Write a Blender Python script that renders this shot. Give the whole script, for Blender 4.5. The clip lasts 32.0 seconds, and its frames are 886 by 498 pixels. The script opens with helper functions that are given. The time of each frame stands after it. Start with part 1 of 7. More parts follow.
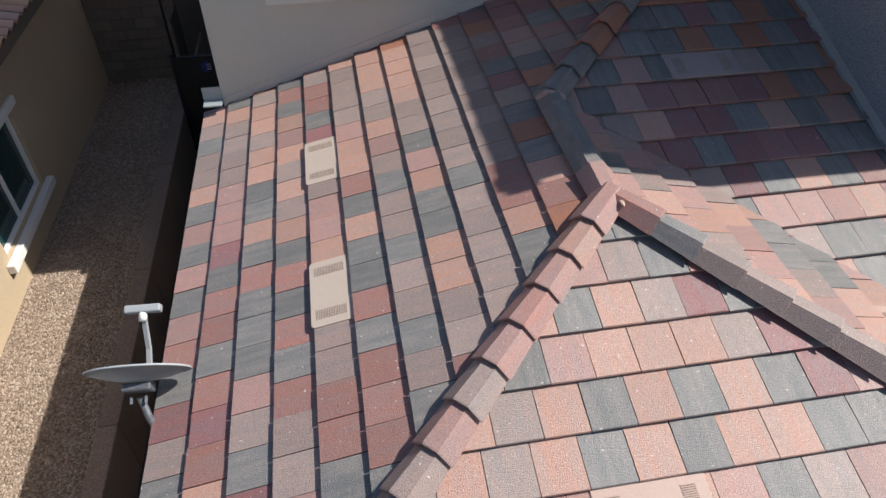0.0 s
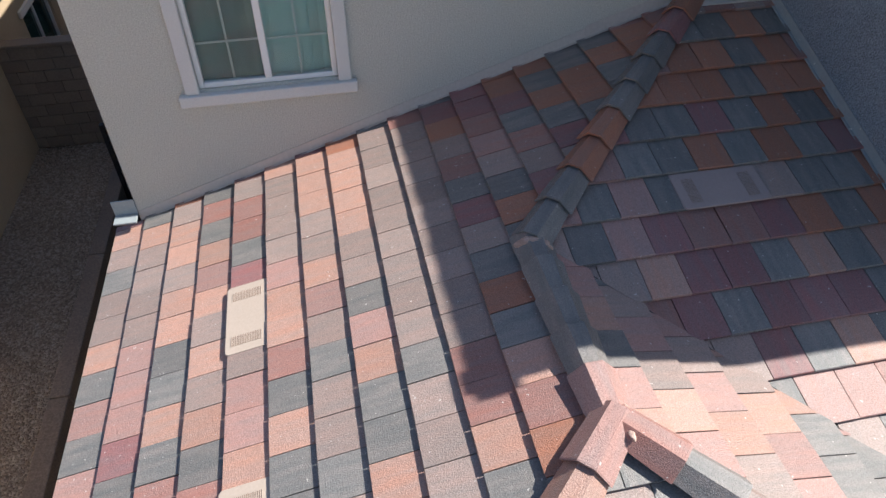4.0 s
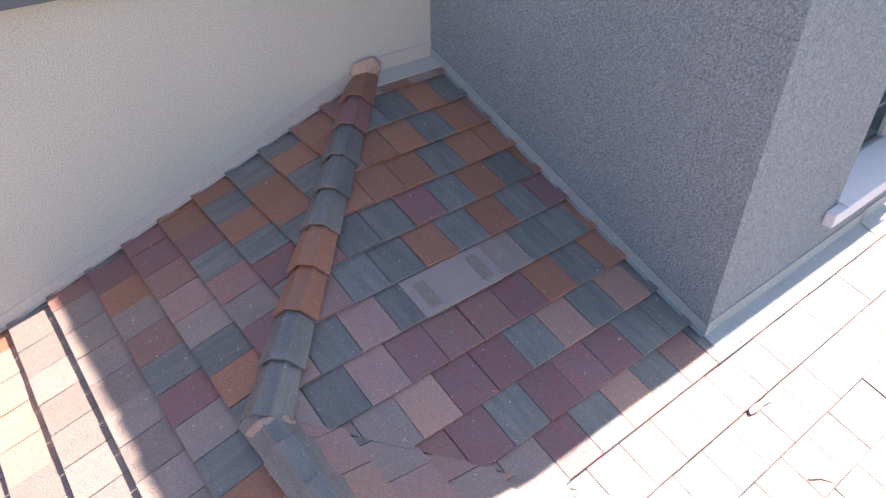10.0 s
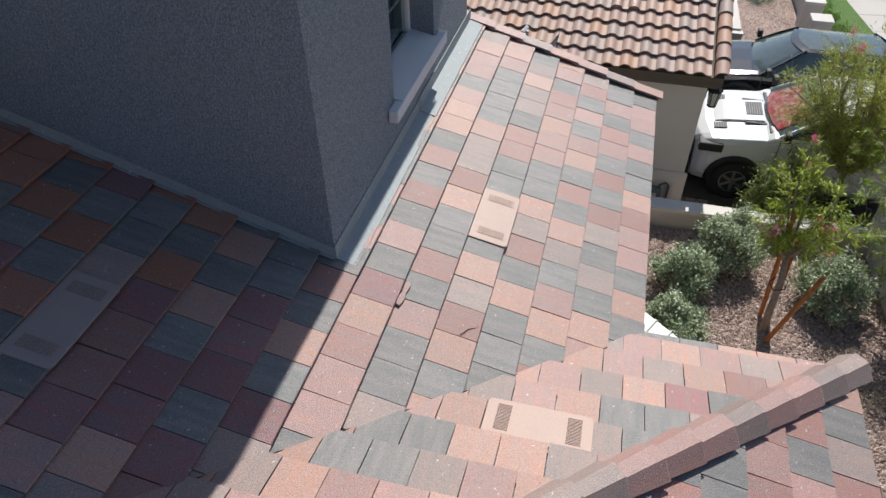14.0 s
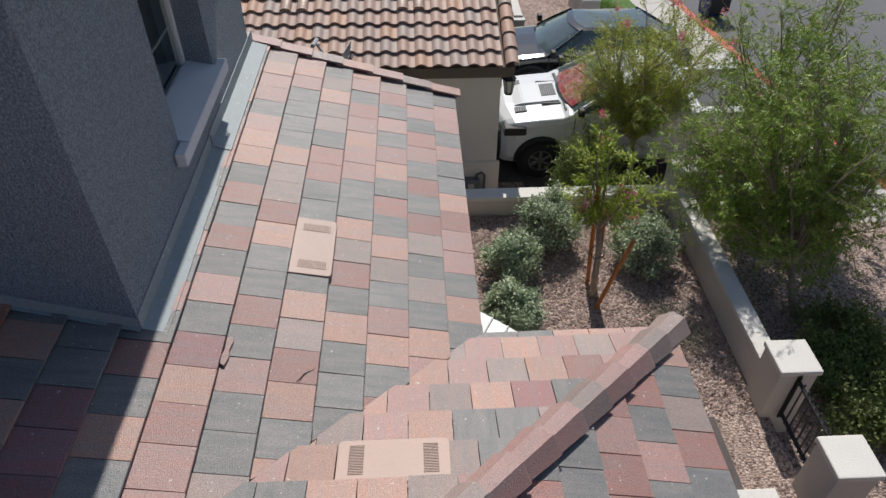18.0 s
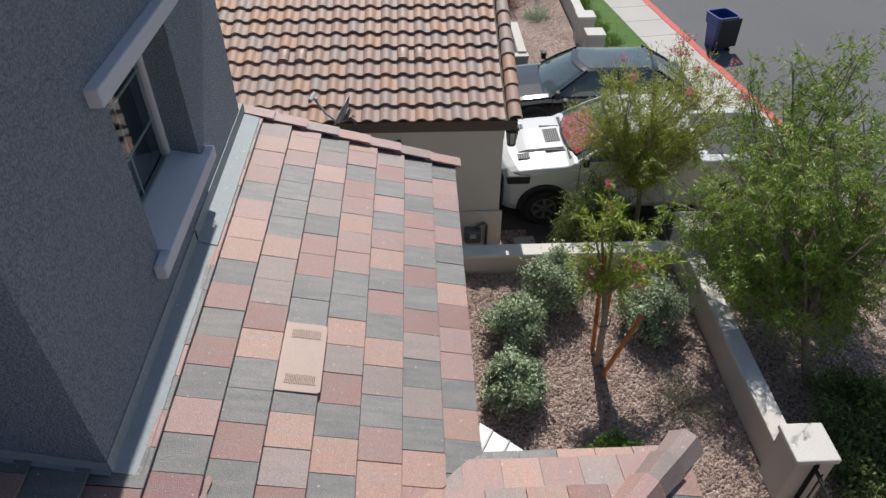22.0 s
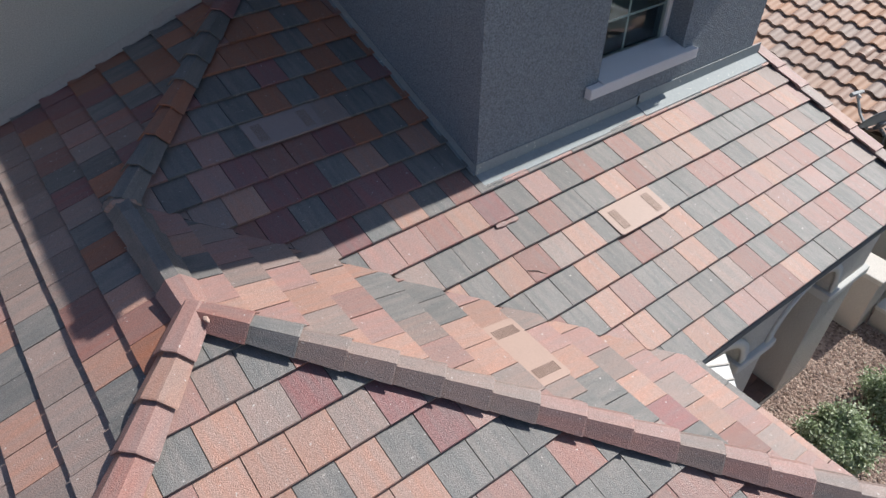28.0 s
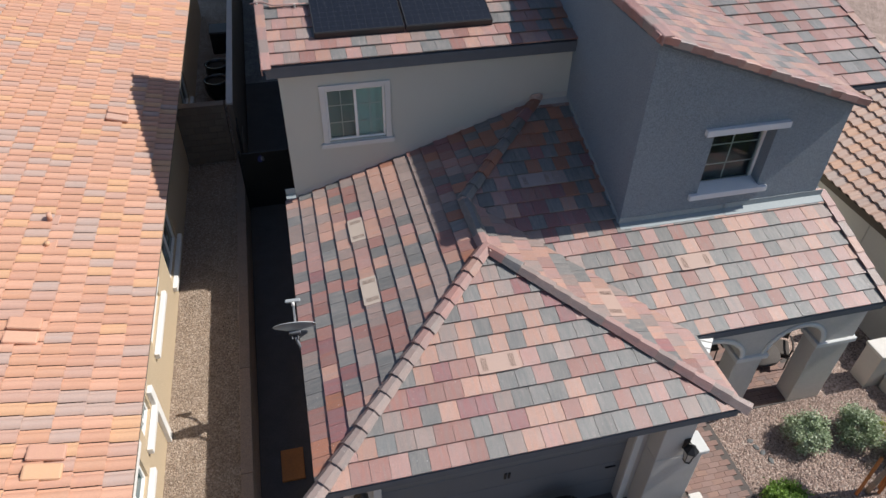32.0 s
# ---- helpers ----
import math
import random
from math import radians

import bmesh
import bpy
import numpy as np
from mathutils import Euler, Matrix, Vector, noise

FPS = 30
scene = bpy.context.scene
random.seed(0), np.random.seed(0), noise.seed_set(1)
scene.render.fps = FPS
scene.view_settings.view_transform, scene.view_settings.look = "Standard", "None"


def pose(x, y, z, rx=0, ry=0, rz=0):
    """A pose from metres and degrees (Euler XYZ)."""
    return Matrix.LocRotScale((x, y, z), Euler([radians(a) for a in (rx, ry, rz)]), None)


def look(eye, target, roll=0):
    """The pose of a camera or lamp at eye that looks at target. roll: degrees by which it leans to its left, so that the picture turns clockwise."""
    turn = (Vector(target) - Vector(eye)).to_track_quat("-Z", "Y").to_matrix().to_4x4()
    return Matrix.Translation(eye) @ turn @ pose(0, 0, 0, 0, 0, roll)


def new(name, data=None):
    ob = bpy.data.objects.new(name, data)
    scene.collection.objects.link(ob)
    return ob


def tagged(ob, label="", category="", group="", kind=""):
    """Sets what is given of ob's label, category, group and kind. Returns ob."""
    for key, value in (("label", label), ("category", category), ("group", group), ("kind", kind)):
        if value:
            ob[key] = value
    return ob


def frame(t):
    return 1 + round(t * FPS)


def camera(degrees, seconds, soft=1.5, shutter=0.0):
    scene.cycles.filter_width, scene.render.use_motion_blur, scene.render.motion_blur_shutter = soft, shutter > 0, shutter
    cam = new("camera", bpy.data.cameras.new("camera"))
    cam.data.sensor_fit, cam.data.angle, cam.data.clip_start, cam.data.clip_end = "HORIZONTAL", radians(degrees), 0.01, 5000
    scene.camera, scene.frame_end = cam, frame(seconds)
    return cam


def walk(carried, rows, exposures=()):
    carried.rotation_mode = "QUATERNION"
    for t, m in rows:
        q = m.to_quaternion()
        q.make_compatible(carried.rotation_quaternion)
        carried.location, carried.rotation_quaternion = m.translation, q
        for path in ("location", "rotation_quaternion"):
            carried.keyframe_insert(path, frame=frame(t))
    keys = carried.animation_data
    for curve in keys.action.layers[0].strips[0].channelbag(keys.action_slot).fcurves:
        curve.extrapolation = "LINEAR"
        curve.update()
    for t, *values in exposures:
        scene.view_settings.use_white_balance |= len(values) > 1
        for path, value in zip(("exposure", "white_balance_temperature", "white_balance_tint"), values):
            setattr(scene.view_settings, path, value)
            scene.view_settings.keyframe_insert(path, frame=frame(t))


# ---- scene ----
cam = camera(66.04, 32.0)
PATH = [
    (0, (1.545, -0.269, 7.113), (1.802, 1.197, 5.777), 0.23),
    (0.5, (1.590, -0.046, 7.108), (1.844, 1.426, 5.777), 0.20),
    (1, (1.656, 0.183, 7.113), (1.906, 1.656, 5.784), 0.08),
    (1.5, (1.720, 0.408, 7.136), (1.972, 1.878, 5.804), 0.09),
    (2, (1.824, 0.667, 7.146), (2.073, 2.133, 5.808), -0.00),
    (2.5, (1.921, 0.867, 7.139), (2.162, 2.341, 5.809), -0.05),
    (4.5, (2.189, 1.752, 7.251), (2.552, 3.196, 5.914), -0.45),
    (5, (2.305, 1.983, 7.273), (2.833, 3.371, 5.933), -0.47),
    (5.5, (2.409, 2.156, 7.273), (3.017, 3.531, 5.954), -0.44),
    (6, (2.498, 2.277, 7.256), (3.126, 3.682, 5.979), -0.39),
    (6.5, (2.587, 2.390, 7.243), (3.230, 3.824, 6.006), -0.34),
    (7, (2.650, 2.411, 7.233), (3.314, 3.881, 6.050), -0.29),
    (7.5, (2.641, 2.390, 7.203), (3.317, 3.890, 6.066), -0.36),
    (8, (2.634, 2.376, 7.199), (3.308, 3.879, 6.065), -0.43),
    (8.5, (2.659, 2.370, 7.215), (3.407, 3.835, 6.078), -0.44),
    (9, (2.697, 2.368, 7.214), (3.564, 3.762, 6.072), -0.43),
    (9.5, (2.706, 2.357, 7.201), (3.641, 3.675, 6.022), -0.24),
    (10, (2.698, 2.359, 7.195), (3.668, 3.608, 5.971), -0.31),
    (10.5, (2.683, 2.358, 7.211), (3.669, 3.550, 5.944), -0.36),
    (11, (2.669, 2.372, 7.197), (3.676, 3.503, 5.891), -0.34),
    (11.5, (2.690, 2.350, 7.189), (3.785, 3.380, 5.870), -0.42),
    (12, (2.718, 2.325, 7.166), (3.930, 3.217, 5.849), -0.52),
    (12.5, (2.756, 2.290, 7.172), (4.039, 3.071, 5.852), -0.94),
    (13, (2.775, 2.282, 7.171), (4.115, 2.952, 5.847), -0.74),
    (13.5, (2.798, 2.225, 7.188), (4.186, 2.785, 5.861), -0.74),
    (14, (2.816, 2.179, 7.175), (4.262, 2.569, 5.849), -0.66),
    (14.5, (2.820, 2.222, 7.175), (4.306, 2.401, 5.848), -0.50),
    (16.5, (2.952, 2.194, 7.156), (4.454, 2.184, 5.835), 0.00),
    (17, (2.995, 2.139, 7.147), (4.497, 2.078, 5.827), -0.01),
    (17.5, (3.049, 2.103, 7.149), (4.550, 2.033, 5.829), 0.10),
    (18, (3.100, 2.068, 7.160), (4.601, 1.998, 5.841), 0.18),
    (18.5, (3.177, 2.048, 7.153), (4.678, 1.979, 5.834), 0.25),
    (19, (3.208, 2.051, 7.111), (4.711, 1.983, 5.794), 0.22),
    (19.5, (3.289, 2.055, 7.031), (4.790, 1.987, 5.710), 0.28),
    (20, (3.394, 2.050, 7.058), (4.896, 1.980, 5.740), 0.37),
    (20.5, (3.534, 2.034, 7.103), (5.040, 1.964, 5.789), 0.42),
    (21, (3.674, 2.015, 7.316), (5.186, 1.949, 6.008), 0.36),
    (21.5, (3.756, 1.995, 7.518), (5.273, 1.934, 6.216), 0.10),
    (22, (3.875, 1.979, 7.545), (5.395, 1.920, 6.247), 0.06),
    (22.5, (4.122, 1.959, 7.568), (5.642, 1.859, 6.272), 0.11),
    (23, (4.518, 1.929, 7.578), (6.041, 1.816, 6.287), 0.14),
    (23.5, (5.013, 1.873, 7.588), (6.540, 1.759, 6.302), 0.23),
    (24, (5.577, 1.788, 7.577), (7.108, 1.674, 6.295), 0.20),
    (24.5, (5.982, 1.685, 7.593), (7.526, 1.692, 6.321), -0.05),
    (25, (6.103, 1.622, 7.561), (7.616, 1.933, 6.291), 0.40),
    (25.5, (5.922, 1.467, 7.546), (7.345, 2.063, 6.273), 0.56),
    (27.5, (3.205, 0.082, 7.416), (4.282, 1.129, 6.096), 1.54),
    (28, (2.831, -0.060, 7.413), (3.748, 1.135, 6.097), 0.90),
    (28.5, (2.556, -0.118, 7.434), (3.251, 1.218, 6.118), 0.68),
    (29, (2.321, -0.143, 7.468), (2.784, 1.284, 6.145), 0.77),
    (29.5, (2.037, -0.338, 7.491), (2.412, 1.114, 6.167), 1.29),
    (30, (1.773, -0.887, 7.473), (2.157, 0.564, 6.151), 1.54),
    (30.5, (1.543, -1.643, 7.629), (1.923, -0.189, 6.309), 1.72),
    (31, (1.286, -2.500, 8.609), (1.663, -1.041, 7.293), 1.33),
    (31.5, (0.944, -3.683, 10.253), (1.315, -2.215, 8.947), 1.37),
    (32, (0.450, -5.337, 11.928), (0.818, -3.864, 10.626), 1.05),
]
# seconds, stops, kelvin, tint
EXPOSURES = [(0, 0.46, 6450, 10), (1, 0.6, 6460, 10), (2, 0.73, 6472, 10), (2.5, 0.76, 6477, 10), (4.5, 1.13, 6500, 10), (5, 1.35, 6600, 11), (6, 1.43, 6800, 13), (7, 1.93, 6900, 14), (8, 2.28, 7000, 15), (9, 2.23, 7100, 16), (11, 2.03, 7000, 16), (12, 1.23, 6766, 14), (13, 0.6, 6566, 12), (14.5, 0.13, 6400, 10), (17, -0.02, 6400, 10), (22, 0.03, 6400, 10), (25, 0.13, 6400, 10), (28, 0.26, 6400, 10), (30, 0.6, 6400, 10), (31, 0.38, 6400, 10), (32, 0.28, 6400, 10)]

walk(cam, [(t, look(eye, target, roll)) for t, eye, target, roll in PATH], EXPOSURES)

# ---------------------------------------------------------------- light
SUN_TRAVEL = Vector((-0.905, 0.032, -1.0)).normalized()
sun_data = bpy.data.lights.new("sun", "SUN")
sun_data.energy, sun_data.angle, sun_data.color = 4.6, radians(0.53), (1.0, 0.955, 0.89)
sun = new("sun", sun_data)
sun.rotation_mode = "QUATERNION"
sun.rotation_quaternion = SUN_TRAVEL.to_track_quat("-Z", "Y")
world = bpy.data.worlds.new("sky")
scene.world = world
world.use_nodes = True
wn = world.node_tree
sky = wn.nodes.new("ShaderNodeTexSky")
sky.sky_type, sky.sun_disc = "NISHITA", False
sky.sun_elevation = math.asin(-SUN_TRAVEL.z)
sky.sun_rotation = math.atan2(-SUN_TRAVEL.x, -SUN_TRAVEL.y)
sky.altitude, sky.dust_density = 600, 1.2
wn.links.new(sky.outputs[0], wn.nodes["Background"].inputs[0])
wn.nodes["Background"].inputs[1].default_value = 0.085

# ---------------------------------------------------------------- materials
def material(name, base, second=None, rough=0.8, scale=8.0, stretch=(1, 1, 1), fine=90.0, fine_amt=0.35, bump=0.25, bump_scale=60.0,
             metal=0.0, vary=0.12, amount=0.6, random_coords=True, spots=None, bump_dist=0.01):
    m = bpy.data.materials.new(name)
    m.use_nodes = True
    nt = m.node_tree
    N, L = nt.nodes, nt.links
    b = N["Principled BSDF"]
    tc = N.new("ShaderNodeTexCoord")
    oi = N.new("ShaderNodeObjectInfo")
    vec = tc.outputs["Object"]
    if random_coords:
        sh = N.new("ShaderNodeVectorMath")
        sh.operation = "MULTIPLY_ADD"
        cx = N.new("ShaderNodeCombineXYZ")
        for k in range(3):
            L.new(oi.outputs["Random"], cx.inputs[k])
        L.new(cx.outputs[0], sh.inputs[0])
        sh.inputs[1].default_value = (37.0, 53.0, 71.0)
        L.new(vec, sh.inputs[2])
        vec = sh.outputs[0]
    mp = N.new("ShaderNodeMapping")
    mp.inputs["Scale"].default_value = stretch
    L.new(vec, mp.inputs[0])
    n1 = N.new("ShaderNodeTexNoise")
    n1.inputs["Scale"].default_value, n1.inputs["Detail"].default_value = scale, 5
    L.new(mp.outputs[0], n1.inputs["Vector"])
    n2 = N.new("ShaderNodeTexNoise")
    n2.inputs["Scale"].default_value, n2.inputs["Detail"].default_value = fine, 3
    L.new(vec, n2.inputs["Vector"])
    r1 = N.new("ShaderNodeMapRange")
    r1.inputs[1].default_value, r1.inputs[2].default_value = 0.32, 0.68
    r1.inputs[4].default_value = amount
    L.new(n1.outputs[0], r1.inputs[0])
    mix = N.new("ShaderNodeMix")
    mix.data_type = "RGBA"
    mix.inputs["A"].default_value = (*base, 1)
    mix.inputs["B"].default_value = (*(second or [c * 0.75 for c in base]), 1)
    L.new(r1.outputs[0], mix.inputs["Factor"])
    hsv = N.new("ShaderNodeHueSaturation")
    L.new(mix.outputs["Result"], hsv.inputs["Color"])
    r2 = N.new("ShaderNodeMapRange")
    r2.inputs[1].default_value, r2.inputs[2].default_value = 0.3, 0.7
    r2.inputs[3].default_value, r2.inputs[4].default_value = 1 - fine_amt, 1 + fine_amt
    L.new(n2.outputs[0], r2.inputs[0])
    r3 = N.new("ShaderNodeMapRange")
    r3.inputs[3].default_value, r3.inputs[4].default_value = 1 - vary, 1 + vary
    L.new(oi.outputs["Random"], r3.inputs[0])
    mul = N.new("ShaderNodeMath")
    mul.operation = "MULTIPLY"
    L.new(r2.outputs[0], mul.inputs[0])
    L.new(r3.outputs[0], mul.inputs[1])
    L.new(mul.outputs[0], hsv.inputs["Value"])
    out = hsv.outputs[0]
    if spots:
        v = N.new("ShaderNodeTexNoise")
        v.inputs["Scale"].default_value, v.inputs["Detail"].default_value = spots[1], 2
        L.new(vec, v.inputs["Vector"])
        r4 = N.new("ShaderNodeMapRange")
        r4.inputs[1].default_value, r4.inputs[2].default_value = spots[2], spots[2] + 0.04
        r4.inputs[4].default_value = 0.8
        L.new(v.outputs[0], r4.inputs[0])
        mx = N.new("ShaderNodeMix")
        mx.data_type = "RGBA"
        mx.inputs["B"].default_value = (*spots[0], 1)
        L.new(out, mx.inputs["A"])
        L.new(r4.outputs[0], mx.inputs["Factor"])
        out = mx.outputs["Result"]
    L.new(out, b.inputs["Base Color"])
    b.inputs["Roughness"].default_value, b.inputs["Metallic"].default_value = rough, metal
    if bump:
        n3 = N.new("ShaderNodeTexNoise")
        n3.inputs["Scale"].default_value, n3.inputs["Detail"].default_value = bump_scale, 4
        L.new(vec, n3.inputs["Vector"])
        bp = N.new("ShaderNodeBump")
        bp.inputs["Strength"].default_value, bp.inputs["Distance"].default_value = bump, bump_dist
        L.new(n3.outputs[0], bp.inputs["Height"])
        L.new(bp.outputs[0], b.inputs["Normal"])
    return m


def tile_material(name, base, second):
    m = material(name, base, second, rough=0.42, scale=2.6, stretch=(7.0, 1.0, 1.0), fine=120, fine_amt=0.26, bump=1.0, bump_scale=130,
                 vary=0.13, amount=0.85, spots=((0.60, 0.56, 0.53), 34.0, 0.715), bump_dist=0.005)
    m.node_tree.nodes["Principled BSDF"].inputs["Specular IOR Level"].default_value = 0.48
    return m


TILES = {
    "G": tile_material("tile_slate_grey", (0.146, 0.149, 0.147), (0.225, 0.205, 0.192)),
    "R": tile_material("tile_brick_red", (0.308, 0.147, 0.122), (0.26, 0.172, 0.157)),
    "O": tile_material("tile_salmon", (0.425, 0.238, 0.182), (0.355, 0.248, 0.213)),
    "T": tile_material("tile_taupe", (0.31, 0.225, 0.198), (0.24, 0.205, 0.19)),
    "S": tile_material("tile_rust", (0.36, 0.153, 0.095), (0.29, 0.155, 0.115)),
    "M": tile_material("tile_maroon", (0.265, 0.115, 0.112), (0.21, 0.135, 0.137)),
    "P": tile_material("tile_dusty_pink", (0.37, 0.21, 0.182), (0.30, 0.21, 0.195)),
}
GREY_STUCCO = material("stucco_slate", (0.248, 0.298, 0.345), (0.208, 0.252, 0.292), rough=0.8, scale=0.9, fine=70, fine_amt=0.38, bump=1.0, bump_scale=62, vary=0, amount=0.5, random_coords=False, bump_dist=0.036)
CREAM_STUCCO = material("stucco_greige", (0.508, 0.513, 0.462), (0.465, 0.472, 0.428), rough=0.9, scale=0.8, fine=95, fine_amt=0.20, bump=1.0, bump_scale=100, vary=0, amount=0.6, random_coords=False, bump_dist=0.010)
TAN_STUCCO = material("stucco_tan", (0.50, 0.39, 0.26), (0.45, 0.355, 0.24), rough=0.9, scale=0.8, fine=60, fine_amt=0.08, bump=0.7, bump_scale=60, vary=0, random_coords=False)
PALE_STUCCO = material("stucco_pale_grey", (0.52, 0.50, 0.47), (0.46, 0.44, 0.42), rough=0.9, scale=1.2, fine=60, fine_amt=0.08, bump=0.7, bump_scale=60, vary=0, random_coords=False)
TRIM = material("trim_foam_stucco", (0.60, 0.60, 0.58), (0.53, 0.54, 0.54), rough=0.85, scale=2, fine=120, fine_amt=0.06, bump=0.3, bump_scale=140, vary=0.03, random_coords=False)
SILL_BLUE = material("sill_blue_grey", (0.64, 0.655, 0.68), (0.58, 0.60, 0.62), rough=0.85, scale=2, fine=120, fine_amt=0.08, bump=0.3, bump_scale=140, vary=0.03, random_coords=False)
VINYL = material("vinyl_white", (0.78, 0.78, 0.76), rough=0.4, bump=0, fine_amt=0.02, amount=0.15, vary=0.02)
FLASHING = material("flashing_painted", (0.29, 0.325, 0.335), (0.25, 0.285, 0.295), rough=0.65, scale=2.5, fine=30, fine_amt=0.06, bump=0.08, bump_scale=20, vary=0.03, random_coords=False, spots=((0.62, 0.62, 0.58), 26.0, 0.70))
FLASHING_LIGHT = material("flashing_greige", (0.50, 0.47, 0.43), (0.45, 0.43, 0.40), rough=0.55, scale=2.5, fine=30, fine_amt=0.06, bump=0.08, bump_scale=20, vary=0.03, random_coords=False)
FASCIA = material("fascia_slate", (0.10, 0.115, 0.135), (0.085, 0.098, 0.115), rough=0.7, scale=4, stretch=(1, 1, 1), fine=80, fine_amt=0.1, bump=0.15, bump_scale=60, vary=0.05)
VENT_TAN = material("vent_tan_metal", (0.43, 0.30, 0.245), (0.39, 0.275, 0.23), rough=0.55, scale=3, fine=60, fine_amt=0.04, bump=0.05, vary=0.05)
VENT_CREAM = material("vent_cream_metal", (0.44, 0.365, 0.305), (0.41, 0.34, 0.285), rough=0.55, scale=3, fine=60, fine_amt=0.04, bump=0.05, vary=0.05)
VENT_MAUVE = material("vent_mauve_metal", (0.36, 0.28, 0.26), (0.32, 0.25, 0.235), rough=0.55, scale=3, fine=60, fine_amt=0.04, bump=0.05, vary=0.05)
SLOT_DARK = material("louvre_shadow", (0.29, 0.21, 0.17), rough=0.9, bump=0, vary=0)
MORTAR = material("mortar_pink", (0.47, 0.33, 0.27), (0.40, 0.29, 0.25), rough=0.95, scale=14, fine=120, fine_amt=0.25, bump=0.9, bump_scale=60)
GRAVEL = None


def part(name, bm, mat, parent=None, label="", smooth=False):
    me = bpy.data.meshes.new(name)
    bm.to_mesh(me)
    bm.free()
    if mat:
        me.materials.append(mat)
    if smooth:
        for f in me.polygons:
            f.use_smooth = True
    ob = new(name, me)
    if parent:
        ob.parent = parent
    if label:
        tagged(ob, label)
    return ob


def share(name, me, m, parent=None):
    ob = new(name, me)
    ob.matrix_world = m
    if parent:
        ob.parent = parent
    return ob


def mesh_of(name, verts, faces, mat):
    me = bpy.data.meshes.new(name)
    me.from_pydata([tuple(v) for v in verts], [], faces)
    me.update()
    if mat:
        me.materials.append(mat)
    return me


def thing(name, at=(0, 0, 0), label="", category="", group="", kind="", rz=0.0):
    e = new(name)
    e.empty_display_size = 0.2
    e.matrix_world = pose(*at, 0, 0, rz)
    return tagged(e, label, category, group, kind)


def box(lo, hi, bevel=0.0, seg=1, bm=None):
    own = bmesh.new()
    bmesh.ops.create_cube(own, size=1)
    lo, hi = Vector(lo), Vector(hi)
    for v in own.verts:
        v.co = Vector((lo[k] + (v.co[k] + 0.5) * (hi[k] - lo[k]) for k in range(3)))
    if bevel:
        bmesh.ops.bevel(own, geom=own.edges[:], offset=bevel, segments=seg, profile=0.5, affect="EDGES")
    if bm is None:
        return own
    return absorb(bm, own)


def absorb(bm, other, m=None):
    if m is not None:
        bmesh.ops.transform(other, matrix=m, verts=other.verts)
    me = bpy.data.meshes.new("joining")
    other.to_mesh(me)
    other.free()
    bm.from_mesh(me)
    bpy.data.meshes.remove(me)
    return bm


def prism(points, axis, a, b, bm=None):
    """A closed solid from an outline; points lie in the plane across axis, from a to b."""
    own = bm or bmesh.new()

    def at(p, d):
        q = [p[0], p[1]]
        q.insert("xyz".index(axis), d)
        return Vector(q)
    lo = [own.verts.new(at(p, a)) for p in points]
    hi = [own.verts.new(at(p, b)) for p in points]
    n = len(points)
    fs = [own.faces.new(lo[::-1]), own.faces.new(hi)]
    fs += [own.faces.new((lo[k], lo[(k + 1) % n], hi[(k + 1) % n], hi[k])) for k in range(n)]
    bmesh.ops.recalc_face_normals(own, faces=fs)
    return own


def tube(points, radius, sides=8, bm=None, cap=True, taper=None):
    """A round bar along a line of points."""
    own = bm or bmesh.new()
    pts = [Vector(p) for p in points]
    rings = []
    for k, p in enumerate(pts):
        d = (pts[min(k + 1, len(pts) - 1)] - pts[max(k - 1, 0)]).normalized()
        u = d.orthogonal().normalized()
        if rings and (w := (last - d * last.dot(d))).length > 1e-4:
            u = w.normalized()
        last = u
        v = d.cross(u)
        r = radius if taper is None else radius + (taper - radius) * k / max(1, len(pts) - 1)
        rings.append([own.verts.new(p + r * (math.cos(a) * u + math.sin(a) * v)) for a in (2 * math.pi * i / sides for i in range(sides))])
    for a, b in zip(rings, rings[1:]):
        for i in range(sides):
            own.faces.new((a[i], a[(i + 1) % sides], b[(i + 1) % sides], b[i]))
    if cap:
        own.faces.new(rings[0][::-1])
        own.faces.new(rings[-1])
    return own


def lathe(profile, sides=20, bm=None, close=True):
    own = bm or bmesh.new()
    rings = [[own.verts.new((r * math.cos(a), r * math.sin(a), z)) for a in (2 * math.pi * i / sides for i in range(sides))] for r, z in profile]
    for a, b in zip(rings, rings[1:]):
        for i in range(sides):
            own.faces.new((a[i], a[(i + 1) % sides], b[(i + 1) % sides], b[i]))
    if close:
        own.faces.new(rings[0][::-1])
        own.faces.new(rings[-1])
    return own


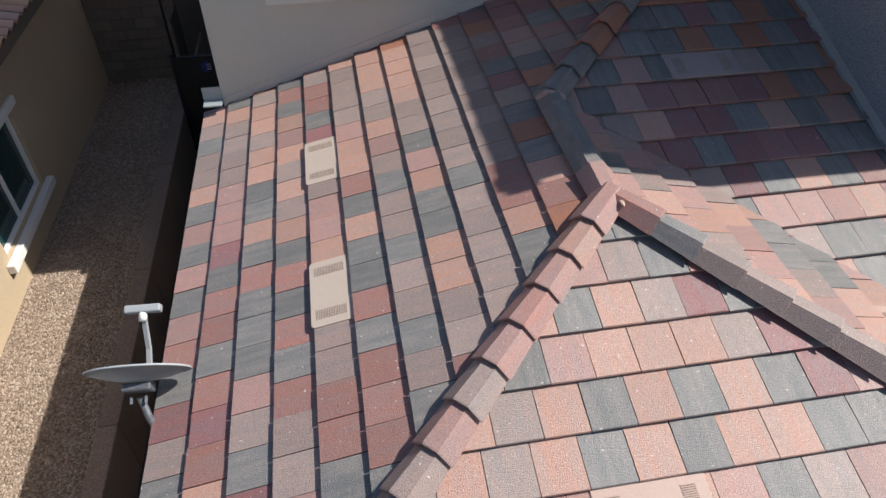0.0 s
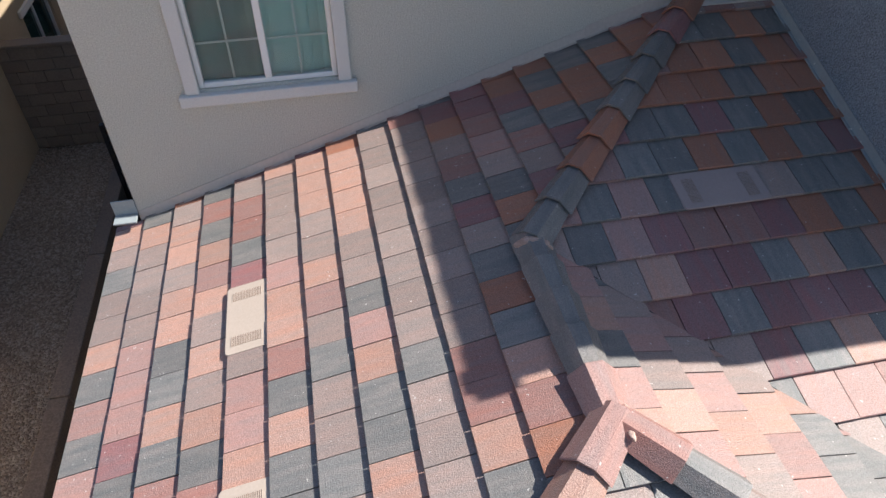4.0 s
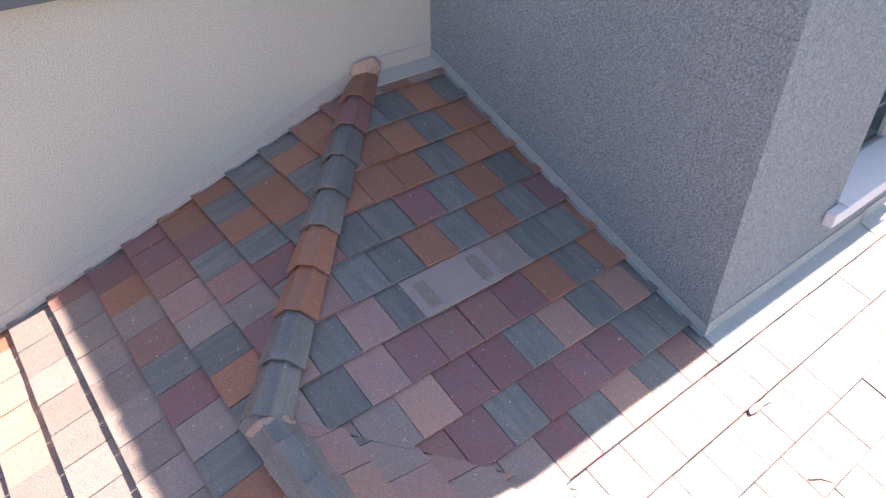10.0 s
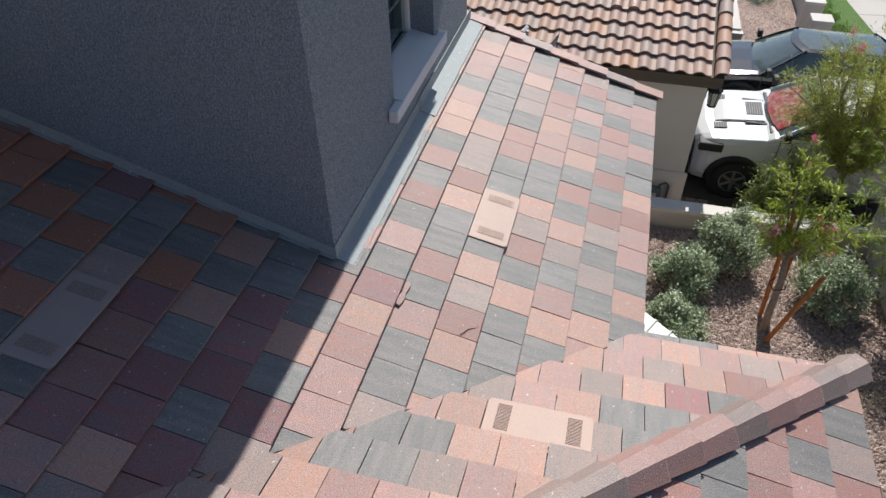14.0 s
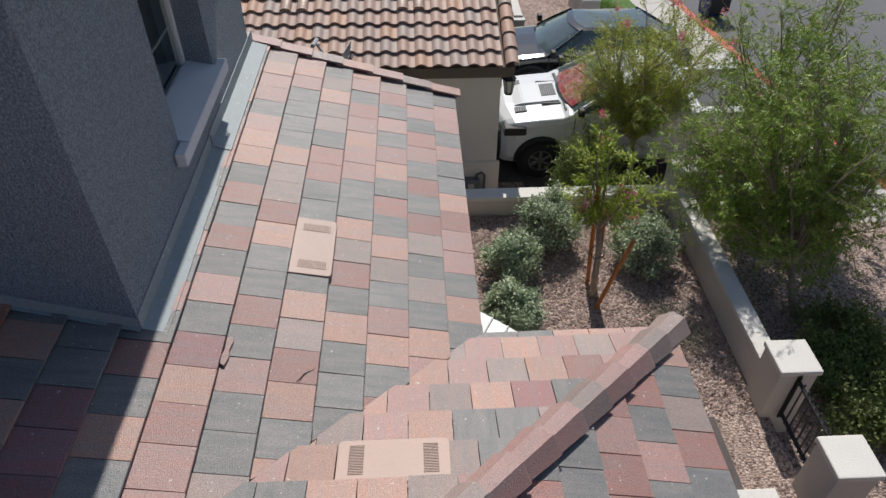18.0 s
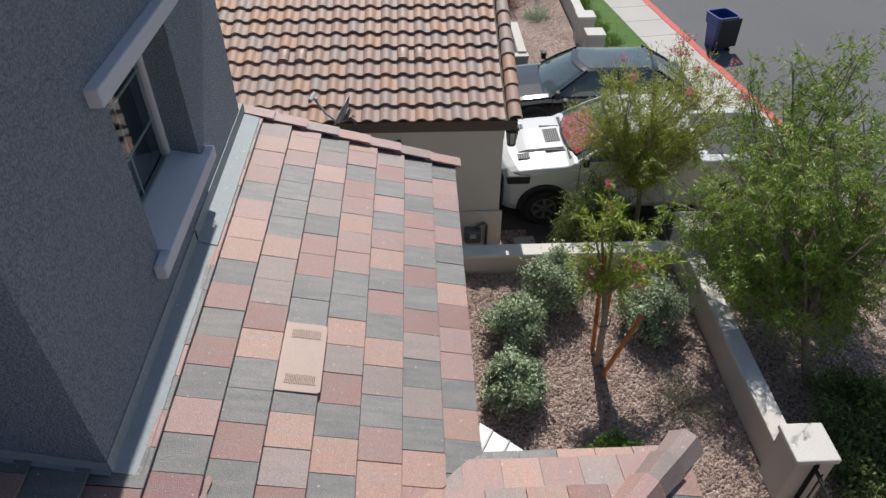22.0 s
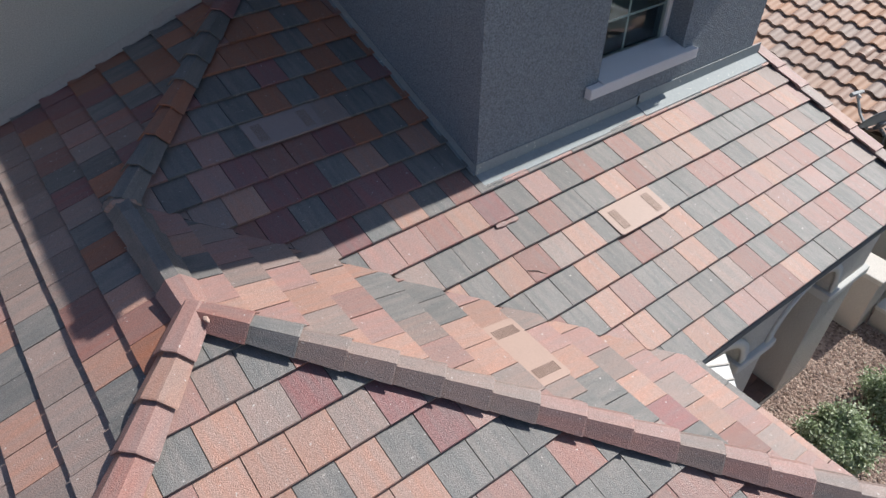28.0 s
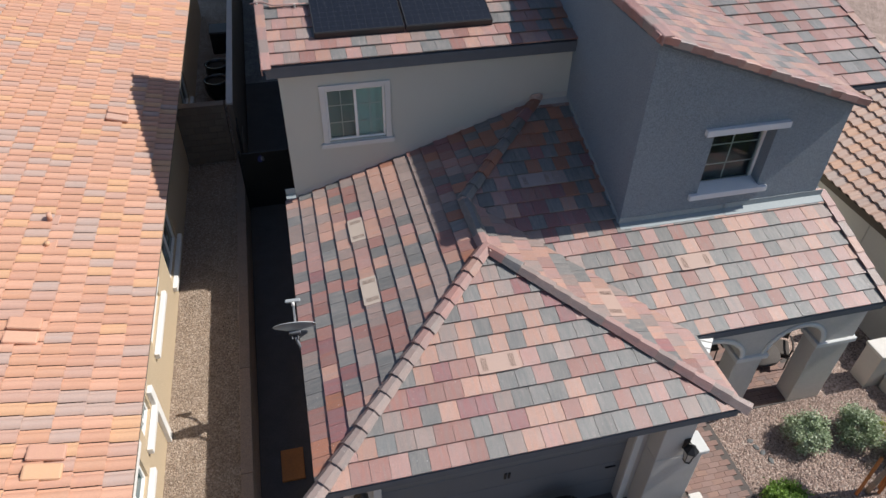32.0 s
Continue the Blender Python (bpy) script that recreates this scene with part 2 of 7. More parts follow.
def wall_with_holes(lo, hi, axis, holes):
    """A solid wall box with openings through it. axis: the thin direction; holes: (a0, a1, z0, z1) along the other level axis."""
    ax = "xy".index(axis)
    oth = 1 - ax
    us = sorted({lo[oth], hi[oth], *[h[0] for h in holes], *[h[1] for h in holes]})
    zs = sorted({lo[2], hi[2], *[h[2] for h in holes], *[h[3] for h in holes]})
    full = [[not any(h[0] <= (us[i] + us[i + 1]) / 2 <= h[1] and h[2] <= (zs[j] + zs[j + 1]) / 2 <= h[3] for h in holes) for j in range(len(zs) - 1)] for i in range(len(us) - 1)]
    bm = bmesh.new()
    vs = {}

    def vert(i, j, k):
        if (i, j, k) not in vs:
            c = [0, 0, zs[j]]
            c[oth], c[ax] = us[i], (lo[ax], hi[ax])[k]
            vs[i, j, k] = bm.verts.new(c)
        return vs[i, j, k]
    fs = []
    for i in range(len(us) - 1):
        for j in range(len(zs) - 1):
            if not full[i][j]:
                continue
            for k in (0, 1):
                fs.append(bm.faces.new([vert(i, j, k), vert(i + 1, j, k), vert(i + 1, j + 1, k), vert(i, j + 1, k)]))
            for di, dj, e in ((-1, 0, ((i, j), (i, j + 1))), (1, 0, ((i + 1, j), (i + 1, j + 1))), (0, -1, ((i, j), (i + 1, j))), (0, 1, ((i, j + 1), (i + 1, j + 1)))):
                a, b = i + di, j + dj
                if not (0 <= a < len(us) - 1 and 0 <= b < len(zs) - 1 and full[a][b]):
                    fs.append(bm.faces.new([vert(*e[0], 0), vert(*e[1], 0), vert(*e[1], 1), vert(*e[0], 1)]))
    bmesh.ops.recalc_face_normals(bm, faces=fs)
    return bm


# ---------------------------------------------------------------- the plan
W, P, E = 6.834, 0.333, 2.9            # garage roof width, roof rise per metre, eave height
YD, XT, YT, YW, XG = 1.577, 6.289, 3.952, 7.147, 10.907
HALF = W / 2
Y1 = YD + HALF
ZR = E + P * HALF
GROUND, LEFT_PAD, RIGHT_PAD = -0.12, 0.70, -1.15
XTR = 10.61                             # tower's far wall
COS = 1 / math.hypot(1, P)

# ---------------------------------------------------------------- flat roof tiles
def clip(poly, edge_pts):
    """Cuts a polygon (plan points) by a convex outline, counter-clockwise."""
    out = poly
    n = len(edge_pts)
    for k in range(n):
        (ax, ay), (bx, by) = edge_pts[k], edge_pts[(k + 1) % n]
        side = lambda q: (bx - ax) * (q[1] - ay) - (by - ay) * (q[0] - ax)
        nxt = []
        for i in range(len(out)):
            p, q = out[i], out[(i + 1) % len(out)]
            sp, sq = side(p), side(q)
            if sp >= 0:
                nxt.append(p)
            if (sp >= 0) != (sq >= 0):
                t = sp / (sp - sq)
                nxt.append((p[0] + t * (q[0] - p[0]), p[1] + t * (q[1] - p[1])))
        out = nxt
        if len(out) < 3:
            return []
    return out


def area(poly):
    return abs(sum(a[0] * b[1] - b[0] * a[1] for a, b in zip(poly, poly[1:] + poly[:1]))) / 2


TILE_W = 0.2955
LIFT, THICK = 0.035, 0.029


def tile_top(s, ex):
    return 0.012 + LIFT * (1 - s / ex)


def tile_mesh(poly, ex, mat, full=False):
    """poly: outline in (u, s), s up the slope from the butt. Full tiles get a worn, rounded butt edge."""
    if full:
        u0, u1, s1 = poly
        c = 0.006
        top = [(u0, 0 + c, tile_top(c, ex)), (u1, 0 + c, tile_top(c, ex)), (u1, s1, tile_top(s1, ex)), (u0, s1, tile_top(s1, ex))]
        low = [(u0, 0, tile_top(0, ex) - 0.008), (u1, 0, tile_top(0, ex) - 0.008)]
        bot = [(u0, 0.002, tile_top(0, ex) - THICK), (u1, 0.002, tile_top(0, ex) - THICK), (u1, s1, tile_top(s1, ex) - THICK), (u0, s1, tile_top(s1, ex) - THICK)]
        v = top + low + bot
        f = [(0, 1, 2, 3), (4, 5, 1, 0), (6, 7, 5, 4), (9, 8, 7, 6), (6, 4, 0, 3, 9), (5, 7, 8, 2, 1), (3, 2, 8, 9)]
        return mesh_of("tile", v, f, mat)
    n = len(poly)
    v = [(u, s, tile_top(s, ex)) for u, s in poly] + [(u, s, tile_top(s, ex) - THICK) for u, s in poly]
    f = [tuple(range(n)), tuple(range(2 * n - 1, n - 1, -1))] + [(k + n, (k + 1) % n + n, (k + 1) % n, k) for k in range(n)]
    return mesh_of("tile", v, f, mat)


def lay_tiles(roof, origin, u_dir, up_dir, outline, ex_plan, shift, rows, skip=(), seed=1, rise=P, z0=E, palette="GROTPG", high=None, first=0.0, joints=None):
    """Lays courses of tiles on a slope. origin: plan point on the eave; u_dir, up_dir: plan directions along and up the slope;
    outline: convex, counter-clockwise, in (u, v) plan metres; rows: for each course from the eave, the middle of its first tile and colour letters;
    first: what the lowest course shows beyond the others; joints: a joint's place for each course that is not half a tile off the last."""
    rng = random.Random(seed)
    cos = 1 / math.hypot(1, rise)
    ex = ex_plan / cos
    U = Vector((*u_dir, 0))
    S = Vector((up_dir[0] * cos, up_dir[1] * cos, rise * cos))
    Nn = U.cross(S).normalized()
    base = Vector((*origin, z0))
    full = {}
    vmax = max(q[1] for q in (high[1] if high else outline))
    umin, umax = min(q[0] for q in outline), max(q[0] for q in outline)
    for k in range(int(vmax / ex_plan) + 1):
        v0 = k * ex_plan + (first if k else 0.0)
        off = joints[k] if joints and k < len(joints) else shift + (TILE_W / 2 if k % 2 else 0)
        j0 = math.floor((umin - off) / TILE_W) - 1
        u0, row = rows.get(k, (0.0, ""))
        edges = [outline] if not high or v0 + ex_plan < high[0] else [high[1]] if v0 > high[0] else [outline, high[1]]
        for j in range(j0, j0 + int((umax - umin) / TILE_W) + 4):
            ua = off + j * TILE_W
            rect = [(ua + 0.003, v0), (ua + TILE_W - 0.003, v0), (ua + TILE_W - 0.003, v0 + ex_plan + 0.05), (ua + 0.003, v0 + ex_plan + 0.05)]
            edge = max(edges, key=lambda e: area(clip(rect, e) or [(0, 0)] * 3))
            cut = clip(rect, edge)
            vis = clip([(a, min(b, v0 + ex_plan)) for a, b in rect], edge)
            if not cut or not vis or area(vis) < 0.0035:
                continue
            if any(x0 <= ua + 0.01 and ua + TILE_W - 0.01 <= x1 and y0 <= v0 + 0.02 and v0 + ex_plan - 0.02 <= y1 for x0, x1, y0, y1 in skip):
                continue
            i = round((ua + TILE_W / 2 - u0) / TILE_W)
            letter = row[i] if 0 <= i < len(row) else rng.choice(palette)
            m = Matrix((U, S, Nn)).transposed().to_4x4()
            m.translation = base + ua * U + (v0 / cos) * S + Nn * rng.uniform(-0.002, 0.003)
            m = m @ Matrix.Rotation(rng.uniform(-0.006, 0.006), 4, "Z") @ Matrix.Rotation(rng.uniform(-0.010, 0.010), 4, "Y") @ Matrix.Rotation(rng.uniform(-0.004, 0.006), 4, "X")
            whole = len(cut) == 4 and abs(area(cut) - area(rect)) < 1e-6
            if whole:
                if letter not in full:
                    full[letter] = tile_mesh((0.003, TILE_W - 0.003, (ex_plan + 0.05) / cos), ex, TILES[letter], True)
                me = full[letter]
            else:
                me = tile_mesh([(a - ua, (b - v0) / cos) for a, b in cut], ex, TILES[letter])
            share("tile", me, m, roof)


def cap_mesh(mat, length=0.40, width=0.27, high=0.085, flare=0.02, drop=0.0):
    """One three-sided ridge cap; x across, y along from the low end, z up."""
    sec = lambda w, h, t: [(-w, -t), (-w * 0.36, h - t), (w * 0.36, h - t), (w, -t)]
    w = width / 2
    rings = []
    for y, ww, hh in ((0, w + 0.012, high + flare), (0.012, w + 0.014, high + flare + 0.002), (length, w - 0.012, high)):
        rings.append([(x, y, z - drop) for x, z in sec(ww, hh, 0)])
    lo = [(x, 0.002, z - drop) for x, z in sec(w - 0.004, high + flare - 0.018, 0.0)]
    li = [(x, length, z - drop) for x, z in sec(w - 0.024, high - 0.016, 0.0)]
    v = [q for r in rings for q in r] + lo + li
    f = []
    for a in (0, 4):
        f += [(a + i, a + i + 1, a + i + 5, a + i + 4) for i in range(3)]
    f += [(12 + i, 12 + i + 1, i + 1, i) for i in range(3)]
    f += [(16 + i, 16 + i + 1, 12 + i + 1, 12 + i) for i in range(3)]
    f += [(8 + i, 8 + i + 1, 16 + i + 1, 16 + i) for i in range(3)]
    f += [(0, 4, 8, 16, 12), (15, 19, 11, 7, 3)]
    return mesh_of("ridge_cap", v, f, mat)


CAPS = {}


def lay_caps(parent, a, b, letters, lift=0.0, step=0.33, seed=3, name="ridge_cap", first=0.0, narrow=1.0):
    """Ridge caps from the low end a to the high end b."""
    a, b = Vector(a), Vector(b)
    rng = random.Random(seed)
    d = (b - a).normalized()
    side = d.cross(Vector((0, 0, 1))).normalized()
    up = side.cross(d)
    n = max(1, round((b - a).length / step))
    st = (b - a).length / n
    for k in range(n):
        c = letters[k] if k < len(letters) else rng.choice("TPGRO")
        if (c, narrow) not in CAPS:
            CAPS[c, narrow] = cap_mesh(TILES[c], width=0.27 * narrow)
        m = Matrix((side, d, up)).transposed().to_4x4()
        m.translation = a + d * (k * st) + up * (lift + rng.uniform(-0.003, 0.003))
        share(name, CAPS[c, narrow], m @ Matrix.Rotation(rng.uniform(-0.012, 0.012), 4, "Z") @ Matrix.Rotation(-0.045, 4, "X"), parent)


def deck(name, corners, thick=0.09, drop=0.028, mat=None):
    """The boarded slope under the tiles."""
    bm = bmesh.new()
    top = [bm.verts.new((x, y, z - drop)) for x, y, z in corners]
    bot = [bm.verts.new((x, y, z - drop - thick)) for x, y, z in corners]
    n = len(corners)
    fs = [bm.faces.new(top), bm.faces.new(bot[::-1])] + [bm.faces.new((bot[k], bot[(k + 1) % n], top[(k + 1) % n], top[k])) for k in range(n)]
    bmesh.ops.recalc_face_normals(bm, faces=fs)
    return part(name, bm, mat or FASCIA)


zA = lambda x: E + P * x
zD = lambda y: E + P * (y - YD)
roof_left = tagged(deck("roof_left", [(0, 0, E), (HALF, HALF, ZR), (HALF, Y1, ZR), (HALF + YW - Y1, YW, zD(YW)), (0, YW, E)]), "low-pitched roof slope of mixed grey, red and salmon flat concrete tiles", "roof", kind="structure")
roof_front = tagged(deck("roof_front", [(0, 0, E), (W, 0, E), (HALF, HALF, ZR)]), "triangular garage roof slope of mixed flat concrete tiles", "roof", kind="structure")
roof_right = tagged(deck("roof_right", [(W, 0, E), (W, YD, E), (HALF, Y1, ZR), (HALF, HALF, ZR)]), "narrow roof slope of flat tiles running into a valley", "roof", kind="structure")
roof_porch = tagged(deck("roof_porch", [(W, YD, E), (XG, YD, E), (XG, YT + 0.3, zD(YT + 0.3)), (XT + 0.3, YT + 0.3, zD(YT + 0.3)), (XT + 0.3, YW, zD(YW)), (HALF + YW - Y1, YW, zD(YW)), (HALF, Y1, ZR)]), "porch and valley roof slope of weathered grey and pink flat tiles", "roof", kind="structure")

# colours of the tiles, course by course from the eave
# from course 10 up, slope A holds deeper rust letters that tint in the shade
ROWS_A = {0: (-6.89, "OTGTTOGPGPGPRGMTG"), 1: (-6.71, "OTTTTPPPMGRRGRMRO"), 2: (-6.95, "TOOTOOGGOGRGGGPTGMGRT"), 3: (-6.82, "RGOPOTOTOGRGRGRTTPTO"),
          4: (-6.98, "TRRGMTPTPPOGOTTRRGGOG"), 5: (-7.10, "OTTTTPOORGOGGRGRRRG"), 6: (-6.95, "OOOTTOPTGTTGTTGTG"), 7: (-7.11, "SOOOOTTGPOGGOOTTR"), 8: (-7.22, "GTTTTTTTTTGTTTTTG"),
          9: (-7.07, "RTTTTTTTTTRROG"), 10: (-7.05, "MSTRGMTGSGOR"), 11: (-7.05, "MMRPTGSGM"), 12: (-7.05, "SMGRTMTT"), 13: (-7.05, "SGSGMTR"), 14: (-7.05, "GSSGPM"), 15: (-7.05, "GSGG"), 16: (-7.05, "SSG")}
ROWS_B = {0: (1.85, "RPRGTOPOGGGPGRTGO"), 1: (1.70, "TRRGPMOOROGRGPGRP"), 2: (0.95, "GTRGOMMTGGGOGGRRP"), 3: (1.43, "RMRROOGGPGRRGGG"), 4: (1.52, "GOMRRPOPGTPGRG"),
          5: (1.93, "OTOGOGOOGGG"), 6: (2.05, "OTOGOGOGM"), 7: (2.46, "GPOOOTM"), 8: (2.90, "GOTM"), 9: (3.01, "PTG")}
ROWS_C = {1: (0.3, "PTPOPTOPP"), 2: (0.5, "PROTPOPGO"), 3: (0.8, "PGMOTPOGT"), 4: (1.1, "TGGOPTOGP"), 5: (1.4, "OGTTTOPTG"), 6: (1.7, "PTOOGGPOT"), 7: (2.0, "OOPTGGOOP"), 8: (2.3, "TOPPOTOPT"),
          9: (2.6, "GOTOPTPGG"), 10: (2.9, "TPOTPTGGT"), 11: (3.2, "TOPG")}
ROWS_D = {0: (6.79, "GOGPPROGGPGPPG"), 1: (6.40, "POGTGTRGRGPRGPG"), 2: (6.15, "GOPGTOGRGOPGPG"), 3: (5.74, "GGGOGRTOGGPPOPR"), 4: (5.28, "OGORTOGTTGGRRGTTOTG"), 5: (5.45, "GGPGRGGORTTOGGGGPOP"),
          6: (4.69, "GPPROMGPGRGRGOOPGPPOT"), 7: (4.54, "TMGOGRG"), 8: (4.36, "MGMMMGG"), 9: (4.51, "MMGOGOG"), 10: (4.33, "MRRMOGOG"), 11: (4.53, "GGTTGGOG"), 12: (4.35, "GGOGOGM"), 13: (4.21, "MGGMGOGS"),
          14: (4.66, "SSOGOO"), 15: (5.12, "SOGOR"), 16: (5.28, "GGOG")}
# upper courses lie in the tower's shade: it is put into colour, salmon made rust
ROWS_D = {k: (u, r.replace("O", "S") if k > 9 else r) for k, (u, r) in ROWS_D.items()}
JOINTS_B = [3.155, 3.007, 3.159, 3.008, 3.18, 3.032, 3.127, 3.247, 3.083, 3.216, 3.07]
# vents take the room of whole tiles: (u0, u1, v0, v1)
lay_tiles(roof_left, (0, 0), (0, -1), (1, 0), [(-YW, -0.01), (0, -0.01), (-HALF, HALF), (-YW, HALF + 0.1)], 0.3005, -2.935, ROWS_A, seed=11, palette="RGSMSG",
          high=(HALF, [(-YW, HALF - 0.36), (-Y1 + 0.36, HALF - 0.36), (-YW, HALF + YW - Y1)]), skip=[(-3.90, -3.11, 1.18, 1.53), (-5.67, -4.88, 1.18, 1.53)])
lay_tiles(roof_front, (0, 0), (1, 0), (0, 1), [(0, -0.01), (W, -0.01), (HALF, HALF)], 0.3064, 0.0, ROWS_B, seed=12, first=0.032, joints=JOINTS_B)
lay_tiles(roof_right, (W, 0), (0, 1), (-1, 0), [(0, -0.01), (YD, -0.01), (Y1, HALF), (HALF, HALF)], 0.300, 0.104, ROWS_C, seed=13, palette="OPGTO", first=-0.216)
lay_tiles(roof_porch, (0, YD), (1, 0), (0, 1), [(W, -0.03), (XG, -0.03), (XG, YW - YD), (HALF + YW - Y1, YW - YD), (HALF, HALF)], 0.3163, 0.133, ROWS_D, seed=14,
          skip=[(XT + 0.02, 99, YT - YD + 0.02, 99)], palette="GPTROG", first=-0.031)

hips = thing("ridge_and_hip_caps", (0, 0, 0), "angular concrete caps along the ridge and hips of the tiled roof", "ridge caps", kind="structure")
R2 = 1 / math.sqrt(2)
lay_caps(hips, (-0.13, -0.13, E + 0.012), (HALF - 0.02, HALF - 0.02, ZR + 0.055), "TTTTTTTTTPTPRPO", seed=5, lift=0.0)
lay_caps(hips, (W + 0.055, -0.055, E + 0.02), (HALF + 0.05, HALF - 0.05, ZR + 0.05), "TTPPTPPPTTTTTGR", seed=6)
lay_caps(hips, (HALF, Y1 - 0.02, ZR + 0.03), (HALF, HALF + 0.03, ZR + 0.03), "GGGGP", seed=7)
lay_caps(hips, (HALF - 0.02, Y1 - 0.1, ZR + 0.045), (HALF + YW - Y1 - 0.03, YW - 0.03, zD(YW) + 0.035), "GGSSGGGMS", seed=8, step=0.365)

# ---------------------------------------------------------------- roof vents
def roof_vent(at, u_dir, s_dir, mat, label, long=0.70, wide=0.345):
    """A flat louvred vent that lies in a course of tiles, tilted as they are; at: the middle of its lower edge; u along the course, s up the slope."""
    U, S = Vector(u_dir).normalized(), Vector(s_dir).normalized()
    N = U.cross(S).normalized()
    m = Matrix((U, S, N)).transposed().to_4x4()
    m.translation = Vector(at)
    v = thing("roof_vent", (0, 0, 0), label, "roof vent", "flat vents among the roof tiles")
    v.matrix_world = m @ Matrix.Rotation(-math.atan2(LIFT, 0.32), 4, "X")
    h = 0.016
    cover = box((-long / 2, -0.012, 0.0), (long / 2, wide - 0.012, h), 0.0)
    bmesh.ops.bevel(cover, geom=[e for e in cover.edges if abs(e.verts[0].co.z - e.verts[1].co.z) > h / 2 and e.verts[0].co.y < 0], offset=0.035, segments=4, profile=0.5, affect="EDGES")
    bmesh.ops.bevel(cover, geom=[e for e in cover.edges if min(q.co.z for q in e.verts) > h - 1e-5], offset=0.004, segments=2, profile=0.5, affect="EDGES")
    part("vent_cover", cover, mat, v)
    mid = wide / 2 - 0.02
    for sgn in (-1, 1):
        c = sgn * long * 0.33
        part("louvre_recess", box((c - 0.045, mid - wide * 0.34, h), (c + 0.045, mid + wide * 0.34, h + 0.001)), SLOT_DARK, v)
        for k in range(19):
            y = mid - wide * 0.335 + wide * 0.67 * k / 18
            part("louvre", box((c - 0.047, y - 0.0026, h + 0.0005), (c + 0.047, y + 0.0026, h + 0.0045)), mat, v)
    return v


def on_slope(slope, x, y, lift):
    z = {"A": E + P * x, "B": E + P * y, "C": E + P * (W - x), "D": zD(y)}[slope]
    n = {"A": (-P, 0, 1), "B": (0, -P, 1), "C": (P, 0, 1), "D": (0, -P, 1)}[slope]
    return Vector((x, y, z)) + Vector(n).normalized() * lift


VL = 0.043
roof_vent(on_slope("A", 1.20, 3.505, VL), (0, -1, 0), (1, 0, P), VENT_CREAM, "cream flat louvred vent set among roof tiles")
roof_vent(on_slope("A", 1.20, 5.275, VL), (0, -1, 0), (1, 0, P), VENT_CREAM, "cream flat louvred vent set among roof tiles")
roof_vent(on_slope("B", 3.08, 1.258, VL), (1, 0, 0), (0, 1, P), VENT_TAN, "peach flat louvred vent on the garage roof")
roof_vent(on_slope("C", W - 1.284, 2.26, VL), (0, 1, 0), (-1, 0, P), VENT_TAN, "peach flat louvred vent beside the roof valley")
roof_vent(on_slope("D", 4.965, 5.025, VL), (1, 0, 0), (0, 1, P), VENT_MAUVE, "dull mauve flat louvred vent in the shaded corner")
roof_vent(on_slope("D", 7.466, 2.811, VL), (1, 0, 0), (0, 1, P), VENT_TAN, "tan flat louvred vent on the porch roof")

# ---------------------------------------------------------------- the house behind: wall with the sliding window
WX0, WX1, WZ0, WZ1 = 1.085, 2.285, 4.31, 5.48
wall_back = tagged(part("wall_back", wall_with_holes((0.23, YW, GROUND), (XT, YW + 0.25, 6.02), "y", [(WX0, WX1, WZ0, WZ1)]), CREAM_STUCCO), "greige sand-finish stucco wall above the tiled roof", "wall", kind="structure")
wall_back_side = tagged(part("wall_back_side", box((0.23, YW + 0.253, GROUND), (0.48, YW + 24, 6.02)), CREAM_STUCCO), "greige stucco side wall of the house", "wall", kind="structure")
GLASS = bpy.data.materials.new("window_glass")
GLASS.use_nodes = True
g_b = GLASS.node_tree.nodes["Principled BSDF"]
g_b.inputs["Base Color"].default_value = (0.75, 0.86, 0.84, 1)
g_b.inputs["Roughness"].default_value = 0.02
g_b.inputs["Transmission Weight"].default_value = 1.0
g_b.inputs["IOR"].default_value = 1.45
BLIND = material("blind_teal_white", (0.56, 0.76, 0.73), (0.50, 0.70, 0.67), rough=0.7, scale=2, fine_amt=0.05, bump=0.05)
# darker copy for the left half: that pane's dimness is put into the slats
BLIND_SHADED = material("blind_teal_shaded", (0.27, 0.35, 0.335), (0.23, 0.30, 0.29), rough=0.7, scale=2, fine_amt=0.05, bump=0.05)
# near-black blocks behind the windows: the rooms' lack of light is put into their colour
ROOM_UNLIT = material("room_unlit_black", (0.03, 0.032, 0.03), rough=0.9, bump=0)


def pane(name, lo, hi, parent):
    p = part(name, box(lo, hi), GLASS, parent)
    p.visible_shadow = False
    return p


window_1 = thing("window_1", (0, 0, 0), "white vinyl sliding window with muntins and a stucco surround", "window", kind="structure")
f = 0.045
yf = YW + 0.03
for lo, hi in (((WX0, yf, WZ0), (WX0 + f, yf + 0.07, WZ1)), ((WX1 - f, yf, WZ0), (WX1, yf + 0.07, WZ1)), ((WX0 + f, yf, WZ0), (WX1 - f, yf + 0.07, WZ0 + f)), ((WX0 + f, yf, WZ1 - f), (WX1 - f, yf + 0.07, WZ1))):
    part("window_frame", box(lo, hi, 0.006), VINYL, window_1)
xm = (WX0 + WX1) / 2
part("meeting_stile", box((xm - 0.03, yf - 0.006, WZ0 + f), (xm + 0.03, yf + 0.05, WZ1 - f), 0.005), VINYL, window_1)
